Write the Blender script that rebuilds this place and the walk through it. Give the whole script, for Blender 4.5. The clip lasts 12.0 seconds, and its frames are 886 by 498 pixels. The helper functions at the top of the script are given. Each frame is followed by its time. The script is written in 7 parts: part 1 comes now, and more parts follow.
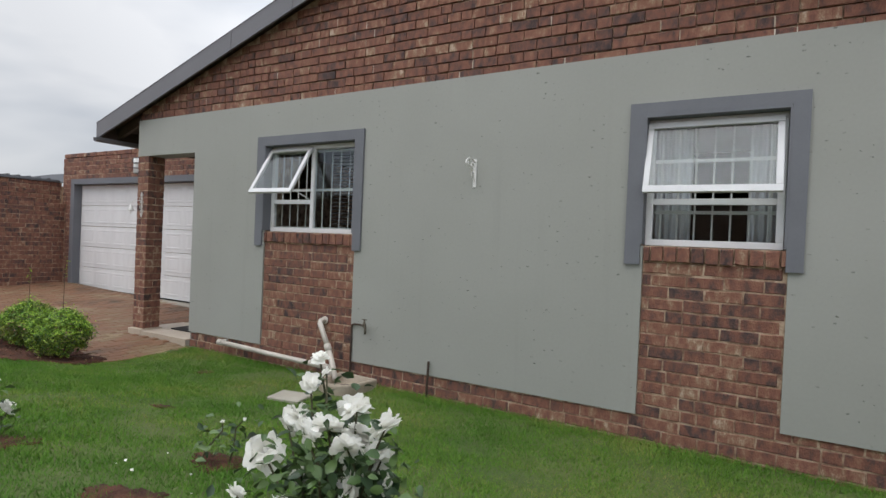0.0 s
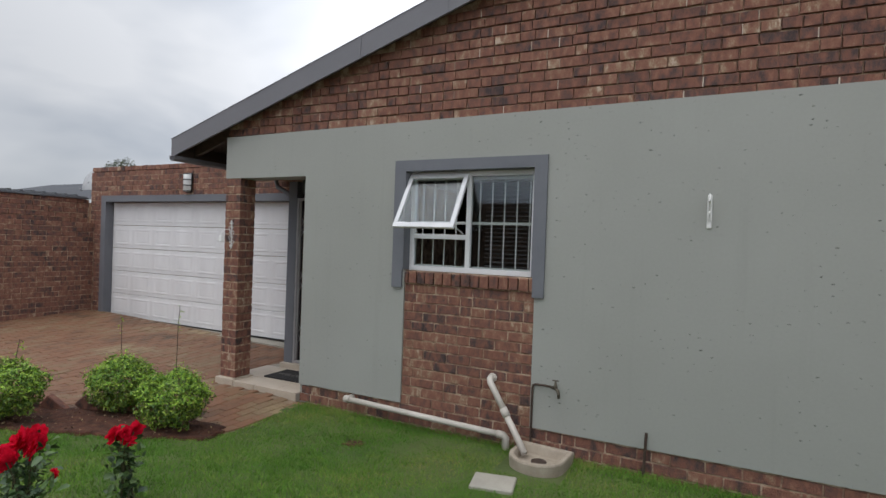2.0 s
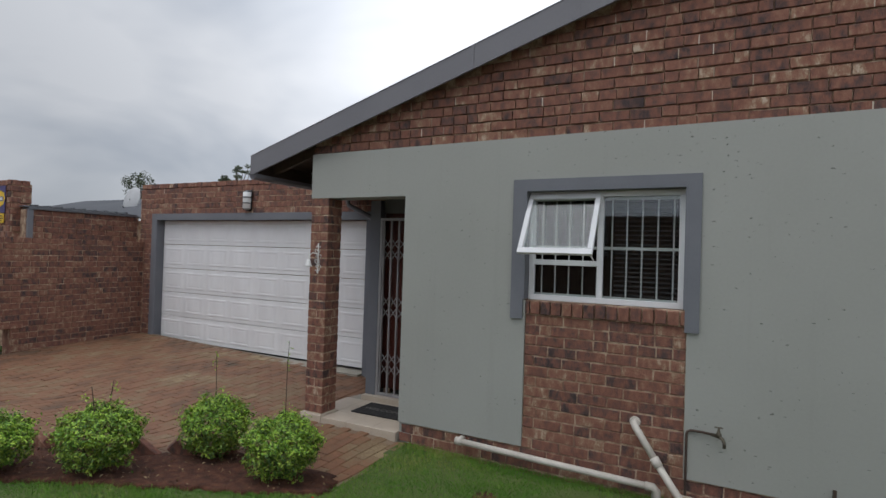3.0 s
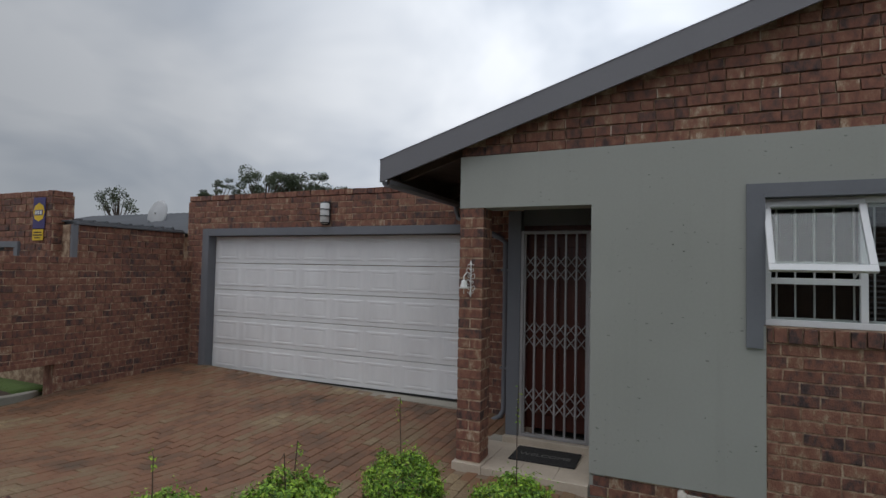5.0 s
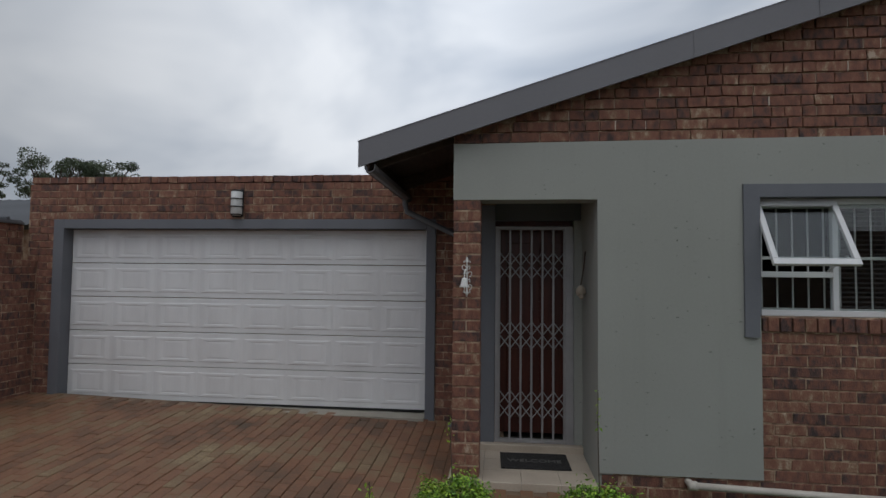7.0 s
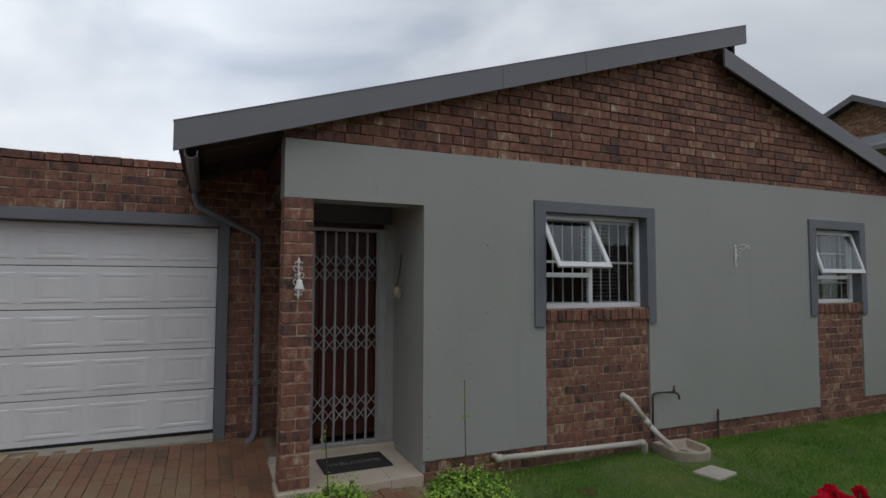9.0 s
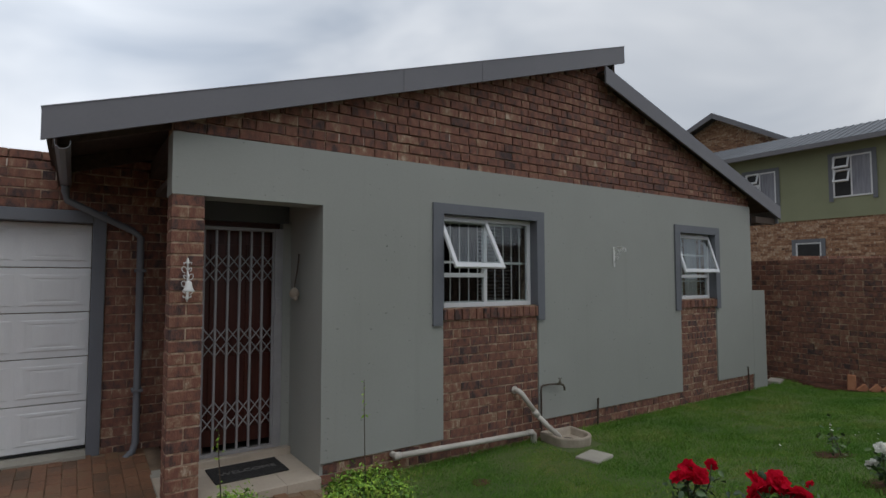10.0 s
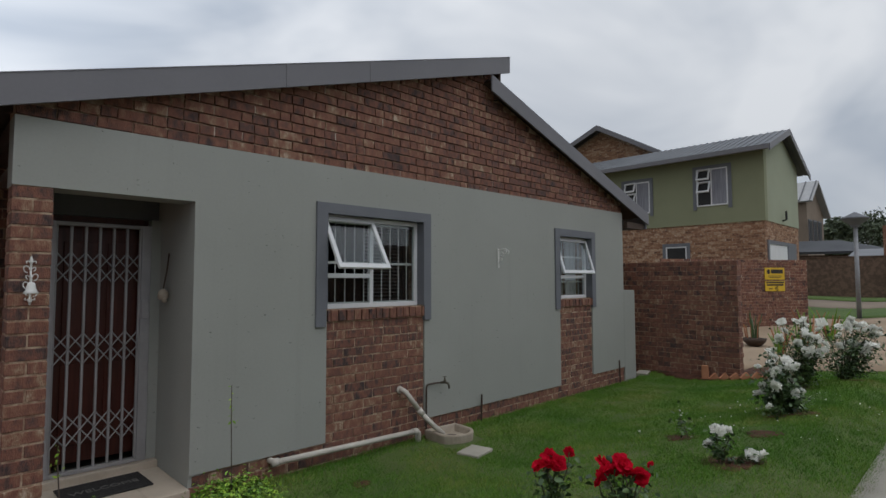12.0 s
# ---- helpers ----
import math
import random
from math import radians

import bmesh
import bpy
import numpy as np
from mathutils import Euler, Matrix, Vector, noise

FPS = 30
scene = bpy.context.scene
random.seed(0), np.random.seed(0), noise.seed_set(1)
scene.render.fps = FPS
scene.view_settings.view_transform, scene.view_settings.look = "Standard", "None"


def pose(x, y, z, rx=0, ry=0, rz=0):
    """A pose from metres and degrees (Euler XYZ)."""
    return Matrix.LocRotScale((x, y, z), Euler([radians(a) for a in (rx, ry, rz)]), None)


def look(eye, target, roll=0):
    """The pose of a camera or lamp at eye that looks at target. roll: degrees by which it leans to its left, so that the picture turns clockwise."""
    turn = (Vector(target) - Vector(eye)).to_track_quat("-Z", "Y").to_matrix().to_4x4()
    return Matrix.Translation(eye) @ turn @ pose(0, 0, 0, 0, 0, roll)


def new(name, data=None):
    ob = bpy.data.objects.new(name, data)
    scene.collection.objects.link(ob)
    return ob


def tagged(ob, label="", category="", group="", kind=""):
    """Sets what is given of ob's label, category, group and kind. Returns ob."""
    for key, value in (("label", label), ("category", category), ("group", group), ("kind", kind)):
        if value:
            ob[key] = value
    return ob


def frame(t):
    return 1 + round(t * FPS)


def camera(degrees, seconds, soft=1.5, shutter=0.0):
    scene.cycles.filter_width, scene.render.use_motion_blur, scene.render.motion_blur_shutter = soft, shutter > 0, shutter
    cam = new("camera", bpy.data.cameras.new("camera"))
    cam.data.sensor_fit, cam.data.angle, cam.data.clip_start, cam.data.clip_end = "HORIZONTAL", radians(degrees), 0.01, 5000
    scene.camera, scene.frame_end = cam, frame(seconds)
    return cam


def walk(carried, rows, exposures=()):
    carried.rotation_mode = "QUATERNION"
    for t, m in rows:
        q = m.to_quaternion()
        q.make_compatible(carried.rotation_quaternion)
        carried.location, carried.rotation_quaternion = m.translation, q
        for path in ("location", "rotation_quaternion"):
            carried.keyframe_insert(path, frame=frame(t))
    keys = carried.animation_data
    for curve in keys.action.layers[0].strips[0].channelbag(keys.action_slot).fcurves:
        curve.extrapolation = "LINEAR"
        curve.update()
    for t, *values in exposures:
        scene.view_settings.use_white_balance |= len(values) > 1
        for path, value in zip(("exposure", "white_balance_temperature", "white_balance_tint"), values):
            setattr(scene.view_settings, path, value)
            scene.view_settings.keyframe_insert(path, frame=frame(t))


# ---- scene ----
cam = camera(78.50, 12.0)
PATH = [
    (0, (6.891, -4.090, 1.210), (5.899, -2.353, 1.186), 2.44),
    (0.5, (6.426, -4.144, 1.275), (5.466, -2.390, 1.238), 2.17),
    (1, (5.931, -4.189, 1.348), (5.001, -2.419, 1.320), 2.23),
    (1.5, (5.424, -4.244, 1.426), (4.515, -2.463, 1.401), 2.20),
    (2, (4.891, -4.283, 1.502), (3.989, -2.497, 1.485), 2.05),
    (2.5, (4.349, -4.316, 1.564), (3.429, -2.540, 1.560), 1.83),
    (3, (3.815, -4.338, 1.604), (2.890, -2.565, 1.626), 1.83),
    (3.5, (3.290, -4.359, 1.628), (2.375, -2.581, 1.675), 1.58),
    (5.5, (1.437, -4.419, 1.585), (0.694, -2.564, 1.670), 1.10),
    (6, (1.066, -4.407, 1.574), (0.459, -2.504, 1.659), 0.88),
    (6.5, (0.713, -4.388, 1.563), (0.286, -2.436, 1.653), 0.74),
    (8.5, (-0.392, -4.180, 1.513), (0.165, -2.262, 1.623), 0.23),
    (9, (-0.515, -4.217, 1.515), (0.278, -2.384, 1.631), 0.20),
    (9.5, (-0.570, -4.251, 1.522), (0.414, -2.513, 1.634), 0.16),
    (10, (-0.556, -4.265, 1.529), (0.565, -2.613, 1.641), -0.06),
    (10.5, (-0.526, -4.288, 1.531), (0.688, -2.702, 1.643), -0.19),
    (11, (-0.497, -4.319, 1.529), (0.790, -2.792, 1.641), -0.21),
    (11.5, (-0.469, -4.351, 1.527), (0.880, -2.879, 1.639), -0.13),
    (12, (-0.443, -4.380, 1.522), (0.956, -2.956, 1.638), -0.13),
]
EXPOSURES = [(0.0, -0.08, 6500, 11), (1.5, -0.16, 6450, 11), (2.5, -0.41, 6350, 11), (3.5, -0.63, 6300, 11), (5.5, -1.11, 6300, 10), (6.5, -1.23, 6300, 10), (8.5, -1.14, 6300, 10), (9.5, -1.08, 6300, 10), (12.0, -0.97, 6350, 10)]
walk(cam, [(t, look(eye, target, roll)) for t, eye, target, roll in PATH], EXPOSURES)

# ---------------------------------------------------------------- world and sun
rng = np.random.default_rng(7)
SUN_EL, SUN_AZ = 63.0, 200.0          # a veiled sun, behind the walker
world = bpy.data.worlds.new("overcast_sky")
scene.world = world
world.use_nodes = True
wn, wl = world.node_tree.nodes, world.node_tree.links
wn.clear()
w_out = wn.new("ShaderNodeOutputWorld")
w_bg = wn.new("ShaderNodeBackground")
w_bg.inputs["Strength"].default_value = 0.95
w_sky = wn.new("ShaderNodeTexSky")
w_sky.sky_type = "NISHITA"
w_sky.sun_disc = False
w_sky.sun_elevation, w_sky.sun_rotation = radians(SUN_EL), radians(SUN_AZ)
w_dim = wn.new("ShaderNodeVectorMath")
w_dim.operation = "SCALE"
w_dim.inputs["Scale"].default_value = 0.10
w_tc = wn.new("ShaderNodeTexCoord")
w_map = wn.new("ShaderNodeMapping")
w_map.inputs["Scale"].default_value = (1.0, 1.0, 1.9)
w_map.inputs["Location"].default_value = (3.1, 1.7, 0.4)
w_n1 = wn.new("ShaderNodeTexNoise")
w_n1.inputs["Scale"].default_value = 1.7
w_n1.inputs["Detail"].default_value = 4.5
w_n1.inputs["Roughness"].default_value = 0.52
w_n1.inputs["Distortion"].default_value = 0.5
w_ramp = wn.new("ShaderNodeValToRGB")
w_ramp.color_ramp.elements[0].position, w_ramp.color_ramp.elements[0].color = 0.34, (0.53, 0.6, 0.7, 1)
w_ramp.color_ramp.elements[1].position, w_ramp.color_ramp.elements[1].color = 0.63, (1.09, 1.115, 1.145, 1)
w_sep = wn.new("ShaderNodeSeparateXYZ")
w_up = wn.new("ShaderNodeMapRange")        # an overcast sky is brighter towards the zenith
w_up.inputs["From Min"].default_value, w_up.inputs["From Max"].default_value = 0.0, 1.0
w_up.inputs["To Min"].default_value, w_up.inputs["To Max"].default_value = 1.1, 1.7
w_gain = wn.new("ShaderNodeVectorMath")
w_gain.operation = "SCALE"
w_mix = wn.new("ShaderNodeMix")
w_mix.data_type = "RGBA"
w_mix.inputs["Factor"].default_value = 0.9
wl.new(w_tc.outputs["Generated"], w_map.inputs["Vector"])
wl.new(w_map.outputs["Vector"], w_n1.inputs["Vector"])
wl.new(w_n1.outputs["Fac"], w_ramp.inputs["Fac"])
wl.new(w_tc.outputs["Generated"], w_sep.inputs["Vector"])
wl.new(w_sep.outputs["Z"], w_up.inputs["Value"])
wl.new(w_ramp.outputs["Color"], w_gain.inputs["Vector"])
w_side = wn.new("ShaderNodeMapRange")      # the cloud is thickest over the garage side and thinnest above the house
w_side.inputs["From Min"].default_value, w_side.inputs["From Max"].default_value = -1.0, 1.0
w_thin = wn.new("ShaderNodeValToRGB")
thin = w_thin.color_ramp.elements
for k, (p, v) in enumerate(((0.06, 0.66), (0.9, 1.12), (0.13, 0.82), (0.22, 1.2), (0.34, 1.54), (0.5, 1.74), (0.66, 1.34))):
    el_ = thin[k] if k < 2 else thin.new(p)
    el_.position, el_.color = p, (v / 2, v / 2, v / 2, 1)
w_twice = wn.new("ShaderNodeMath")
w_twice.operation = "MULTIPLY"
w_twice.inputs[1].default_value = 2.0
wl.new(w_side.outputs["Result"], w_thin.inputs["Fac"])
wl.new(w_thin.outputs["Color"], w_twice.inputs[0])
w_both = wn.new("ShaderNodeMath")
w_both.operation = "MULTIPLY"
wl.new(w_sep.outputs["X"], w_side.inputs["Value"])
wl.new(w_up.outputs["Result"], w_both.inputs[0])
wl.new(w_twice.outputs["Value"], w_both.inputs[1])
wl.new(w_both.outputs["Value"], w_gain.inputs["Scale"])
wl.new(w_sky.outputs["Color"], w_dim.inputs["Vector"])
wl.new(w_dim.outputs["Vector"], w_mix.inputs[6])
wl.new(w_gain.outputs["Vector"], w_mix.inputs[7])
wl.new(w_mix.outputs[2], w_bg.inputs["Color"])
wl.new(w_bg.outputs["Background"], w_out.inputs["Surface"])

sun_data = bpy.data.lights.new("sun", "SUN")
sun_data.energy, sun_data.angle, sun_data.color = 0.95, radians(60), (1.0, 0.965, 0.91)
sun = new("sun", sun_data)
az, el = radians(SUN_AZ), radians(SUN_EL)
sun.matrix_world = look((math.sin(az) * math.cos(el) * 40, math.cos(az) * math.cos(el) * 40, math.sin(el) * 40), (0, 0, 0))


# ---------------------------------------------------------------- materials
def surface(name, ramp, scale=6.0, fine=60.0, rough=0.8, metal=0.0, bump=0.2, dist=0.004, fine_mix=0.25,
            per="", per_mix=0.6, stretch=(1, 1, 1), spec=0.4, alpha_light=0.0, spread=0.0, jumble=0.0):
    """A material whose colour runs over a ramp by noise at two scales, and by a random value per object or per island."""
    m = bpy.data.materials.new(name)
    m.use_nodes = True
    n, l = m.node_tree.nodes, m.node_tree.links
    b = n["Principled BSDF"]
    geo = n.new("ShaderNodeNewGeometry")
    mp = n.new("ShaderNodeMapping")
    mp.inputs["Scale"].default_value = stretch
    l.new(geo.outputs["Position"], mp.inputs["Vector"])
    if jumble:
        pick = n.new("ShaderNodeObjectInfo").outputs["Random"] if per == "object" else geo.outputs["Random Per Island"]
        far = n.new("ShaderNodeMath")
        far.operation = "MULTIPLY"
        far.inputs[1].default_value = jumble
        l.new(pick, far.inputs[0])
        l.new(far.outputs["Value"], mp.inputs["Location"])
    big = n.new("ShaderNodeTexNoise")
    big.inputs["Scale"].default_value, big.inputs["Detail"].default_value = scale, 5.0
    l.new(mp.outputs["Vector"], big.inputs["Vector"])
    small = n.new("ShaderNodeTexNoise")
    small.inputs["Scale"].default_value, small.inputs["Detail"].default_value = fine, 3.0
    l.new(mp.outputs["Vector"], small.inputs["Vector"])
    mix = n.new("ShaderNodeMix")
    mix.inputs[0].default_value = fine_mix
    l.new(big.outputs["Fac"], mix.inputs[2])
    l.new(small.outputs["Fac"], mix.inputs[3])
    fac = mix.outputs[0]
    if spread:
        mr = n.new("ShaderNodeMapRange")
        mr.inputs["From Min"].default_value, mr.inputs["From Max"].default_value = 0.5 - spread, 0.5 + spread
        l.new(fac, mr.inputs["Value"])
        fac = mr.outputs["Result"]
    if per:
        if per == "object":
            rnd = n.new("ShaderNodeObjectInfo").outputs["Random"]
        else:
            rnd = geo.outputs["Random Per Island"]
        pm = n.new("ShaderNodeMix")
        pm.inputs[0].default_value = per_mix
        l.new(fac, pm.inputs[2])
        l.new(rnd, pm.inputs[3])
        fac = pm.outputs[0]
    cr = n.new("ShaderNodeValToRGB")
    els = cr.color_ramp.elements
    for i, (p, c) in enumerate(ramp):
        e = els[i] if i < 2 else els.new(p)
        e.position, e.color = p, (*c, 1)
    l.new(fac, cr.inputs["Fac"])
    l.new(cr.outputs["Color"], b.inputs["Base Color"])
    b.inputs["Roughness"].default_value, b.inputs["Metallic"].default_value = rough, metal
    b.inputs["Specular IOR Level"].default_value = spec
    if bump:
        bp = n.new("ShaderNodeBump")
        bp.inputs["Strength"].default_value, bp.inputs["Distance"].default_value = bump, dist
        l.new(small.outputs["Fac"], bp.inputs["Height"])
        l.new(bp.outputs["Normal"], b.inputs["Normal"])
    if alpha_light:
        b.inputs["Transmission Weight"].default_value = 0.0
        b.inputs["Subsurface Weight"].default_value = alpha_light
        b.inputs["Subsurface Radius"].default_value = (0.02, 0.02, 0.01)
    return m


def tones(*cs, lo=0.3, hi=0.7):
    k = len(cs) - 1
    out = [(lo + (hi - lo) * i / k, c) for i, c in enumerate(cs)]
    return [out[0], out[-1], *out[1:-1]]


BRICK_TONES = [(0.06, (0.045, 0.032, 0.032)), (0.97, (0.47, 0.36, 0.27)), (0.22, (0.095, 0.055, 0.047)), (0.37, (0.155, 0.073, 0.054)),
               (0.52, (0.205, 0.088, 0.06)), (0.66, (0.235, 0.112, 0.074)), (0.78, (0.27, 0.155, 0.1)), (0.88, (0.34, 0.23, 0.155))]
M_brick = surface("face_brick", BRICK_TONES, 15.0, 90.0, 0.88, bump=0.9, dist=0.007, per="object", per_mix=0.42, fine_mix=0.25, spread=0.15, stretch=(1.35, 1.35, 0.7), jumble=60.0)
M_brick_far = surface("face_brick_joined", BRICK_TONES, 15.0, 90.0, 0.88, bump=0.9, dist=0.007, per="island", per_mix=0.42, fine_mix=0.25, spread=0.15, stretch=(1.35, 1.35, 0.7), jumble=60.0)
BUFF = [(0.12, (0.10, 0.06, 0.045)), (0.9, (0.55, 0.42, 0.3)), (0.36, (0.25, 0.125, 0.072)), (0.62, (0.36, 0.21, 0.125))]
M_buff_far = surface("buff_brick_joined", BUFF, 14.0, 60.0, 0.9, bump=0.4, per="island", per_mix=0.45, spread=0.2)
M_far_brick = surface("distant_brick", tones((0.105, 0.068, 0.05), (0.175, 0.112, 0.08)), 6.0, 30.0, 0.9, spread=0.2)
M_mortar = surface("mortar", tones((0.2, 0.125, 0.085), (0.32, 0.215, 0.145), (0.46, 0.345, 0.245)), 11, 60, 0.95, bump=0.8, dist=0.006, spread=0.22)
M_paver = surface("clay_paver", [(0.12, (0.07, 0.052, 0.033)), (0.9, (0.32, 0.24, 0.135)), (0.36, (0.142, 0.076, 0.043)), (0.5, (0.205, 0.096, 0.052)), (0.66, (0.18, 0.122, 0.069))],
                  1.1, 60.0, 0.6, bump=0.45, dist=0.004, per="object", per_mix=0.24, spread=0.2)
M_paver_far = surface("clay_paver_joined", [(0.12, (0.07, 0.052, 0.033)), (0.9, (0.32, 0.24, 0.135)), (0.36, (0.142, 0.076, 0.043)), (0.5, (0.205, 0.096, 0.052)), (0.66, (0.18, 0.122, 0.069))],
                      1.1, 60.0, 0.6, bump=0.45, dist=0.004, per="island", per_mix=0.24, spread=0.2)
M_pointing = surface("pale_pointing", tones((0.26, 0.19, 0.14), (0.42, 0.34, 0.26), (0.58, 0.5, 0.41)), 9, 60, 0.95, bump=0.5, per="object", per_mix=0.7)
M_sand = surface("joint_sand", tones((0.17, 0.12, 0.08), (0.3, 0.22, 0.15)), 5, 80, 0.95, bump=0.4)
M_trim = surface("grey_trim_paint", tones((0.135, 0.14, 0.155), (0.165, 0.17, 0.185)), 3, 70, 0.7, bump=0.15, dist=0.002)
M_fascia = surface("grey_roof_metal", tones((0.14, 0.135, 0.145), (0.17, 0.163, 0.172)), 1.2, 40, 0.5, bump=0.05, dist=0.001, spec=0.5)
M_roof = surface("roof_sheet", tones((0.105, 0.11, 0.118), (0.15, 0.155, 0.165)), 0.8, 25, 0.45, metal=0.3, bump=0.05)
M_dark_roof = surface("dark_slate_roof", tones((0.05, 0.052, 0.058), (0.085, 0.088, 0.095)), 0.8, 25, 0.7, bump=0.1)
M_timber = surface("dark_roof_timber", tones((0.045, 0.03, 0.022), (0.085, 0.055, 0.04)), 4, 60, 0.8, stretch=(6, 1, 6))
M_alu = surface("white_aluminium", tones((0.62, 0.62, 0.62), (0.72, 0.72, 0.72)), 3, 80, 0.38, bump=0.03, dist=0.001)
M_bar = surface("cream_steel_bar", tones((0.5, 0.5, 0.48), (0.6, 0.6, 0.57)), 6, 80, 0.5, bump=0.05)
M_door = surface("white_door_panel", tones((0.66, 0.65, 0.645), (0.76, 0.755, 0.75)), 1.3, 50, 0.5, bump=0.12, dist=0.002, stretch=(3, 1, 1))
M_gate = surface("grey_gate_steel", tones((0.29, 0.28, 0.28), (0.38, 0.365, 0.365)), 5, 90, 0.45, metal=0.2, bump=0.08)
M_wood = surface("red_brown_door", tones((0.045, 0.011, 0.008), (0.095, 0.024, 0.015)), 3, 40, 0.4, stretch=(9, 9, 0.8), bump=0.1)
M_tile = surface("porch_tile", tones((0.385, 0.32, 0.25), (0.53, 0.45, 0.36)), 3.5, 50, 0.42, bump=0.06, dist=0.002)
M_concrete = surface("concrete", tones((0.26, 0.24, 0.2), (0.4, 0.37, 0.31)), 3, 60, 0.9, bump=0.4)
M_basin = surface("worn_cast_basin", tones((0.27, 0.22, 0.17), (0.42, 0.36, 0.28)), 9, 90, 0.85, bump=0.4)
M_pvc = surface("old_white_pvc", tones((0.42, 0.38, 0.33), (0.6, 0.555, 0.49)), 5, 50, 0.55, bump=0.08)
M_rust = surface("rusted_pipe", tones((0.05, 0.035, 0.03), (0.11, 0.075, 0.055)), 20, 120, 0.7, metal=0.4)
M_brass = surface("dull_brass_tap", tones((0.07, 0.06, 0.045), (0.14, 0.12, 0.085)), 20, 100, 0.5, metal=0.6)
M_white_iron = surface("white_iron", tones((0.6, 0.59, 0.56), (0.74, 0.73, 0.7)), 20, 120, 0.6, bump=0.2)
M_black = surface("black_plastic", tones((0.012, 0.012, 0.012), (0.022, 0.022, 0.022)), 8, 90, 0.55)
M_mat = surface("rubber_mat", tones((0.012, 0.011, 0.011), (0.03, 0.028, 0.027)), 30, 200, 0.9, bump=0.6)
M_mat_text = surface("mat_letters", tones((0.10, 0.095, 0.09), (0.14, 0.13, 0.12)), 20, 200, 0.9)
M_diffuser = surface("opal_diffuser", tones((0.6, 0.6, 0.58), (0.7, 0.7, 0.68)), 8, 60, 0.35)
M_soil = surface("red_soil", tones((0.034, 0.013, 0.007), (0.075, 0.028, 0.015), (0.14, 0.054, 0.028)), 14, 70, 0.95, bump=0.9, dist=0.02)
M_turf = surface("turf_base", tones((0.05, 0.085, 0.02), (0.11, 0.125, 0.042)), 1.4, 30, 0.95, bump=0.8, dist=0.02)
M_grass = surface("grass_blades", [(0.15, (0.06, 0.145, 0.018)), (0.9, (0.31, 0.28, 0.1)), (0.45, (0.09, 0.21, 0.025)), (0.68, (0.155, 0.255, 0.038))],
                  0.9, 7.0, 0.6, bump=0, per="island", per_mix=0.4, spec=0.12, spread=0.19)
M_litter = surface("dry_litter", tones((0.06, 0.03, 0.018), (0.16, 0.1, 0.05), (0.3, 0.22, 0.12)), 9, 70, 0.9, bump=0, per="island", per_mix=0.8)
M_far_grass = surface("verge_grass", tones((0.06, 0.11, 0.025), (0.11, 0.16, 0.045)), 0.6, 12, 0.95, bump=0.8, dist=0.05)
M_far_pave = surface("tan_drive", tones((0.26, 0.19, 0.125), (0.36, 0.27, 0.185)), 1.0, 30, 0.9, bump=0.3)
M_road = surface("tan_road", tones((0.19, 0.15, 0.115), (0.26, 0.205, 0.155)), 0.7, 40, 0.9, bump=0.2)
M_earth = surface("bare_ground", tones((0.08, 0.075, 0.04), (0.15, 0.13, 0.075)), 0.15, 4, 0.95, bump=0.4)
M_leaf_bush = surface("bush_leaf", [(0.15, (0.05, 0.13, 0.014)), (0.9, (0.52, 0.64, 0.09)), (0.45, (0.17, 0.33, 0.03)), (0.7, (0.33, 0.5, 0.05))],
                      5.0, 30.0, 0.5, bump=0, per="island", per_mix=0.55)
M_leaf_old = surface("bush_leaf_older", [(0.15, (0.022, 0.065, 0.010)), (0.9, (0.40, 0.47, 0.06)), (0.45, (0.10, 0.185, 0.02)), (0.7, (0.23, 0.325, 0.035))],
                     5.0, 30.0, 0.45, bump=0, per="island", per_mix=0.6)
M_leaf_rose = surface("rose_leaf", tones((0.018, 0.042, 0.014), (0.05, 0.095, 0.03), (0.09, 0.15, 0.045)), 9, 40, 0.4, bump=0, per="island", per_mix=0.5)
# distant foliage: its green is lightened to stand in for haze
M_leaf_tree_hazed = surface("hazed_tree_leaf", tones((0.045, 0.062, 0.034), (0.11, 0.135, 0.075)), 2, 12, 0.6, bump=0, per="island", per_mix=0.5)
M_stem = surface("plant_stem", tones((0.04, 0.04, 0.02), (0.09, 0.085, 0.04)), 20, 90, 0.7, bump=0.2)
M_twig = surface("dry_twig", tones((0.045, 0.03, 0.024), (0.10, 0.07, 0.05)), 20, 90, 0.8, bump=0.2)


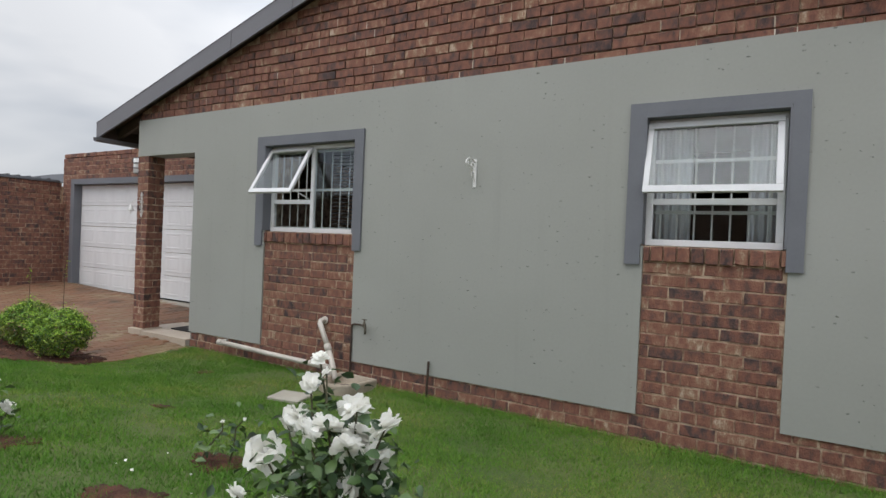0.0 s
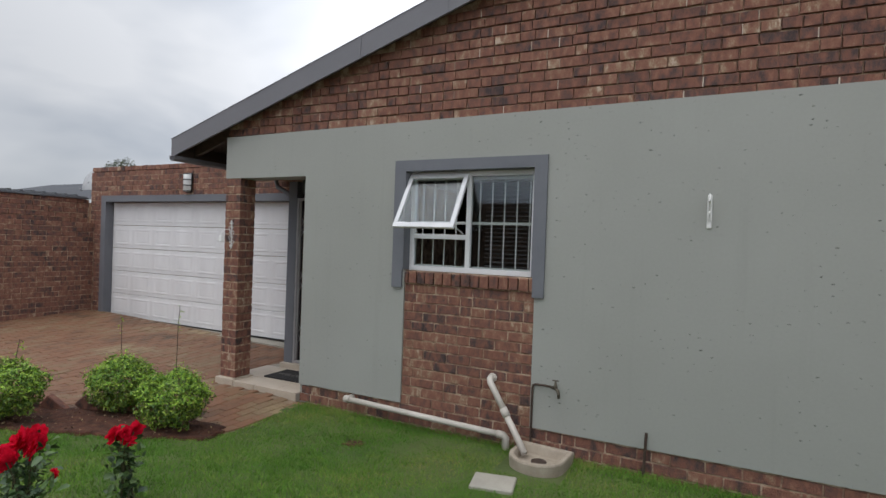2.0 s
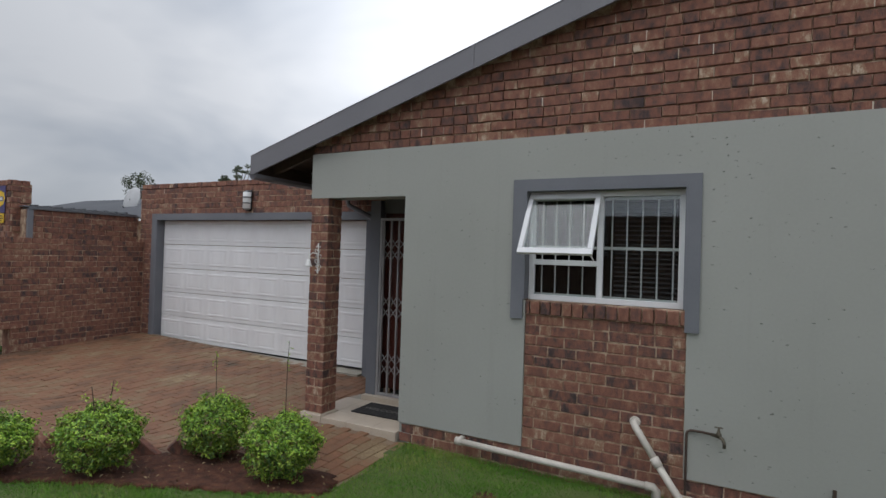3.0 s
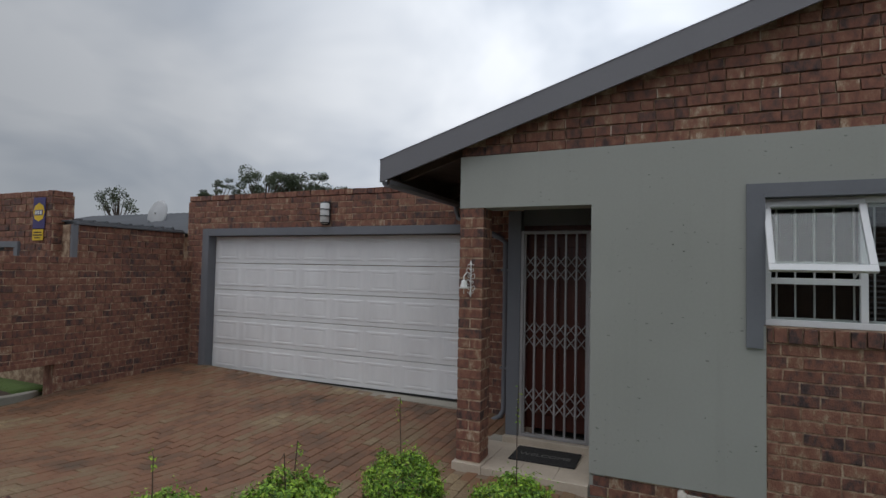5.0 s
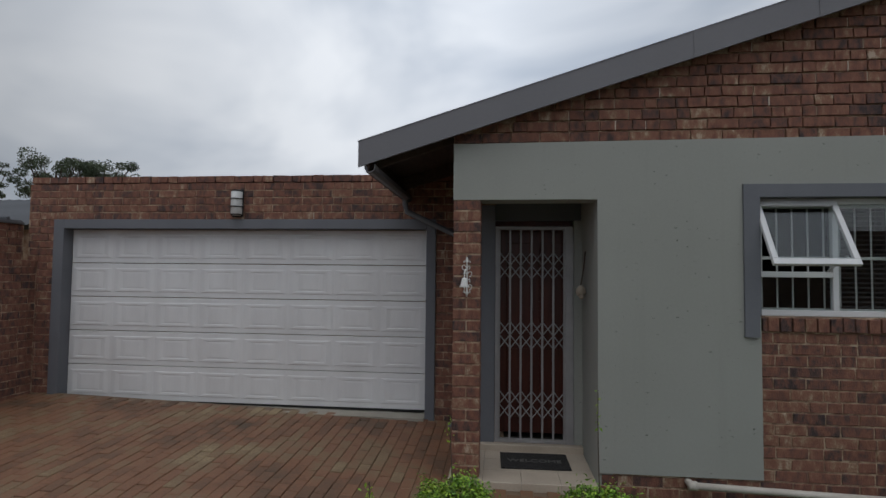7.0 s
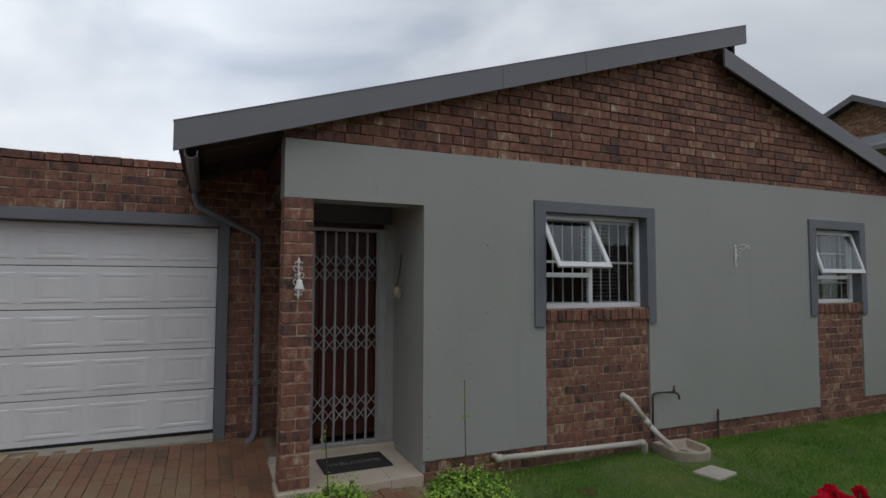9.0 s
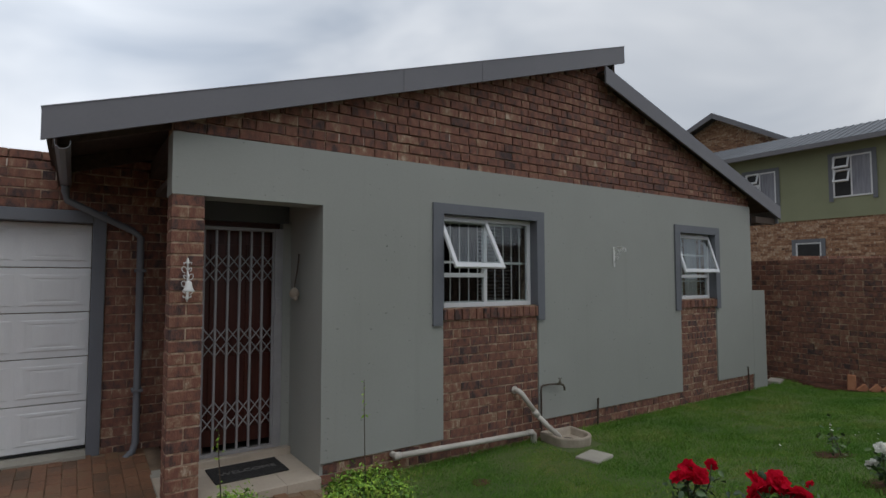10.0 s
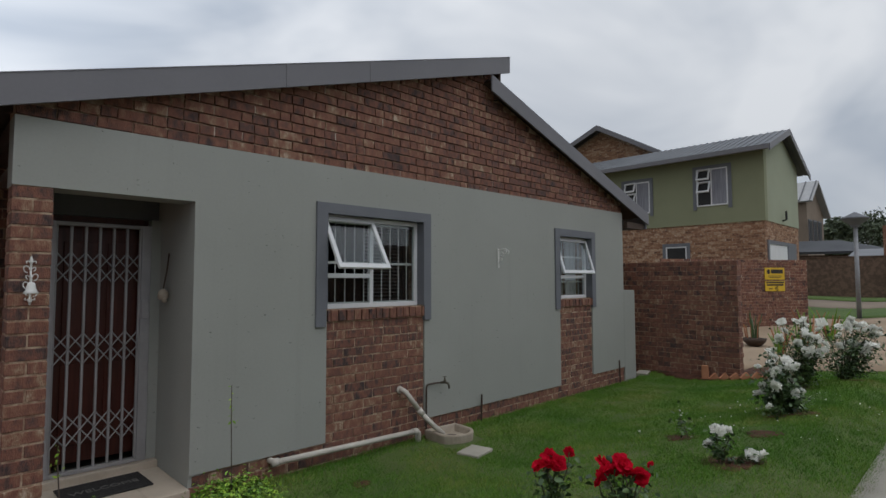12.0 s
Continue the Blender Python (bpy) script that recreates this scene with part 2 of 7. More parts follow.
def petal(name, dark, light):
    """Thin petals: half of the light is scattered back, half shines through."""
    m = bpy.data.materials.new(name)
    m.use_nodes = True
    n, l = m.node_tree.nodes, m.node_tree.links
    n.clear()
    out = n.new("ShaderNodeOutputMaterial")
    geo = n.new("ShaderNodeNewGeometry")
    tex = n.new("ShaderNodeTexNoise")
    tex.inputs["Scale"].default_value, tex.inputs["Detail"].default_value = 45.0, 4.0
    l.new(geo.outputs["Position"], tex.inputs["Vector"])
    ramp = n.new("ShaderNodeValToRGB")
    ramp.color_ramp.elements[0].position, ramp.color_ramp.elements[0].color = 0.3, (*dark, 1)
    ramp.color_ramp.elements[1].position, ramp.color_ramp.elements[1].color = 0.7, (*light, 1)
    l.new(tex.outputs["Fac"], ramp.inputs["Fac"])
    d, t, mx = n.new("ShaderNodeBsdfDiffuse"), n.new("ShaderNodeBsdfTranslucent"), n.new("ShaderNodeMixShader")
    mx.inputs["Fac"].default_value = 0.45
    l.new(ramp.outputs["Color"], d.inputs["Color"])
    l.new(ramp.outputs["Color"], t.inputs["Color"])
    l.new(d.outputs["BSDF"], mx.inputs[1])
    l.new(t.outputs["BSDF"], mx.inputs[2])
    l.new(mx.outputs["Shader"], out.inputs["Surface"])
    return m


M_white_petal = petal("white_petal", (0.9, 0.89, 0.83), (0.96, 0.955, 0.92))
M_red_petal = petal("red_petal", (0.5, 0.006, 0.02), (0.78, 0.016, 0.055))
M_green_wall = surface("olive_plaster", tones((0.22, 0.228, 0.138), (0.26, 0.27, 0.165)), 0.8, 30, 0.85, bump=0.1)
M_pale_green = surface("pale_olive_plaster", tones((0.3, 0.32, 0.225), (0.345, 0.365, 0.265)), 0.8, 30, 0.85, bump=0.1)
M_tan_wall = surface("tan_plaster", tones((0.2, 0.155, 0.115), (0.26, 0.2, 0.15)), 0.8, 30, 0.85, bump=0.1)
M_curtain = surface("white_sheer", tones((0.55, 0.56, 0.58), (0.68, 0.69, 0.7)), 8, 90, 0.8, stretch=(20, 20, 0.5), bump=0.2)
M_drape = surface("dark_drape", tones((0.03, 0.03, 0.034), (0.06, 0.06, 0.065)), 8, 90, 0.8, stretch=(20, 20, 0.5), bump=0.2)
# near-black on purpose: the dimness of the rooms is put into this colour
M_inside_dim = surface("dimmed_room_wall", tones((0.06, 0.055, 0.05), (0.09, 0.085, 0.075)), 1, 40, 0.9)
M_ceiling = surface("boarded_ceiling", tones((0.5, 0.49, 0.46), (0.58, 0.57, 0.54)), 1, 40, 0.9)
M_slat = surface("blind_slat", tones((0.04, 0.04, 0.044), (0.065, 0.065, 0.07)), 4, 60, 0.6)
M_yellow = surface("yellow_sign", tones((0.62, 0.40, 0.02), (0.72, 0.47, 0.03)), 4, 60, 0.5, bump=0)
M_blue = surface("violet_sign", tones((0.05, 0.04, 0.13), (0.07, 0.055, 0.17)), 4, 60, 0.5, bump=0)
M_sign_ink = surface("sign_ink", tones((0.02, 0.018, 0.015), (0.04, 0.03, 0.025)), 4, 60, 0.6, bump=0)
M_terracotta = surface("terracotta", tones((0.30, 0.12, 0.06), (0.44, 0.2, 0.11)), 8, 70, 0.85, bump=0.3)
M_pole = surface("galvanised_pole", tones((0.24, 0.24, 0.25), (0.33, 0.33, 0.34)), 5, 60, 0.5, metal=0.3)
M_net = surface("grey_net_curtain", tones((0.16, 0.16, 0.19), (0.3, 0.3, 0.33)), 3, 40, 0.6, stretch=(8, 8, 0.6))
M_dish = surface("dish_grey", tones((0.36, 0.36, 0.36), (0.44, 0.44, 0.44)), 5, 60, 0.55)


def wall_paint():
    """Grey-green painted plaster with air holes and faint runs."""
    m = surface("grey_green_plaster", tones((0.296, 0.299, 0.269), (0.337, 0.34, 0.309)), 0.9, 45, 0.82, bump=0.12, dist=0.002)
    n, l = m.node_tree.nodes, m.node_tree.links
    b = n["Principled BSDF"]
    old = b.inputs["Base Color"].links[0].from_socket
    geo = n.new("ShaderNodeNewGeometry")
    sep = n.new("ShaderNodeSeparateXYZ")
    l.new(geo.outputs["Position"], sep.inputs["Vector"])
    flat = n.new("ShaderNodeCombineXYZ")
    wob = n.new("ShaderNodeTexNoise")
    wob.inputs["Scale"].default_value = 70.0
    l.new(geo.outputs["Position"], wob.inputs["Vector"])
    wadd = n.new("ShaderNodeMath")
    wadd.operation = "MULTIPLY_ADD"
    wadd.inputs[1].default_value = 0.06
    l.new(wob.outputs["Fac"], wadd.inputs[0])
    l.new(sep.outputs["X"], wadd.inputs[2])
    l.new(wadd.outputs["Value"], flat.inputs["X"])
    l.new(sep.outputs["Z"], flat.inputs["Y"])
    vor = n.new("ShaderNodeTexVoronoi")
    vor.voronoi_dimensions = "2D"
    vor.inputs["Scale"].default_value = 13.0
    vor.inputs["Randomness"].default_value = 1.0
    l.new(flat.outputs["Vector"], vor.inputs["Vector"])
    rgb = n.new("ShaderNodeSeparateColor")
    l.new(vor.outputs["Color"], rgb.inputs["Color"])
    sq = n.new("ShaderNodeMath")
    sq.operation = "POWER"
    sq.inputs[1].default_value = 2.6
    l.new(rgb.outputs["Red"], sq.inputs[0])
    rad = n.new("ShaderNodeMath")
    rad.operation = "MULTIPLY_ADD"
    rad.inputs[1].default_value, rad.inputs[2].default_value = 0.068, 0.014
    l.new(sq.outputs["Value"], rad.inputs[0])
    rat = n.new("ShaderNodeMath")
    rat.operation = "DIVIDE"
    l.new(vor.outputs["Distance"], rat.inputs[0])
    l.new(rad.outputs["Value"], rat.inputs[1])
    pit = n.new("ShaderNodeMapRange")
    pit.inputs["From Min"].default_value, pit.inputs["From Max"].default_value = 0.5, 1.0
    pit.inputs["To Min"].default_value, pit.inputs["To Max"].default_value = 1.0, 0.0
    l.new(rat.outputs["Value"], pit.inputs["Value"])
    gate = n.new("ShaderNodeTexNoise")
    gate.inputs["Scale"].default_value = 3.0
    l.new(geo.outputs["Position"], gate.inputs["Vector"])
    th = n.new("ShaderNodeMapRange")
    th.inputs["From Min"].default_value, th.inputs["From Max"].default_value = 0.44, 0.6
    l.new(gate.outputs["Fac"], th.inputs["Value"])
    both = n.new("ShaderNodeMath")
    both.operation = "MULTIPLY"
    l.new(pit.outputs["Result"], both.inputs[0])
    l.new(th.outputs["Result"], both.inputs[1])
    mp = n.new("ShaderNodeMapping")
    mp.inputs["Scale"].default_value = (9.0, 1.0, 0.5)
    l.new(geo.outputs["Position"], mp.inputs["Vector"])
    runs = n.new("ShaderNodeTexNoise")
    runs.inputs["Scale"].default_value, runs.inputs["Detail"].default_value = 1.0, 4.0
    l.new(mp.outputs["Vector"], runs.inputs["Vector"])
    rr = n.new("ShaderNodeMapRange")
    rr.inputs["From Min"].default_value, rr.inputs["From Max"].default_value = 0.58, 0.75
    rr.inputs["To Max"].default_value = 0.12
    l.new(runs.outputs["Fac"], rr.inputs["Value"])
    mx = n.new("ShaderNodeMix")
    mx.data_type = "RGBA"
    l.new(rr.outputs["Result"], mx.inputs["Factor"])
    l.new(old, mx.inputs[6])
    mx.inputs[7].default_value = (0.2, 0.205, 0.175, 1)
    mx2 = n.new("ShaderNodeMix")
    mx2.data_type = "RGBA"
    l.new(both.outputs["Value"], mx2.inputs["Factor"])
    l.new(mx.outputs[2], mx2.inputs[6])
    mx2.inputs[7].default_value = (0.13, 0.13, 0.115, 1)
    l.new(mx2.outputs[2], b.inputs["Base Color"])
    bp = n.new("ShaderNodeBump")
    bp.invert = True
    bp.inputs["Strength"].default_value, bp.inputs["Distance"].default_value = 1.0, 0.012
    l.new(both.outputs["Value"], bp.inputs["Height"])
    prev = b.inputs["Normal"].links[0].from_socket
    l.new(prev, bp.inputs["Normal"])
    l.new(bp.outputs["Normal"], b.inputs["Normal"])
    return m


def glass(name, tint=(0.9, 0.93, 0.93)):
    m = bpy.data.materials.new(name)
    m.use_nodes = True
    n, l = m.node_tree.nodes, m.node_tree.links
    n.clear()
    out = n.new("ShaderNodeOutputMaterial")
    tr = n.new("ShaderNodeBsdfTransparent")
    tr.inputs["Color"].default_value = (*tint, 1)
    gl = n.new("ShaderNodeBsdfGlossy")
    gl.inputs["Roughness"].default_value = 0.02
    fr = n.new("ShaderNodeLayerWeight")
    fr.inputs["Blend"].default_value = 0.5
    p5 = n.new("ShaderNodeMath")
    p5.operation = "POWER"
    p5.inputs[1].default_value = 4.0
    l.new(fr.outputs["Facing"], p5.inputs[0])
    ref = n.new("ShaderNodeMapRange")
    ref.inputs["To Min"].default_value, ref.inputs["To Max"].default_value = 0.055, 1.0
    l.new(p5.outputs["Value"], ref.inputs["Value"])
    mx = n.new("ShaderNodeMixShader")
    l.new(ref.outputs["Result"], mx.inputs["Fac"])
    l.new(tr.outputs["BSDF"], mx.inputs[1])
    l.new(gl.outputs["BSDF"], mx.inputs[2])
    l.new(mx.outputs["Shader"], out.inputs["Surface"])
    return m


M_plaster = wall_paint()
M_glass = glass("window_glass")


# ---------------------------------------------------------------- mesh helpers
def link(name, me, material, parent=None, label="", smooth=False):
    if material is not None and not me.materials:
        me.materials.append(material)
    if smooth:
        me.polygons.foreach_set("use_smooth", [True] * len(me.polygons))
    ob = new(name, me)
    if parent is not None:
        ob.parent = parent
    if label:
        ob["label"] = label
    return ob


def part(name, bm, material, parent, label="", smooth=False):
    me = bpy.data.meshes.new(name)
    bm.to_mesh(me)
    bm.free()
    return link(name, me, material, parent, label, smooth)


def raw(name, verts, faces, material, parent=None, label="", smooth=False):
    me = bpy.data.meshes.new(name)
    me.from_pydata([tuple(v) for v in verts], [], [tuple(f) for f in faces])
    me.update()
    return link(name, me, material, parent, label, smooth)


def arrays(name, verts, polys, material, parent=None, label="", smooth=False):
    """A mesh from numpy arrays: verts (n, 3) and polys (k, corners)."""
    me = bpy.data.meshes.new(name)
    k, c = polys.shape
    me.vertices.add(len(verts))
    me.vertices.foreach_set("co", np.ascontiguousarray(verts, dtype=np.float32).ravel())
    me.loops.add(k * c)
    me.loops.foreach_set("vertex_index", np.ascontiguousarray(polys, dtype=np.int32).ravel())
    me.polygons.add(k)
    me.polygons.foreach_set("loop_start", np.arange(0, k * c, c, dtype=np.int32))
    me.update(calc_edges=True)
    return link(name, me, material, parent, label, smooth)


def group_at(name, m, label, category, group="", kind=""):
    e = new(name)
    e.matrix_basis = m if isinstance(m, Matrix) else pose(*m)
    return tagged(e, label, category, group, kind)


def box(bm, x0, x1, y0, y1, z0, z1, bev=0.0):
    r = bmesh.ops.create_cube(bm, size=1.0)
    for v in r["verts"]:
        v.co = Vector(((x0 + x1) / 2 + v.co.x * (x1 - x0), (y0 + y1) / 2 + v.co.y * (y1 - y0), (z0 + z1) / 2 + v.co.z * (z1 - z0)))
    if bev:
        es = list({e for v in r["verts"] for e in v.link_edges})
        bmesh.ops.bevel(bm, geom=es, offset=bev, segments=1, profile=0.5, affect="EDGES")
    return bm


def boxes(*bs, bev=0.0):
    bm = bmesh.new()
    for b in bs:
        box(bm, *b, bev=bev)
    return bm


def tube(bm, pts, r, sides=10, r1=None, caps=True):
    """A round tube along points, tapering from r to r1."""
    pts = [Vector(p) for p in pts]
    n = len(pts)
    rings = []
    side = None
    for i, p in enumerate(pts):
        d = (pts[min(i + 1, n - 1)] - pts[max(i - 1, 0)]).normalized()
        if side is None:
            side = d.orthogonal().normalized()
        side = (side - d * side.dot(d)).normalized()
        up = d.cross(side)
        rad = r if r1 is None else r + (r1 - r) * i / max(n - 1, 1)
        rings.append([bm.verts.new(p + (side * math.cos(a) + up * math.sin(a)) * rad) for a in (2 * math.pi * k / sides for k in range(sides))])
    for a, b in zip(rings, rings[1:]):
        for k in range(sides):
            bm.faces.new((a[k], a[(k + 1) % sides], b[(k + 1) % sides], b[k]))
    if caps:
        bm.faces.new(rings[0][::-1])
        bm.faces.new(rings[-1])
    return bm


def lathe(bm, profile, sides=20, centre=(0, 0, 0), axis="z"):
    """Turn (radius, height) pairs round an axis."""
    cx, cy, cz = centre
    rings = []
    for r, hgt in profile:
        ring = []
        for k in range(sides):
            a = 2 * math.pi * k / sides
            u, v = r * math.cos(a), r * math.sin(a)
            co = (cx + u, cy + v, cz + hgt) if axis == "z" else ((cx + u, cy + hgt, cz + v) if axis == "y" else (cx + hgt, cy + u, cz + v))
            ring.append(bm.verts.new(co))
        rings.append(ring)
    for a, b in zip(rings, rings[1:]):
        for k in range(sides):
            bm.faces.new((a[k], a[(k + 1) % sides], b[(k + 1) % sides], b[k]))
    bm.faces.new(rings[0][::-1])
    bm.faces.new(rings[-1])
    bmesh.ops.recalc_face_normals(bm, faces=bm.faces[:])
    return bm


def slab_holes(xs_zs, holes, y0, y1, top=None):
    """A wall (x0, x1, z0, z1) between the planes y0 and y1 with rectangular holes cut right through; top(x) may slope its upper edge."""
    x0, x1, z0, z1 = xs_zs
    xs = sorted({x0, x1, *[h[0] for h in holes], *[h[1] for h in holes]})
    zs = sorted({z0, z1, *[h[2] for h in holes], *[h[3] for h in holes]})
    xs = [x for x in xs if x0 <= x <= x1]
    zs = [z for z in zs if z0 <= z <= z1]

    def solid(i, j):
        if not (0 <= i < len(xs) - 1 and 0 <= j < len(zs) - 1):
            return False
        cx, cz = (xs[i] + xs[i + 1]) / 2, (zs[j] + zs[j + 1]) / 2
        return not any(h[0] < cx < h[1] and h[2] < cz < h[3] for h in holes)

    bm, cache = bmesh.new(), {}

    def vert(x, y, z):
        if top is not None and z == z1:
            z = top(x)
        k = (round(x, 5), round(y, 5), round(z, 5))
        if k not in cache:
            cache[k] = bm.verts.new(k)
        return cache[k]

    for i in range(len(xs) - 1):
        for j in range(len(zs) - 1):
            if not solid(i, j):
                continue
            a, b, c, d = xs[i], xs[i + 1], zs[j], zs[j + 1]
            bm.faces.new((vert(a, y0, c), vert(b, y0, c), vert(b, y0, d), vert(a, y0, d)))
            bm.faces.new((vert(b, y1, c), vert(a, y1, c), vert(a, y1, d), vert(b, y1, d)))
            if not solid(i - 1, j):
                bm.faces.new((vert(a, y1, c), vert(a, y0, c), vert(a, y0, d), vert(a, y1, d)))
            if not solid(i + 1, j):
                bm.faces.new((vert(b, y0, c), vert(b, y1, c), vert(b, y1, d), vert(b, y0, d)))
            if not solid(i, j - 1):
                bm.faces.new((vert(a, y1, c), vert(b, y1, c), vert(b, y0, c), vert(a, y0, c)))
            if not solid(i, j + 1):
                bm.faces.new((vert(a, y0, d), vert(b, y0, d), vert(b, y1, d), vert(a, y1, d)))
    return bm


def prism(pts, y0, y1):
    """An upright plate: a polygon of (x, z) points between two planes of y."""
    bm = bmesh.new()
    f = [bm.verts.new((x, y0, z)) for x, z in pts]
    b = [bm.verts.new((x, y1, z)) for x, z in pts]
    bm.faces.new(f)
    bm.faces.new(b[::-1])
    n = len(pts)
    for i in range(n):
        bm.faces.new((f[(i + 1) % n], f[i], b[i], b[(i + 1) % n]))
    bmesh.ops.recalc_face_normals(bm, faces=bm.faces[:])
    return bm


def words(name, text, size, m, material, parent, depth=0.002):
    cu = bpy.data.curves.new(name, "FONT")
    cu.body, cu.size, cu.extrude = text, size, depth
    cu.align_x, cu.align_y = "CENTER", "CENTER"
    tmp = bpy.data.objects.new(name + "_curve", cu)
    me = bpy.data.meshes.new_from_object(tmp)
    bpy.data.objects.remove(tmp)
    ob = link(name, me, material, parent)
    ob.matrix_basis = m
    return ob


# ---------------------------------------------------------------- bricks
LEN, COURSE, JOINT = 0.232, 0.0855, 0.011


def brick_shape(seed, length=LEN - JOINT, height=COURSE - JOINT, depth=0.06):
    """One face brick: a block with worn, slightly uneven front edges. Its front looks along -y, its origin is the middle of the front."""
    r = random.Random(seed)
    c = 0.004
    def j(a):
        return r.uniform(-a, a)
    vs, fs = [], []
    for y, ins in ((depth, 0.0), (c, 0.0), (0.0, c)):
        for sx, sz in ((-1, -1), (1, -1), (1, 1), (-1, 1)):
            vs.append((sx * (length / 2 - ins) + j(0.0032), y + (j(0.0025) if y < 0.01 else 0), sz * (height / 2 - ins) + j(0.003)))
    fs.append((8, 9, 10, 11))
    for k in range(4):
        n = (k + 1) % 4
        fs.append((4 + k, 4 + n, 8 + n, 8 + k))
        fs.append((k, n, 4 + n, 4 + k))
    me = bpy.data.meshes.new("brick")
    me.from_pydata(vs, [], fs)
    me.update()
    me.materials.append(M_brick)
    return me


BRICKS = [brick_shape(i) for i in range(9)]


plug = boxes((-0.5, 0.5, 0.0, 0.03, -0.5, 0.5))
PLUG = bpy.data.meshes.new("pointing")
plug.to_mesh(PLUG)
plug.free()
PLUG.materials.append(M_pointing)


def lay(parent, spans, z_from, z_to, place, near=None, seed=1, name="brick", course=COURSE, length=LEN, far_mat=None, limit=300, offset=0.0, pointing=0.0, tilt=0.0045, upright=JOINT):
    """Lay courses of bricks in stretcher bond. spans(z0, z1) gives the stretches of x open to a course; place maps (x along, 0, z) to the world.
    Bricks for which near(x, z) is false are joined into one mesh."""
    r = random.Random(seed)
    vs, fs = [], []
    plugs = []
    made = 0
    rows = int(round((z_to - z_from) / course))
    turn = place.to_3x3()
    for i in range(rows):
        z0 = z_from + i * course
        zc = z0 + course / 2
        shift = offset + (length / 2 if i % 2 else 0.0) + r.uniform(-0.012, 0.012)
        for a, b in spans(z0, z0 + course):
            k = math.floor((a - shift) / length)
            while shift + k * length < b:
                xa, xb = max(a, shift + k * length), min(b, shift + (k + 1) * length)
                k += 1
                if xb - xa < 0.035:
                    continue
                cuts = [xa, xb]
                if xb - xa > 0.2 and r.random() < 0.3:
                    cuts = [xa, xa + (xb - xa) * r.uniform(0.4, 0.6), xb]
                for xa, xb in zip(cuts, cuts[1:]):
                    xc, sx = (xa + xb) / 2, (xb - xa - upright) / (LEN - JOINT)
                    me = BRICKS[r.randrange(len(BRICKS))]
                    local = Matrix.Translation((xc, r.uniform(-tilt, tilt), zc + r.uniform(-0.0015, 0.0015))) @ Matrix.Rotation(r.uniform(-0.008, 0.008), 4, "Y") @ Matrix.Diagonal((sx, 1, (course - JOINT) / (COURSE - JOINT), 1))
                    m = place @ local
                    if r.random() < pointing:
                        plugs.append(place @ Matrix.Translation((xb, 0.003, zc)) @ Matrix.Diagonal((upright * r.uniform(0.8, 1.6), 1, course - JOINT * r.uniform(0.8, 2.0), 1)))
                    if made < limit and (near is None or near(xc, zc)):
                        ob = new(name, me)
                        ob.parent = parent
                        ob.matrix_basis = m
                        made += 1
                    else:
                        o = len(vs)
                        vs.extend(m @ v.co for v in me.vertices)
                        fs.extend(tuple(o + q for q in p.vertices) for p in me.polygons)
    if vs:
        rest = raw("brickwork", vs, fs, far_mat or M_brick_far, parent)
        rest["kind"] = "stuff"
    if len(plugs) <= 300:
        for m in plugs:
            ob = new("pointing", PLUG)
            ob.parent = parent
            ob.matrix_basis = m
    else:
        vs = [m @ v.co for m in plugs for v in PLUG.vertices]
        fs = [tuple(8 * k + q for q in p.vertices) for k in range(len(plugs)) for p in PLUG.polygons]
        raw("pointing", vs, fs, M_pointing, parent)["kind"] = "stuff"
    return made


# ---------------------------------------------------------------- the lie of the land
def clamp(v, a, b):
    return max(a, min(b, v))


def bank(x, y):
    """The lawn swells towards the path and dips again at its edge."""
    side = min(max((x - 0.6) / 1.2, 0.0), 1.0) * min(max((9.6 - x) / 1.2, 0.0), 1.0)
    return 0.087 * side * min(max(-y - 1.25, 0.0), 1.72) * min(max((y + 3.75) / 0.55, 0.0), 1.0)


def gz(x, y):
    z = -0.15 + 0.1 * clamp(-y - 0.9, 0, 2.3)
    z += 0.03 * clamp(-x, 0, 5.0) * (1 - 0.6 * clamp(-y / 3, 0, 1))
    z += 0.045 * clamp(y, 0, 1.6)
    z += 0.038 * clamp(x - 9.0, 0, 31.0)
    z += bank(x, y)
    z += 0.04 * clamp((1.3 - x) / 0.5, 0, 1) * clamp((y + 1.1) / 0.8, 0, 1)
    return z


def inside(poly, x, y):
    hit = False
    for (xa, ya), (xb, yb) in zip(poly, poly[1:] + poly[:1]):
        if (ya > y) != (yb > y) and x < (xb - xa) * (y - ya) / (yb - ya) + xa:
            hit = not hit
    return hit


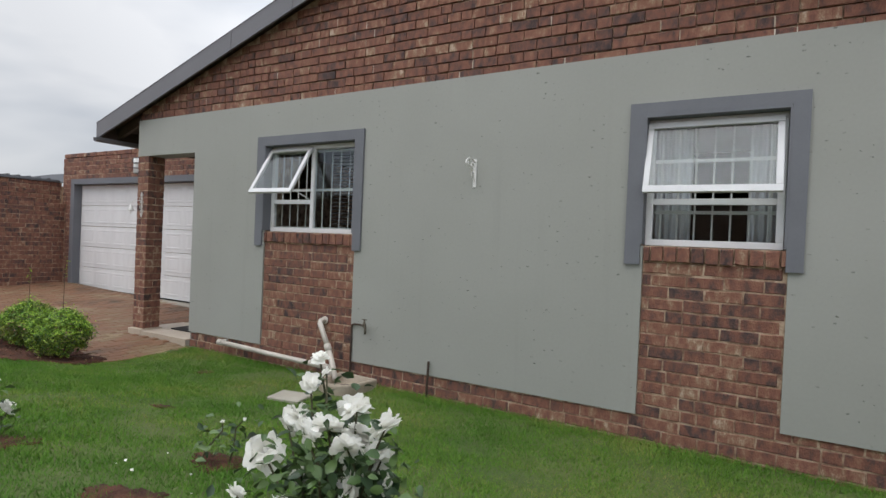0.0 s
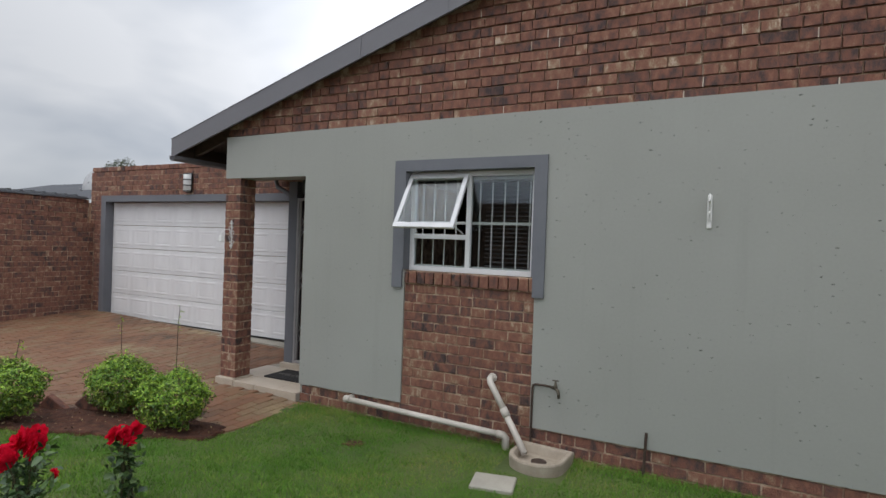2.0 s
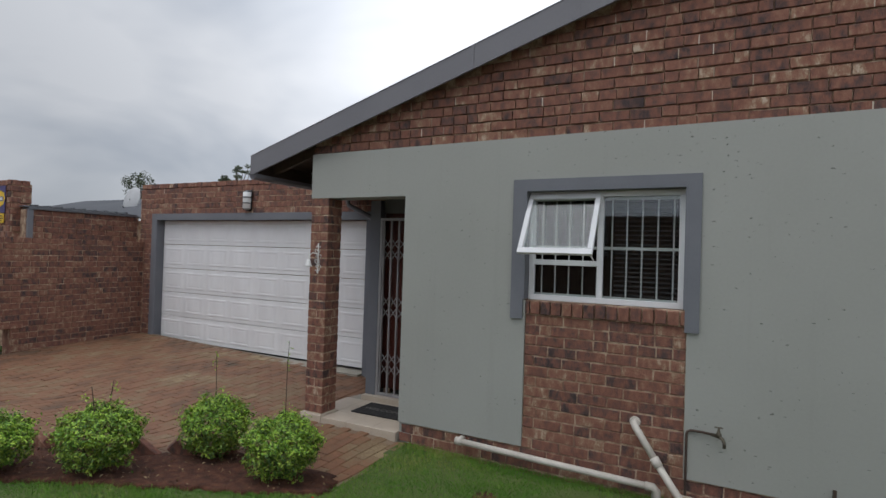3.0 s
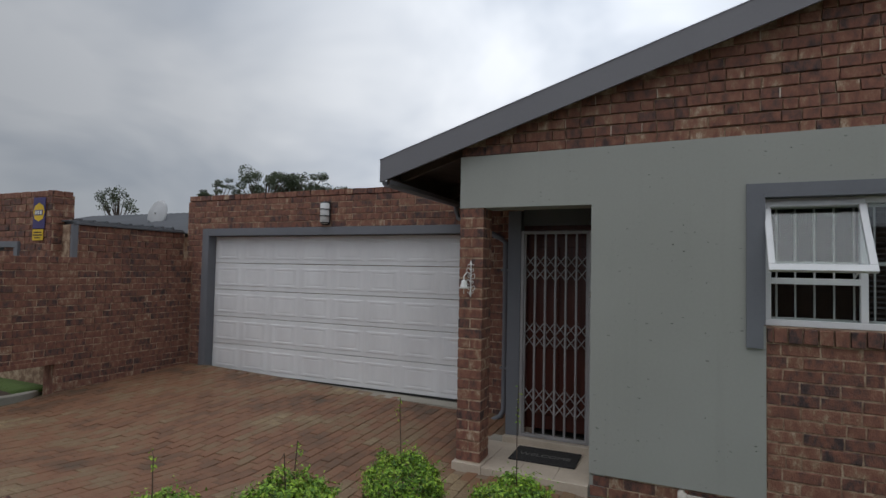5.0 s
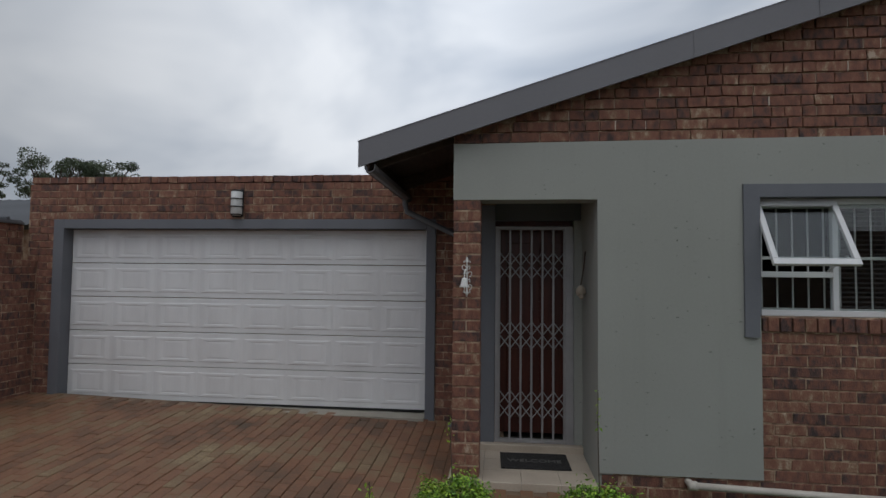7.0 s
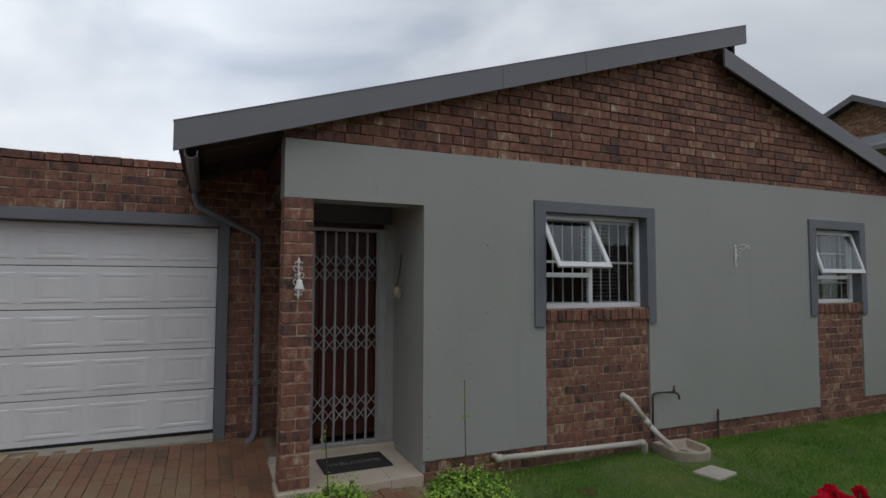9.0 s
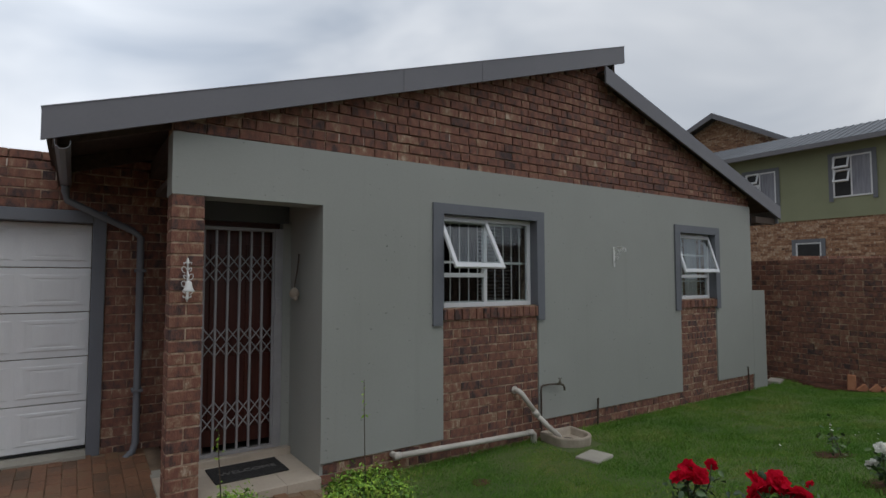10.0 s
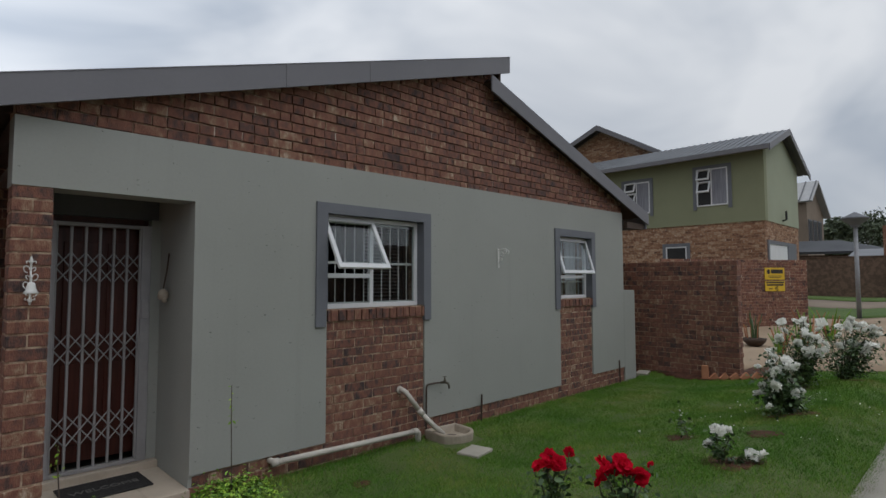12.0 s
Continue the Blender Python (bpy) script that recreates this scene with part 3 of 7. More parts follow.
def carpet(name, poly, lift, step, material, label, category, kind="structure", thick=0.05, rough=0.0):
    """A sheet that follows the ground inside a polygon, with a rim that goes down."""
    xs = np.arange(min(p[0] for p in poly), max(p[0] for p in poly) + step, step)
    ys = np.arange(min(p[1] for p in poly), max(p[1] for p in poly) + step, step)
    vs, ids, fs = [], {}, []
    def vid(i, j):
        if (i, j) not in ids:
            ids[i, j] = len(vs)
            x, y = float(xs[i]), float(ys[j])
            vs.append((x, y, gz(x, y) + lift + rough * noise.noise((x * 3, y * 3, 0))))
        return ids[i, j]
    cells = {(i, j) for i in range(len(xs) - 1) for j in range(len(ys) - 1) if inside(poly, xs[i] + step / 2, ys[j] + step / 2)}
    for i, j in sorted(cells):
        fs.append((vid(i, j), vid(i + 1, j), vid(i + 1, j + 1), vid(i, j + 1)))
    rim = []
    for i, j in sorted(cells):
        for (di, dj), (p, q) in (((-1, 0), ((i, j + 1), (i, j))), ((1, 0), ((i + 1, j), (i + 1, j + 1))), ((0, -1), ((i, j), (i + 1, j))), ((0, 1), ((i + 1, j + 1), (i, j + 1)))):
            if (i + di, j + dj) not in cells:
                rim.append((ids[p], ids[q]))
    for a, b in rim:
        o = len(vs)
        vs.extend([(vs[a][0], vs[a][1], vs[a][2] - thick), (vs[b][0], vs[b][1], vs[b][2] - thick)])
        fs.append((b, a, o, o + 1))
    ob = raw(name, vs, fs, material, None, "", True)
    return tagged(ob, label, category, "", kind)


def ground_sheet():
    line = [-1500, -600, -250, -100, -50, -25, -15, -10, -7, -5, -3.5, -2, -1, 0, 1, 2, 3, 4, 5, 6, 7, 8, 9, 10, 12, 14, 17, 20, 24, 28, 33, 40, 60, 110, 250, 600, 1500]
    vs = [(x, y, gz(x, y) - 0.06) for y in line for x in line]
    n = len(line)
    fs = [(j * n + i, j * n + i + 1, (j + 1) * n + i + 1, (j + 1) * n + i) for j in range(n - 1) for i in range(n - 1)]
    tagged(raw("ground", vs, fs, M_earth, None, "", True), "bare brownish earth that carries lawn and paving", "ground", "", "structure")


ground_sheet()

# ---------------------------------------------------------------- the house: shell
W1, W2 = (2.323, 3.56, 1.25, 2.17), (6.188, 7.074, 1.25, 2.174)
BAND1, BAND2 = (2.217, 3.656, 1.095, 2.256), (6.082, 7.172, 1.112, 2.265)     # outer edges of the painted bands
P1, P2 = (2.34, 3.575), (6.205, 7.09)


def roof_l(x):
    return 2.598 + 0.312 * (x + 0.755)


def roof_r(x):
    return 4.02 - 0.3245 * (x - 4.68)


def plaster_top(x):
    return 2.60 + 0.006 * x


wall_front = tagged(part("wall_front", slab_holes((1.25, 8.1, -0.5, 2.605), [W1, W2], 0.0205, 0.25), M_mortar, None),
                    "brick front wall under grey-green plaster with face-brick panels", "wall", "", "structure")
wall_gable = tagged(part("wall_gable", prism([(0.0, 2.605), (8.1, 2.605), (8.1, roof_r(8.1) - 0.1), (4.82, roof_r(4.82) - 0.1), (4.82, roof_l(4.82) - 0.12), (0.0, roof_l(0) - 0.12)], 0.034, 0.25), M_mortar, None),
                    "red-brown face-brick gable under the grey roof edge", "wall", "", "structure")
plaster = tagged(part("wall_plaster", slab_holes((1.136, 8.1, -0.04, 2.6), [(P1[0], P1[1], -0.04, 1.25), W1, (P2[0], P2[1], -0.04, 1.25), W2,
                                                                       (1.136, 6.3, -0.04, 0.035), (7.0, 8.1, -0.04, 0.082)], 0.0, 0.024, plaster_top), M_plaster, None),
                 "grey-green painted plaster with air holes and faint runs", "plaster", "", "structure")
tagged(part("wall_lintel", slab_holes((0.0, 1.136, 2.146, 2.6), [], 0.0, 0.25, plaster_top), M_plaster, None), "grey-green plastered beam over the porch opening", "wall", "", "structure")
tagged(part("wall_porch_side", boxes((1.136, 1.25, 0.024, 0.96, -0.3, 2.6)), M_plaster, None), "grey-green plastered side wall of the porch", "wall", "", "structure")
tagged(part("wall_garden_return", boxes((8.1, 8.49, 0.0, 0.22, -0.3, 1.35), bev=0.006), M_plaster, None), "low grey-green plastered wall stub beside the house corner", "wall", "", "structure")
tagged(part("wall_east", boxes((7.85, 8.098, 0.25, 8.0, -0.5, 2.64)), M_buff_far, None), "brick side wall of the house", "wall", "", "structure")
tagged(part("wall_north", boxes((0.2, 8.098, 8.0, 8.25, -0.5, 2.64)), M_mortar, None), "plain back wall of the house", "wall", "", "structure")
wall_west = tagged(part("wall_west", boxes((0.2, 0.42, 0.96, 8.0, -0.5, 2.6)), M_mortar, None), "brick side wall beside the garage", "wall", "", "structure")
# room walls and floor carry the indoor shade in their dark colour
tagged(part("wall_room_divider", boxes((4.9, 5.0, 0.25, 8.0, 0.0, 2.5)), M_inside_dim, None), "plain inner wall between two rooms", "wall", "", "structure")
tagged(part("wall_room_back", boxes((1.25, 7.85, 3.6, 3.7, 0.0, 2.5)), M_inside_dim, None), "plain inner wall at the rooms' back", "wall", "", "structure")
tagged(part("floor_inside", boxes((1.25, 7.85, 0.25, 8.0, -0.3, 0.0), (0.42, 1.249, 0.97, 8.0, -0.3, 0.0)), M_inside_dim, None), "plain floor of the rooms behind the windows", "floor", "", "structure")
tagged(part("ceiling_inside", boxes((0.42, 7.85, 0.25, 8.0, 2.5, 2.56)), M_ceiling, None), "pale boarded ceiling of the rooms", "ceiling", "", "structure")
tagged(part("ceiling_porch", boxes((0.0, 1.136, 0.25, 0.96, 2.24, 2.29)), M_timber, None), "dark boarded ceiling of the porch", "ceiling", "", "structure")


def sheet_roof(name, edge_a, edge_b, y0, y1, label, thick=0.05):
    """A sloping roof: ribbed metal sheets over dark boarding, with its barge board and rafters. Edges are (x, z) of the sheet's top."""
    (xa, za), (xb, zb) = edge_a, edge_b
    roof = group_at(name, (0, 0, 0), label, "roof", "", "structure")
    run = math.hypot(xb - xa, zb - za)
    ux, uz = (xb - xa) / run, (zb - za) / run
    vs, fs = [], []
    prof = []
    y = y0 + 0.02
    while y < y1:
        prof += [(y, 0.0), (y + 0.13, 0.0), (y + 0.145, 0.022), (y + 0.175, 0.022), (y + 0.19, 0.0)]
        y += 0.19
    for yy, h in prof:
        vs += [(xa - uz * h, yy, za + ux * h - 0.03), (xb - uz * h, yy, zb + ux * h - 0.03)]
    for i in range(len(prof) - 1):
        fs.append((2 * i, 2 * i + 1, 2 * i + 3, 2 * i + 2))
    raw("roof_sheet", vs, fs, M_roof, roof)
    bm = bmesh.new()
    c = [(xa, y0 + 0.03, za - 0.045), (xb, y0 + 0.03, zb - 0.045), (xb, y1, zb - 0.045), (xa, y1, za - 0.045)]
    t = [bm.verts.new(p) for p in c]
    b = [bm.verts.new((p[0], p[1], p[2] - 0.02)) for p in c]
    bm.faces.new(t)
    bm.faces.new(b[::-1])
    for i in range(4):
        bm.faces.new((t[(i + 1) % 4], t[i], b[i], b[(i + 1) % 4]))
    part("underlay", bm, M_timber, roof)
    return roof


roof_left = sheet_roof("roof_left", (-0.755, roof_l(-0.755)), (4.945, roof_l(4.945)), -0.105, 8.3, "grey ribbed metal roof with a deep grey barge board")
part("barge_board", prism([(-0.758, roof_l(-0.758) - 0.2), (4.947, roof_l(4.947) - 0.2), (4.947, roof_l(4.947) + 0.004), (-0.758, roof_l(-0.758) + 0.004)], -0.127, -0.103), M_fascia, roof_left, "deep grey metal barge board with lapped joints")
part("barge_cap", prism([(-0.762, roof_l(-0.762) + 0.004), (4.951, roof_l(4.951) + 0.004), (4.951, roof_l(4.951) + 0.012), (-0.762, roof_l(-0.762) + 0.012)], -0.131, 0.02), M_fascia, roof_left)
for lap in (1.83, 2.73):
    part("lap_strip", prism([(lap, roof_l(lap) - 0.202), (lap + 0.03, roof_l(lap + 0.03) - 0.202), (lap + 0.03, roof_l(lap + 0.03) + 0.007), (lap, roof_l(lap) + 0.007)], -0.1315, -0.1272), M_fascia, roof_left)
for y in (1.3, 2.5, 3.7):
    part("rafter", prism([(-0.66, roof_l(-0.66) - 0.2), (1.1, roof_l(1.1) - 0.2), (1.1, roof_l(1.1) - 0.07), (-0.66, roof_l(-0.66) - 0.07)], y, y + 0.05), M_timber, roof_left)
part("rafter", prism([(-0.66, roof_l(-0.66) - 0.2), (0.0, roof_l(0.0) - 0.2), (0.0, roof_l(0.0) - 0.07), (-0.66, roof_l(-0.66) - 0.07)], 0.1, 0.15), M_timber, roof_left)
part("wall_plate", boxes((0.02, 0.14, 0.25, 8.0, 2.5, 2.66)), M_timber, roof_left)
part("fascia_board", boxes((-0.70, -0.675, -0.101, 8.2, 2.36, 2.545)), M_timber, roof_left)
roof_right = sheet_roof("roof_right", (4.6, roof_r(4.6)), (8.8, roof_r(8.8)), -0.12, 8.3, "lower grey metal roof slope with a barge board")
part("barge_board", prism([(4.58, roof_r(4.58) - 0.2), (8.802, roof_r(8.802) - 0.2), (8.802, roof_r(8.802) + 0.004), (4.58, roof_r(4.58) + 0.004)], -0.142, -0.118), M_fascia, roof_right)
part("fascia_board", boxes((8.74, 8.77, -0.117, 8.2, 2.42, 2.62)), M_fascia, roof_right)
part("clerestory_board", boxes((4.8, 4.84, -0.06, 8.2, 3.82, 4.16)), M_timber, roof_right)
part("soffit_beam", boxes((8.12, 8.73, -0.08, -0.02, 2.4, 2.5)), M_timber, roof_right)


# ---------------------------------------------------------------- windows
def window_unit(name, w, band, split, swing, hgt, nbars, cross, label):
    """An aluminium window in a painted reveal: frame, fixed panes, an open top-hung sash, inner burglar bars."""
    x0, x1, z0, z1 = w
    win = group_at(name, (0, 0, 0), label, "window", "", "structure")
    yf = 0.085
    sur = group_at("surround", (0, 0, 0), "", "")
    sur.parent = win
    b0, b1, bz0, bz1 = band
    part("head_band", boxes((b0, b1, -0.022, 0.0225, z1 + 0.012, bz1), (x0 + 0.001, x1 - 0.001, -0.0215, 0.09, z1 - 0.012, z1 + 0.0115)), M_trim, sur, "grey painted plaster band")
    part("jamb_band", boxes((b0, x0 - 0.001, -0.0222, 0.0225, bz0, z1 + 0.0118), (x0 - 0.0005, x0 + 0.012, -0.022, 0.09, z0 + 0.01, z1 - 0.0125)), M_trim, sur)
    part("jamb_band", boxes((x1 + 0.001, b1, -0.0222, 0.0225, bz0, z1 + 0.0118), (x1 - 0.012, x1 + 0.0005, -0.022, 0.09, z0 + 0.01, z1 - 0.0125)), M_trim, sur)
    x0, x1, z1 = x0 + 0.013, x1 - 0.013, z1 - 0.013
    z0 += 0.003
    xm = (x0 + (x1 - x0) * split) if split else None
    zt = z0 + 0.318
    fr = 0.045
    bars = [(x0, x1, yf, yf + 0.045, z0, z0 + fr), (x0, x1, yf, yf + 0.045, z1 - fr, z1), (x0, x0 + fr, yf, yf + 0.045, z0 + fr, z1 - fr), (x1 - fr, x1, yf, yf + 0.045, z0 + fr, z1 - fr)]
    bars.append((x0 + fr, (xm - 0.02) if split else x1 - fr, yf + 0.002, yf + 0.043, zt - 0.022, zt + 0.022))
    if split:
        bars.append((xm - 0.022, xm + 0.022, yf + 0.001, yf + 0.044, z0 + fr, z1 - fr))
    part("window_frame", boxes(*bars, bev=0.003), M_alu, win, "white aluminium frame")
    xr = (xm - 0.022) if split else x1 - fr
    pane = part("pane", boxes((x0 + fr, xr, yf + 0.02, yf + 0.024, z0 + fr, zt - 0.022)), M_glass, win)
    pane.visible_shadow = False
    if split:
        pane = part("pane", boxes((xm + 0.022, x1 - fr, yf + 0.02, yf + 0.024, z0 + fr, z1 - fr)), M_glass, win)
        pane.visible_shadow = False
    # the open sash hangs from its top edge
    sash = group_at("sash", pose((x0 + xr + 0.02) / 2, yf - 0.004, z1 - 0.03, -swing, 0, 0), "", "")
    sash.parent = win
    sw = (xr - x0 + 0.03) / 2
    part("sash_frame", boxes((-sw, sw, -0.018, 0.012, -hgt, -hgt + 0.05), (-sw, sw, -0.018, 0.012, -0.042, 0), (-sw, -sw + 0.042, -0.0178, 0.0118, -hgt + 0.05, -0.042), (sw - 0.042, sw, -0.0178, 0.0118, -hgt + 0.05, -0.042), bev=0.003),
         M_alu, sash, "white aluminium sash standing open")
    p = part("sash_pane", boxes((-sw + 0.04, sw - 0.04, -0.006, -0.002, -hgt + 0.048, -0.04)), M_glass, sash)
    p.visible_shadow = False
    stay = bmesh.new()
    tube(stay, [(xr - 0.03, yf + 0.01, zt + 0.03), (xr - 0.04, yf - 0.5 * math.sin(radians(swing)), z1 - 0.03 - 0.5 * math.cos(radians(swing)))], 0.006, 6)
    part("stay", stay, M_alu, win)
    # burglar bars
    yb = yf + 0.085
    for i in range(nbars):
        xb = x0 + 0.03 + (x1 - x0 - 0.06) * (i + 0.5) / nbars
        b = bmesh.new()
        tube(b, [(xb, yb, z0 + 0.005), (xb, yb, z1)], 0.0065, 6)
        part("bar", b, M_bar, win)
    for zb in cross:
        part("cross_bar", boxes((x0, x1, yb - 0.009, yb - 0.003, zb - 0.012, zb + 0.012)), M_bar, win)
    return win


window_1 = window_unit("window_1", W1, BAND1, 0.485, 31, 0.572, 10, (1.3, 1.7, 2.1), "white aluminium window with burglar bars and an open top-hung sash")
window_2 = window_unit("window_2", W2, BAND2, 0.0, 17, 0.535, 7, (1.29, 1.5, 1.87), "white aluminium window with burglar bars, its upper sash open")


def drape(name, x0, x1, y, z0, z1, folds, material, label, group=""):
    vs, fs = [], []
    n = folds * 8
    for i in range(n + 1):
        x = x0 + (x1 - x0) * i / n
        dy = 0.022 * math.sin(2 * math.pi * i / 8 + 0.4 * math.sin(i * 0.37))
        for z, k in ((z0, 1.15), ((z0 + z1) / 2, 1.0), (z1, 0.75)):
            vs.append((x, y + dy * k, z))
    for i in range(n):
        for j in range(2):
            a = i * 3 + j
            fs.append((a, a + 3, a + 4, a + 1))
    ob = raw(name, vs, fs, material, None, "", True)
    so = ob.modifiers.new("thick", "SOLIDIFY")
    so.thickness = 0.003
    return tagged(ob, label, "curtain", group)


drape("curtain", 6.2, 6.48, 0.32, 1.0, 2.2, 5, M_curtain, "white sheer curtain drawn to the side of the window", "window curtains")
drape("curtain", 6.85, 7.12, 0.32, 1.0, 2.2, 5, M_curtain, "white sheer curtain drawn to the side of the window", "window curtains")
drape("curtain", 3.42, 3.66, 0.42, 1.0, 2.2, 4, M_drape, "dark curtain gathered beside the blind", "window curtains")


def blind():
    b = group_at("venetian_blind", (0, 0, 0), "grey venetian blind let down inside the window", "blind")
    part("head_rail", boxes((2.99, 3.5, 0.251, 0.34, 2.122, 2.165)), M_slat, b)
    slat = None
    for i in range(22):
        z = 2.08 - i * 0.038
        if slat is None:
            slat = part("slat", boxes((-0.25, 0.25, -0.014, 0.014, -0.001, 0.001)), M_slat, b)
            o = slat
        else:
            o = new("slat", slat.data)
            o.parent = b
        o.matrix_basis = pose(3.245, 0.32, z, 28, 0, 0)
    return b


blind()

# ---------------------------------------------------------------- porch
porch = tagged(part("porch_floor", boxes((0.002, 1.134, -0.03, 0.95, -0.3, -0.072)), M_concrete, None), "raised concrete porch floor laid with beige tiles", "porch", "", "structure")
part("threshold", boxes((0.19, 1.134, 0.72, 0.86, -0.071, -0.002), bev=0.005), M_tile, porch, "beige tiled step under the gate")
pillar = group_at("porch_pillar", (0, 0, 0), "square face-brick pillar on a pale plinth", "pillar", "", "structure")
part("core", boxes((0.007, 0.218, 0.007, 0.218, -0.046, 2.146)), M_mortar, pillar)
part("plinth", boxes((-0.02, 0.247, -0.045, 0.245, -0.32, -0.047), bev=0.004), M_tile, pillar, "beige tiled plinth")

entrance = group_at("door_1", (0, 0, 0), "closed red-brown wooden front door behind the gate", "door", "", "structure")
part("door_leaf", boxes((0.37, 1.07, 0.92, 0.955, 0.06, 2.02)), M_wood, entrance, "dark red-brown wooden leaf")
for px0, px1 in ((0.44, 0.69), (0.75, 1.0)):
    for pz0, pz1 in ((0.2, 0.85), (1.0, 1.85)):
        part("door_panel", boxes((px0, px1, 0.906, 0.92, pz0, pz1), bev=0.006), M_wood, entrance)
part("door_frame", boxes((0.33, 0.37, 0.9, 0.97, 0.056, 2.06), (1.07, 1.134, 0.9, 0.97, 0.056, 2.06), (0.37, 1.07, 0.901, 0.969, 2.02, 2.06)), M_wood, entrance)
tagged(part("trim_porch", boxes((0.2, 0.332, 0.78, 0.96, -0.01, 2.2), (0.332, 1.135, 0.86, 0.96, 2.06, 2.24), bev=0.003), M_trim, None), "grey painted band round the front door", "trim", "", "structure")

tagged(part("wall_porch_jamb", boxes((1.058, 1.1355, 0.79, 0.898, 0.0, 2.055)), M_plaster, None), "narrow grey-green plastered jamb beside the gate", "wall", "", "structure")


def trellis_gate():
    g = group_at("security_gate", (0, 0, 0), "closed grey steel trellis security gate before the front door", "gate")
    x0, x1, z0, z1, y = 0.335, 0.985, 0.001, 2.0, 0.81
    part("gate_frame", boxes((x0, x0 + 0.03, y - 0.03, y + 0.03, z0, z1), (x1 - 0.005, x1 + 0.07, y - 0.03, y + 0.03, z0, z1), (x0 + 0.03, x1 - 0.005, y - 0.028, y + 0.028, z1 - 0.03, z1), (x0 + 0.03, x1 - 0.005, y - 0.026, y + 0.026, z0, z0 + 0.03), bev=0.003), M_gate, g)
    n = 6
    xs = [0.373 + 0.1 * i for i in range(n + 1)]
    for x in xs:
        part("upright", boxes((x - 0.009, x + 0.009, y - 0.012, y + 0.012, z0 + 0.03, z1 - 0.03), bev=0.002), M_gate, g)
    for zc in (0.345, 0.985, 1.635):
        for a, b in zip(xs, xs[1:]):
            for dz in (-0.062, 0.062):
                for s in (1, -1):
                    bm = bmesh.new()
                    yy = y - 0.017 if s > 0 else y + 0.016
                    p, q = Vector((a, yy, zc + dz - s * 0.062)), Vector((b, yy, zc + dz + s * 0.062))
                    tube(bm, [p, q], 0.0055, 5)
                    part("lattice_strip", bm, M_gate, g)
    part("lock_box", boxes((x1 + 0.0, x1 + 0.055, y - 0.05, y - 0.03, 1.2, 1.36), bev=0.003), M_gate, g)
    return g


trellis_gate()

mat_ob = group_at("doormat", (0.68, 0.46, -0.0585, 0, 0, 1), "black rubber doormat with the word WELCOME", "doormat")
part("mat_body", boxes((-0.29, 0.29, -0.19, 0.19, 0.0, 0.014), bev=0.004), M_mat, mat_ob)
words("mat_word", "WELCOME", 0.095, pose(0, -0.02, 0.0155), M_mat_text, mat_ob)


def bell_ornament():
    o = group_at("door_bell_ornament", (0.115, -0.004, 1.37), "white iron scroll ornament with a small hanging bell", "bell")
    bm = bmesh.new()
    tube(bm, [(0, 0.0, 0.0), (0, 0.0, 0.31)], 0.006, 6)
    part("stem", bm, M_white_iron, o)
    for zc, flip in ((0.285, 1), (0.03, -1)):
        bm = bmesh.new()
        lathe(bm, [(0.0005, -0.03), (0.011, -0.008), (0.009, 0.012), (0.0005, 0.035)], 8, (0, -0.004, zc))
        part("finial", bm, M_white_iron, o)
        for s in (-1, 1):
            bm = bmesh.new()
            tube(bm, [(0, -0.004, zc - 0.012 * flip), (s * 0.014, -0.004, zc - 0.002 * flip), (s * 0.026, -0.004, zc - 0.004 * flip), (s * 0.024, -0.004, zc - 0.016 * flip)], 0.004, 5)
            part("leaf_scroll", bm, M_white_iron, o)
    for k in range(4):
        zc = 0.075 + k * 0.052
        for s in (-1, 1):
            bm = bmesh.new()
            r0 = 0.021 if (k + (s > 0)) % 2 else 0.012
            tube(bm, [(s * (0.008 + r0 * (1 - a / 12) * (1 - math.cos(a * 0.9))), -0.003, zc + r0 * math.sin(a * 0.9)) for a in np.linspace(0.0, 5.6, 14)], 0.0032, 5)
            part("scroll", bm, M_white_iron, o)
    bm = bmesh.new()
    tube(bm, [(0, -0.004, 0.2), (-0.01, -0.07, 0.215), (-0.012, -0.13, 0.18), (-0.012, -0.13, 0.15)], 0.005, 6)
    part("bell_arm", bm, M_white_iron, o)
    bm = bmesh.new()
    lathe(bm, [(0.004, 0.0), (0.018, -0.006), (0.024, -0.03), (0.03, -0.055), (0.042, -0.072), (0.04, -0.074), (0.001, -0.06)], 16, (-0.012, -0.13, 0.15))
    part("bell", bm, M_white_iron, o, "small white bell", True)
    bm = bmesh.new()
    tube(bm, [(-0.012, -0.13, 0.085), (-0.012, -0.13, 0.03)], 0.003, 5)
    part("clapper_cord", bm, M_white_iron, o)


bell_ornament()


def chime():
    o = group_at("wall_hanging", (1.13, 0.54, 1.36), "small beige ornament on a dark cord beside the gate", "ornament")
    bm = bmesh.new()
    lathe(bm, [(0.002, 0.0), (0.03, 0.006), (0.045, 0.035), (0.038, 0.07), (0.02, 0.092), (0.002, 0.1)], 12, (-0.045, 0, 0))
    part("ornament_body", bm, M_basin, o, "beige ceramic body", True)
    bm = bmesh.new()
    lathe(bm, [(0.002, 0.0), (0.02, 0.01), (0.02, 0.03), (0.002, 0.045)], 10, (-0.045, -0.035, -0.02))
    part("ornament_drop", bm, M_basin, o, "", True)
    bm = bmesh.new()
    tube(bm, [(-0.045, 0, 0.1), (-0.02, 0, 0.25), (-0.006, 0, 0.40)], 0.006, 5)
    part("cord", bm, M_rust, o)


chime()


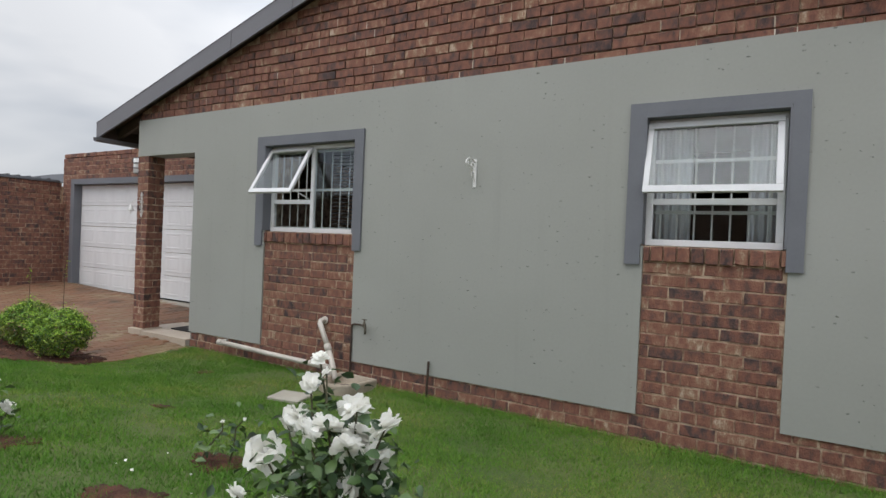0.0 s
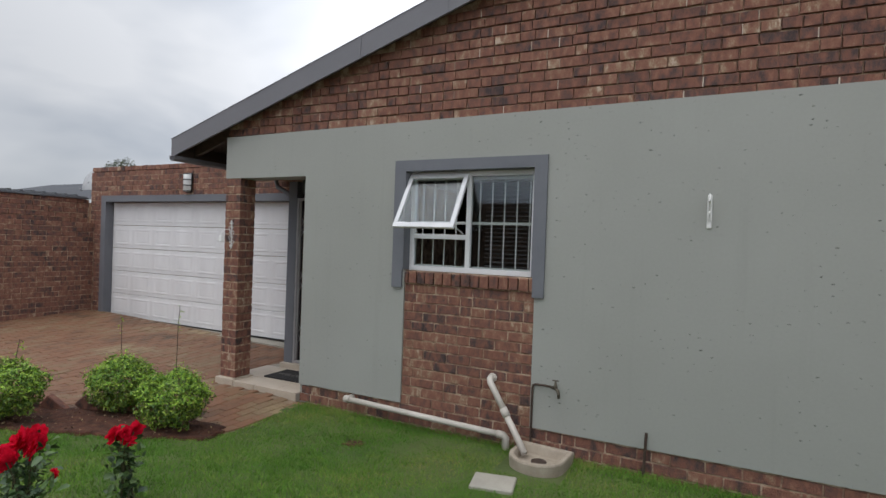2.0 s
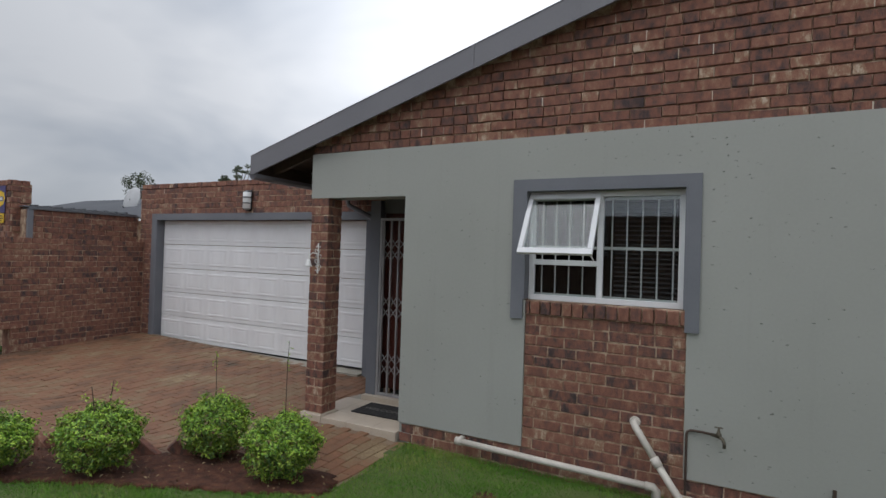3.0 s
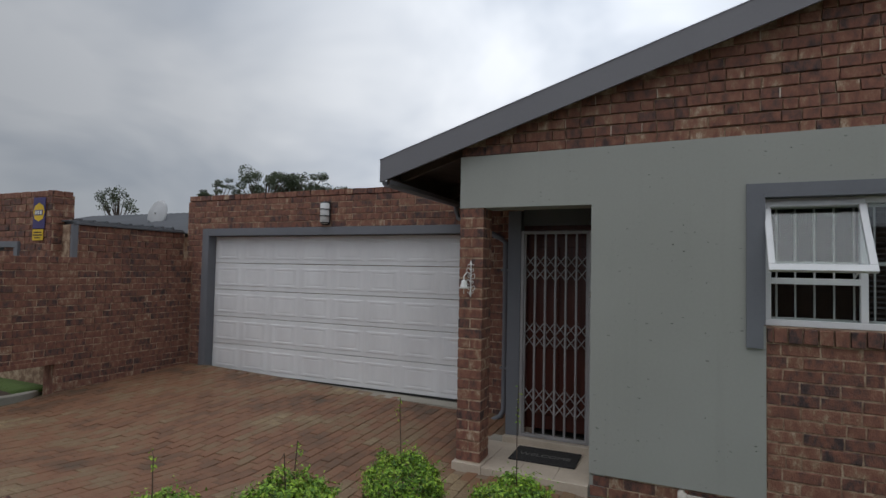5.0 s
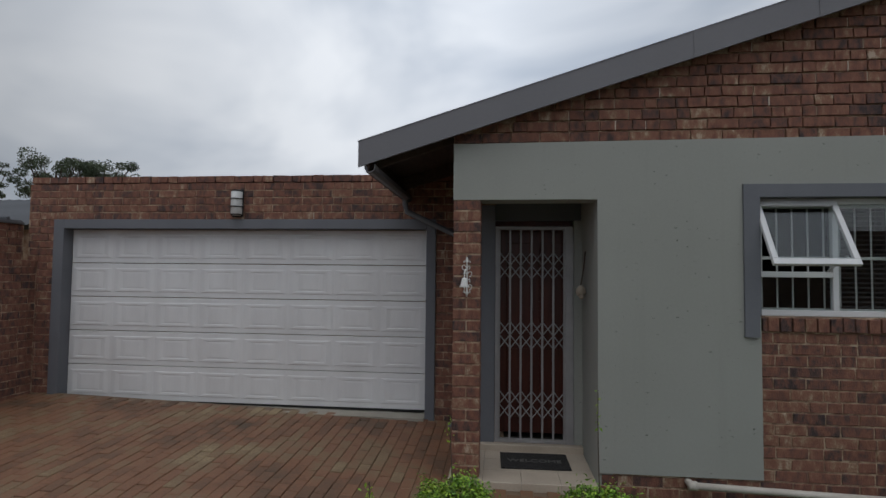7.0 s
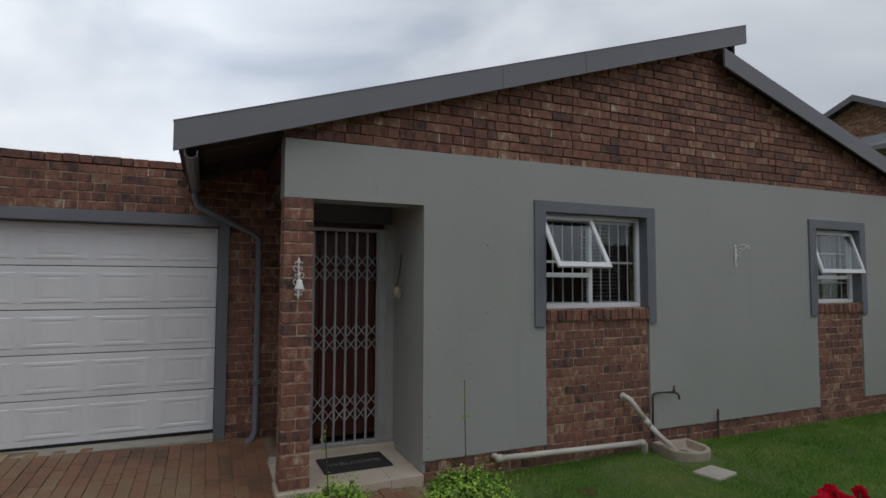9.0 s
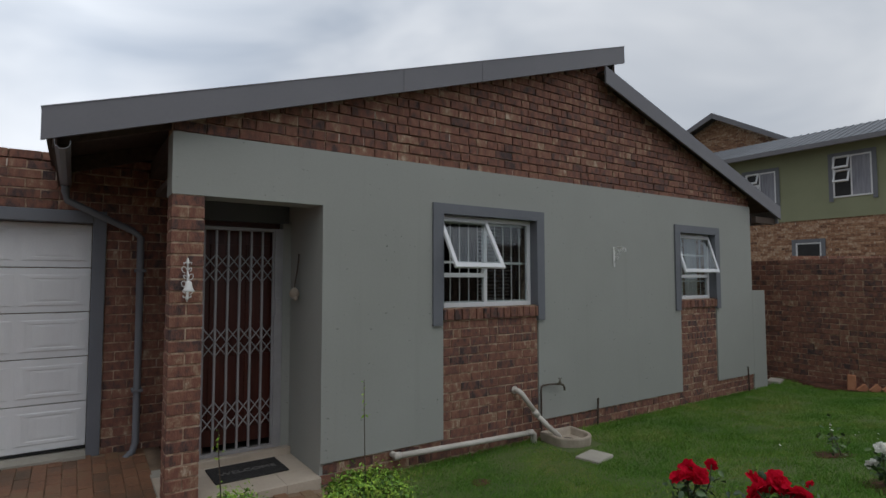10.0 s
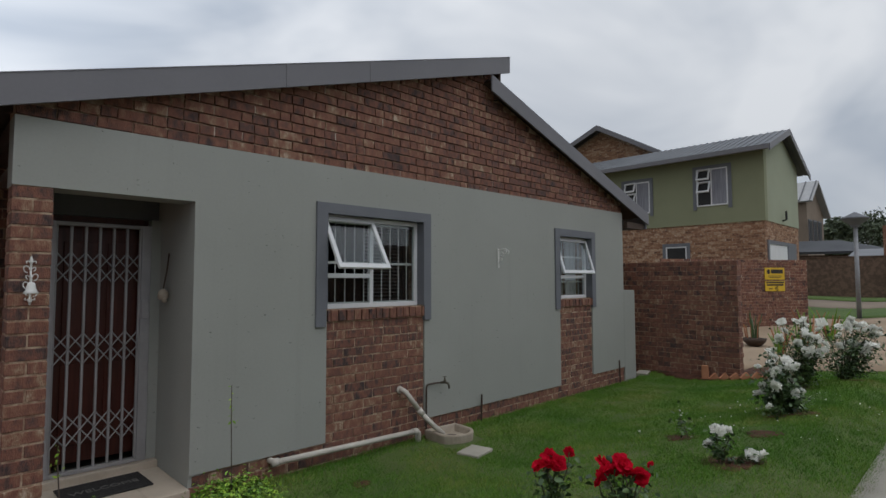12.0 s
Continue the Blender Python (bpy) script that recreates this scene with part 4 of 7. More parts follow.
def wall_bracket():
    o = group_at("plant_bracket", (4.835, -0.001, 1.68), "white iron scroll bracket for a hanging plant", "bracket")
    part("back_plate", boxes((-0.016, 0.016, -0.008, 0.0, 0.0, 0.24), bev=0.003), M_white_iron, o)
    bm = bmesh.new()
    tube(bm, [(0, -0.008, 0.215), (0, -0.06, 0.235), (0, -0.12, 0.232), (0, -0.165, 0.21), (0, -0.175, 0.185), (0, -0.155, 0.175)], 0.007, 6)
    part("arm", bm, M_white_iron, o)
    for c, r, t in (((-0.055, 0.17), 0.032, 5.2), ((-0.115, 0.195), 0.025, 5.6), ((-0.045, 0.105), 0.024, 4.8)):
        bm = bmesh.new()
        tube(bm, [(0, c[0] + r * (1 - a / 14) * math.cos(a), c[1] + r * (1 - a / 14) * math.sin(a)) for a in np.linspace(0.2, t, 12)], 0.005, 5)
        part("scroll", bm, M_white_iron, o)
    bm = bmesh.new()
    tube(bm, [(0, -0.008, 0.05), (0, -0.03, 0.09), (0, -0.07, 0.14), (0, -0.1, 0.18)], 0.005, 5)
    part("strut", bm, M_white_iron, o)


wall_bracket()


# ---------------------------------------------------------------- pipes, tap, basin on the front wall
def waste_pipes():
    o = group_at("waste_pipe", (0, 0, 0), "old white waste pipe along the foot of the wall", "pipe")
    bm = bmesh.new()
    tube(bm, [(1.80, -0.075, 0.0), (2.6, -0.08, -0.022), (3.36, -0.085, -0.04)], 0.026, 12)
    part("long_pipe", bm, M_pvc, o, "", True)
    bm = bmesh.new()
    tube(bm, [(1.775, -0.075, 0.0), (1.835, -0.075, -0.001)], 0.034, 12)
    tube(bm, [(1.80, -0.075, 0.0), (1.80, 0.03, 0.0)], 0.026, 10)
    part("end_cap", bm, M_pvc, o, "", True)
    bm = bmesh.new()
    tube(bm, [(3.33, -0.085, -0.039), (3.385, -0.085, -0.042), (3.405, -0.085, -0.06), (3.407, -0.085, -0.2)], 0.032, 12)
    part("elbow", bm, M_pvc, o, "", True)
    d = group_at("drain_pipe", (0, 0, 0), "slanting old white drain pipe into the basin", "pipe")
    bm = bmesh.new()
    tube(bm, [(3.235, 0.03, 0.39), (3.235, -0.05, 0.39), (3.25, -0.075, 0.372), (3.40, -0.12, 0.165)], 0.026, 12)
    part("upper_pipe", bm, M_pvc, d, "", True)
    bm = bmesh.new()
    tube(bm, [(3.385, -0.115, 0.186), (3.425, -0.13, 0.13)], 0.033, 12)
    part("joint", bm, M_pvc, d, "", True)
    bm = bmesh.new()
    tube(bm, [(3.42, -0.128, 0.137), (3.52, -0.18, 0.02), (3.62, -0.25, -0.09)], 0.026, 12, caps=False)
    lower = part("lower_pipe", bm, M_pvc, d, "", True)
    lower.modifiers.new("wall", "SOLIDIFY").thickness = 0.004
    bm = bmesh.new()
    lathe(bm, [(0.04, 0.0), (0.04, -0.01), (0.028, -0.012)], 14, (3.235, 0.012, 0.39), "y")
    part("collar", bm, M_pvc, d)


waste_pipes()


def tap():
    o = group_at("garden_tap", (0, 0, 0), "dull brass garden tap on a rusted pipe", "tap")
    bm = bmesh.new()
    tube(bm, [(3.592, -0.012, -0.12), (3.592, -0.012, 0.36), (3.598, -0.013, 0.385), (3.62, -0.014, 0.398), (3.70, -0.03, 0.402), (3.77, -0.06, 0.404)], 0.009, 8)
    part("supply_pipe", bm, M_rust, o, "dark rusted supply pipe")
    bm = bmesh.new()
    tube(bm, [(3.76, -0.056, 0.404), (3.80, -0.085, 0.404), (3.825, -0.105, 0.396), (3.835, -0.115, 0.37), (3.836, -0.116, 0.338)], 0.013, 10, 0.011)
    part("spout", bm, M_brass, o, "", True)
    bm = bmesh.new()
    lathe(bm, [(0.017, -0.012), (0.019, 0.01), (0.012, 0.02), (0.007, 0.045), (0.006, 0.055)], 10, (3.80, -0.085, 0.41))
    part("bonnet", bm, M_brass, o, "", True)
    part("tap_handle", boxes((3.772, 3.828, -0.091, -0.079, 0.462, 0.47), bev=0.003), M_brass, o)


tap()


def drain_basin():
    o = group_at("drain_basin", (3.735, -0.27, -0.175, 0, 0, -4), "worn concrete drain basin with a rounded front", "basin")
    def outline(r, w, n=14):
        pts = [(-w, 0.24 - (0.25 - r)), (-w, -0.02)]
        pts += [(w * -math.cos(a), -0.02 - (r - 0.02) * math.sin(a)) for a in np.linspace(0.15, math.pi - 0.15, n)]
        pts += [(w, -0.02), (w, 0.24 - (0.25 - r))]
        return pts
    bm = bmesh.new()
    rings = []
    for r, w, z in ((0.235, 0.235, -0.05), (0.25, 0.25, 0.1), (0.244, 0.244, 0.112), (0.21, 0.21, 0.112), (0.2, 0.2, 0.1), (0.18, 0.18, 0.045)):
        rings.append([bm.verts.new((x, y, z)) for x, y in outline(r * 0.88, w * 0.86)])
    n = len(rings[0])
    for a, b in zip(rings, rings[1:]):
        for k in range(n):
            bm.faces.new((a[k], a[(k + 1) % n], b[(k + 1) % n], b[k]))
    bm.faces.new(rings[0][::-1])
    bm.faces.new(rings[-1])
    bmesh.ops.recalc_face_normals(bm, faces=bm.faces[:])
    part("basin_shell", bm, M_basin, o)
    bm = bmesh.new()
    lathe(bm, [(0.06, 0.0), (0.06, 0.006), (0.001, 0.007)], 16, (0, 0.02, 0.0445))
    part("drain_grate", bm, M_rust, o)


drain_basin()
slab = group_at("concrete_slab", (3.56, -0.745, gz(3.56, -0.745) + 0.0, 0, 0, 12), "small square concrete inspection cover in the lawn", "cover")
part("cover", boxes((-0.15, 0.15, -0.12, 0.12, -0.05, 0.02), bev=0.008), M_concrete, slab)

for sx, sy, top, lean in ((4.462, -0.03, 0.165, 2), (7.86, -0.035, 0.22, -3)):
    st = group_at("iron_stake", (sx, sy, gz(sx, sy) - 0.05, 0, lean, 0), "thin rusted iron stake beside the wall", "stake", "stakes by the wall")
    bm = bmesh.new()
    tube(bm, [(0, 0, 0), (0, 0, top - gz(sx, sy) + 0.05)], 0.011, 6)
    part("rod", bm, M_rust, st)

# ---------------------------------------------------------------- garage
GY = 1.585
wall_garage = tagged(part("wall_garage", slab_holes((-5.25, 0.2, -0.4, 2.56), [(-4.78, -0.42, -0.4, 2.05)], GY + 0.02, GY + 0.26), M_mortar, None), "face-brick garage front with a brick-on-edge parapet", "wall", "", "structure")
tagged(part("trim_garage", boxes((-4.9, -4.771, GY - 0.012, GY + 0.15, -0.15, 2.15), (-0.429, -0.325, GY - 0.012, GY + 0.15, -0.2, 2.15), (-4.77, -0.43, GY - 0.0118, GY + 0.15, 2.041, 2.149), bev=0.004), M_trim, None), "grey painted band round the garage door", "trim", "", "structure")
tagged(part("garage_apron", prism([(-4.77, -0.2), (-0.43, -0.3), (-0.43, -0.004), (-4.77, 0.024)], GY - 0.1, GY + 0.3), M_concrete, None), "pale concrete strip under the garage door", "apron", "", "structure")
tagged(part("wall_garage_inside", boxes((-5.2, 0.19, 5.6, 5.75, -0.4, 2.5), (-5.25, -5.1, 1.85, 5.6, -0.4, 2.5)), M_mortar, None), "plain inner walls of the garage", "wall", "", "structure")
tagged(part("ceiling_garage", boxes((-5.25, 0.2, 1.85, 5.75, 2.5, 2.56)), M_ceiling, None), "plain garage ceiling under a flat roof", "ceiling", "", "structure")


def garage_door():
    g = group_at("garage_door", (0, 0, 0), "closed white sectional garage door with raised panels", "garage door")
    x0, x1, y = -4.768, -0.432, GY + 0.135
    zs0, zs1 = 0.028, 2.04
    panel = None
    for i in range(5):
        z0, z1 = zs0 + (zs1 - zs0) * i / 5, zs0 + (zs1 - zs0) * (i + 1) / 5
        sec = part("door_section", boxes((x0, x1, y, y + 0.04, z0 + 0.004, z1 - 0.004), bev=0.004), M_door, g)
        for k in range(8):
            xc = x0 + (x1 - x0) * (k + 0.5) / 8
            if panel is None:
                bm = bmesh.new()
                ring = []
                for dx, dz, dy in ((0.255, 0.14, 0.0), (0.205, 0.132, -0.006), (0.19, 0.108, -0.006), (0.145, 0.1, -0.001), (0.09, 0.08, -0.005)):
                    ring.append([bm.verts.new((sx * dx, dy, sz * dz)) for sx, sz in ((-1, -1), (1, -1), (1, 1), (-1, 1))])
                for a, b in zip(ring, ring[1:]):
                    for q in range(4):
                        bm.faces.new((a[q], a[(q + 1) % 4], b[(q + 1) % 4], b[q]))
                bm.faces.new(ring[-1])
                bmesh.ops.recalc_face_normals(bm, faces=bm.faces[:])
                panel = part("raised_panel", bm, M_door, sec)
                o = panel
            else:
                o = new("raised_panel", panel.data)
                o.parent = sec
            o.matrix_basis = pose(xc, y - 0.0005, (z0 + z1) / 2)
    part("bottom_seal", boxes((x0, x1, y - 0.004, y + 0.03, zs0 - 0.012, zs0 + 0.003)), M_black, g, "black rubber seal")


garage_door()


def bulkhead_lamp():
    o = group_at("wall_lamp", pose(-2.62, GY, 2.335) @ Matrix.Diagonal((0.82, 1, 1, 1)), "half-round white bulkhead lamp in a black cage", "wall lamp")
    part("back_plate", boxes((-0.085, 0.085, -0.015, 0.0, -0.16, 0.16), bev=0.01), M_black, o)
    bm = bmesh.new()
    vs = []
    for z, r in ((-0.145, 0.055), (-0.12, 0.08), (0.12, 0.08), (0.145, 0.055)):
        vs.append([bm.verts.new((r * math.cos(a), -0.015 - r * 1.15 * math.sin(a), z)) for a in np.linspace(0, math.pi, 13)])
    for a, b in zip(vs, vs[1:]):
        for k in range(12):
            bm.faces.new((a[k], a[k + 1], b[k + 1], b[k]))
    bm.faces.new(vs[0])
    bm.faces.new(vs[-1])
    bmesh.ops.recalc_face_normals(bm, faces=bm.faces[:])
    part("diffuser", bm, M_diffuser, o, "opal white diffuser", True)
    for z in (-0.135, -0.045, 0.045, 0.135):
        bm = bmesh.new()
        r = 0.086 if abs(z) < 0.1 else 0.072
        tube(bm, [(r * math.cos(a), -0.015 - r * 1.15 * math.sin(a), z) for a in np.linspace(0, math.pi, 11)], 0.007, 6)
        part("cage_hoop", bm, M_black, o)
    for s in (-1, 1):
        bm = bmesh.new()
        tube(bm, [(s * 0.084, -0.02, -0.14), (s * 0.084, -0.02, 0.14)], 0.008, 6)
        part("cage_upright", bm, M_black, o)


bulkhead_lamp()


def downpipe():
    o = group_at("downpipe", (0, 0, 0), "grey downpipe with a gutter under the eave", "downpipe")
    bm = bmesh.new()
    pts = [(-0.645, 1.42, 2.36), (-0.645, 1.43, 2.3), (-0.63, 1.45, 2.22), (-0.12, 1.5, 1.98), (-0.055, 1.5, 1.92), (-0.05, 1.5, 1.0), (-0.05, 1.5, 0.04), (-0.08, 1.46, -0.03), (-0.14, 1.38, -0.06)]
    tube(bm, pts, 0.031, 10)
    part("pipe", bm, M_trim, o, "", True)
    bm = bmesh.new()
    half = [(-0.055, 0.0), (-0.05, -0.05), (-0.02, -0.075), (0.02, -0.075), (0.05, -0.05), (0.055, 0.0), (0.05, 0.0), (0.046, -0.046), (0.018, -0.069), (-0.018, -0.069), (-0.046, -0.046), (-0.05, 0.0)]
    a = [bm.verts.new((-0.645 + x * 0.8, -0.2, 2.4 + z * 0.8)) for x, z in half]
    b = [bm.verts.new((-0.645 + x * 0.8, 8.2, 2.4 + z * 0.8)) for x, z in half]
    for k in range(len(half)):
        n = (k + 1) % len(half)
        bm.faces.new((a[k], a[n], b[n], b[k]))
    bm.faces.new(a[::-1])
    bm.faces.new(b)
    bmesh.ops.recalc_face_normals(bm, faces=bm.faces[:])
    part("gutter", bm, M_fascia, o, "half-round grey gutter")
    for z in (1.6, 0.5):
        part("pipe_strap", boxes((-0.094, -0.006, 1.456, 1.59, z, z + 0.025)), M_trim, o)


downpipe()

# ---------------------------------------------------------------- garden ground
LAWN = [(1.21, -0.0), (8.6, -0.0), (9.25, 0.3), (9.25, -1.3), (10.1, -1.75), (10.3, -3.75), (-2.4, -3.75), (-2.2, -3.05), (-1.2, -2.85), (-0.75, -2.72), (0.1, -2.08), (0.9, -1.66), (1.32, -1.32), (1.28, -1.0)]
BED = [(1.28, -1.0), (1.32, -1.32), (0.9, -1.66), (0.1, -2.08), (-0.75, -2.72), (-1.2, -2.85), (-2.2, -3.05), (-2.4, -3.75), (-2.9, -3.75), (-2.6, -2.85), (-1.5, -2.25), (-0.2, -1.5), (0.2, -1.05), (0.7, -0.92)]
PAVE = [(1.24, 0.0), (1.3, -1.02), (0.7, -0.9), (0.2, -1.03), (-0.2, -1.48), (-1.5, -2.23), (-2.6, -2.83), (-2.9, -3.75), (-5.1, -3.75), (-5.1, GY), (0.2, GY), (0.2, 0.0)]
carpet("lawn", LAWN, -0.005, 0.1, M_turf, "green lawn with thin brownish spots", "lawn", rough=0.012)
carpet("flower_bed", BED, 0.012, 0.08, M_soil, "bed of bare dark red soil", "soil", rough=0.03)
paving = carpet("paving", PAVE, -0.012, 0.15, M_sand, "driveway of red-brown clay pavers in stretcher bond", "paving")
# added out of view behind the walker, so the lower panes mirror something dark
tagged(part("wall_unseen_south", boxes((-14.0, 26.0, -13.4, -13.2, -0.3, 3.0)), M_far_brick, None), "plain unseen brick wall added to darken the window reflections", "wall", "", "structure")
carpet("path", [(-5.1, -5.4), (10.2, -5.4), (10.2, -3.75), (-5.1, -3.75)], 0.0, 0.35, M_concrete, "pale concrete path along the lawn", "path")

# ---------------------------------------------------------------- plants
def leaf_cloud(centres, normals, size, seed, fold=0.25, aspect=0.45):
    """Folded leaf shapes: six corners, four triangles in two quads, at the given places, each turned at random about its normal."""
    r = np.random.default_rng(seed)
    n = len(centres)
    nn = normals / np.maximum(np.linalg.norm(normals, axis=1, keepdims=True), 1e-6)
    t = r.normal(size=(n, 3))
    t -= nn * (t * nn).sum(1, keepdims=True)
    t /= np.maximum(np.linalg.norm(t, axis=1, keepdims=True), 1e-6)
    b = np.cross(nn, t)
    s = (size * r.uniform(0.6, 1.25, n))[:, None]
    w = s * aspect
    base, tip = centres - t * s * 0.5, centres + t * s * 0.5 - nn * s * fold * 0.6
    mid = centres + nn * s * 0.02
    left, right = centres + b * w * 0.5 + nn * s * fold * 0.5, centres - b * w * 0.5 + nn * s * fold * 0.5
    vs = np.stack([base, right, tip, left, mid], 1).reshape(-1, 3)
    o = (np.arange(n) * 5)[:, None]
    q = np.concatenate([o + np.array([[0, 1, 4]]), o + np.array([[1, 2, 4]]), o + np.array([[2, 3, 4]]), o + np.array([[3, 0, 4]])])
    return vs, q


def oval_leaves(centres, normals, size, seed, width=0.62):
    """Pointed oval leaves folded along the midrib: eight corners and eight triangles each."""
    r = np.random.default_rng(seed)
    n = len(centres)
    nn = normals / np.maximum(np.linalg.norm(normals, axis=1, keepdims=True), 1e-6)
    t = r.normal(size=(n, 3))
    t -= nn * (t * nn).sum(1, keepdims=True)
    t /= np.maximum(np.linalg.norm(t, axis=1, keepdims=True), 1e-6)
    b = np.cross(nn, t)
    s = (size * r.uniform(0.6, 1.25, n))[:, None]
    droop = r.uniform(0.05, 0.3, n)[:, None]
    def at(u, v):
        return centres + t * s * (u - 0.5) + b * s * width * 0.5 * v + nn * s * (0.12 * abs(v) - droop * u * u)
    vs = np.stack([at(0, 0), at(0.3, 0), at(0.65, 0), at(1, 0), at(0.28, 0.95), at(0.64, 0.8), at(0.28, -0.95), at(0.64, -0.8)], 1).reshape(-1, 3)
    o = (np.arange(n) * 8)[:, None]
    q = np.concatenate([o + np.array([f]) for f in ((0, 4, 1), (0, 1, 6), (1, 4, 5), (1, 5, 2), (1, 2, 7), (1, 7, 6), (2, 5, 3), (2, 3, 7))])
    return vs, q


def bush(x, y, r, h, seed, twigs=()):
    """A clipped low shrub of many small leaves round a knot of stems."""
    g = np.random.default_rng(seed)
    z0 = gz(x, y) + 0.01
    o = group_at("shrub", (x, y, z0, 0, 0, seed * 37), "round yellow-green clipped shrub in the soil bed", "shrub", "shrubs in the bed")
    def leaves(n, depth, size, top, where, material, label):
        d = g.normal(size=(n, 3))
        d /= np.linalg.norm(d, axis=1, keepdims=True)
        if top:
            d[:, 2] = np.abs(d[:, 2]) * 0.9 + 0.12
        lump = 1 + 0.10 * np.sin(d[:, 0] * 5 + seed) * np.cos(d[:, 1] * 4 + seed) + 0.08 * np.sin(d[:, 2] * 7 + d[:, 0] * 9) + 0.06 * np.sin(d[:, 1] * 13 + d[:, 2] * 11)
        rad = lump * np.clip(1 - np.abs(g.normal(size=n)) * depth, 0.25, 1.12)
        stray = g.random(n) < (0.16 if top else 0.04)
        rad[stray] *= g.uniform(1.05, 1.24, stray.sum())
        c = d * rad[:, None] * np.array([r, r, h / 2]) + np.array([0, 0, h * 0.52])
        keep = c[:, 2] > 0.02 + 0.05 * g.random(n)
        c, d2 = c[keep], d[keep]
        vs, q = leaf_cloud(c, d2 * 0.7 + np.array([0, 0, 0.5]) + g.normal(size=c.shape) * 0.6, size, seed + 7 * top, 0.3, 0.42)
        arrays(where, vs, q, material, o, label)

    leaves(4600, 0.22, 0.033, False, "crown", M_leaf_old, "dense small mid-green leaves")
    leaves(2300, 0.10, 0.028, True, "new_growth", M_leaf_bush, "yellow-green young leaves on the shoots")
    for k in range(7):
        a = g.uniform(0, 6.28)
        bm = bmesh.new()
        tube(bm, [(0.02 * math.cos(a), 0.02 * math.sin(a), -0.03), (0.1 * math.cos(a), 0.1 * math.sin(a), h * 0.35), (r * 0.6 * math.cos(a), r * 0.6 * math.sin(a), h * 0.7)], 0.008, 5, 0.003)
        part("branch", bm, M_twig, o)
    for wx, wy, wz, lean in twigs:
        bm = bmesh.new()
        tube(bm, [(0, 0, h * 0.4), (wx * 0.6, wy * 0.6, h * 0.9), (wx, wy, (h + wz) / 2 + 0.1), (wx + lean, wy, wz)], 0.0045, 5, 0.002)
        tw = part("shoot", bm, M_twig, o, "thin dark shoot standing above the leaves")
        k = 14
        zz = g.uniform(0.55, 1.0, k)
        cc = np.stack([wx + lean * zz + g.normal(size=k) * 0.012, wy + g.normal(size=k) * 0.012, h + (wz - h) * zz], 1)
        vs, q = leaf_cloud(cc, g.normal(size=(k, 3)), 0.026, seed + 5)
        arrays("shoot_leaf", vs, q, M_leaf_bush, tw)["kind"] = "stuff"
    return o


bush(0.15, -1.22, 0.265, 0.475, 1, ((-0.03, 0.05, 0.85, 0.0),))
bush(0.93, -1.27, 0.275, 0.465, 2, ((0.02, 0.02, 1.02, 0.01),))
bush(-0.17, -1.97, 0.28, 0.45, 3, ((-0.1, 0.0, 0.6, -0.08), (0.12, 0.0, 0.6, 0.03)))
bush(-0.62, -2.47, 0.275, 0.37, 4, ((0.05, 0.0, 0.6, 0.06),))


def flower_mesh(name, material, seed, r=0.05):
    """A loose, open rose: two rings of broad ruffled petals round a few upright inner ones."""
    g = random.Random(seed)
    vs, fs = [], []
    for ring, (count, tilt, size) in enumerate(((7, 0.0, 1.0), (7, 0.38, 0.92), (6, 0.72, 0.76), (5, 1.05, 0.55), (3, 1.3, 0.36))):
        for k in range(count):
            a = 2 * math.pi * (k + 0.5 * (ring % 2)) / count + g.uniform(-0.4, 0.4)
            t = tilt + g.uniform(-0.28, 0.25)
            ln = r * size * g.uniform(0.75, 1.25)
            wave, curl = g.uniform(0, 6.28), g.uniform(-0.3, 0.25)
            o = len(vs)
            for i, u in enumerate((0.08, 0.45, 0.75, 0.93, 1.0)):
                for j, v in enumerate((-1, -0.5, 0, 0.5, 1)):
                    wid = ln * (0.18, 0.62, 0.84, 0.78, 0.45)[i] * v
                    out = ln * u * math.cos(t + 0.5 * (1 - u))
                    up = ln * u * math.sin(t) + 0.1 * ln * v * v + curl * ln * u * u * u + 0.1 * ln * u * math.sin(wave + 3.3 * v + 2 * u) + g.uniform(-0.012, 0.012) * ln
                    vs.append((out * math.cos(a) - wid * math.sin(a), out * math.sin(a) + wid * math.cos(a), up))
            for i in range(4):
                for j in range(4):
                    q = o + i * 5 + j
                    fs.append((q, q + 1, q + 6, q + 5))
    me = bpy.data.meshes.new(name)
    me.from_pydata(vs, [], fs)
    me.update()
    me.materials.append(material)
    me.polygons.foreach_set("use_smooth", [True] * len(me.polygons))
    return me


WHITE = [flower_mesh("flower", M_white_petal, i, 0.037) for i in range(7)]
RED = [flower_mesh("flower", M_red_petal, 10 + i, 0.047) for i in range(5)]


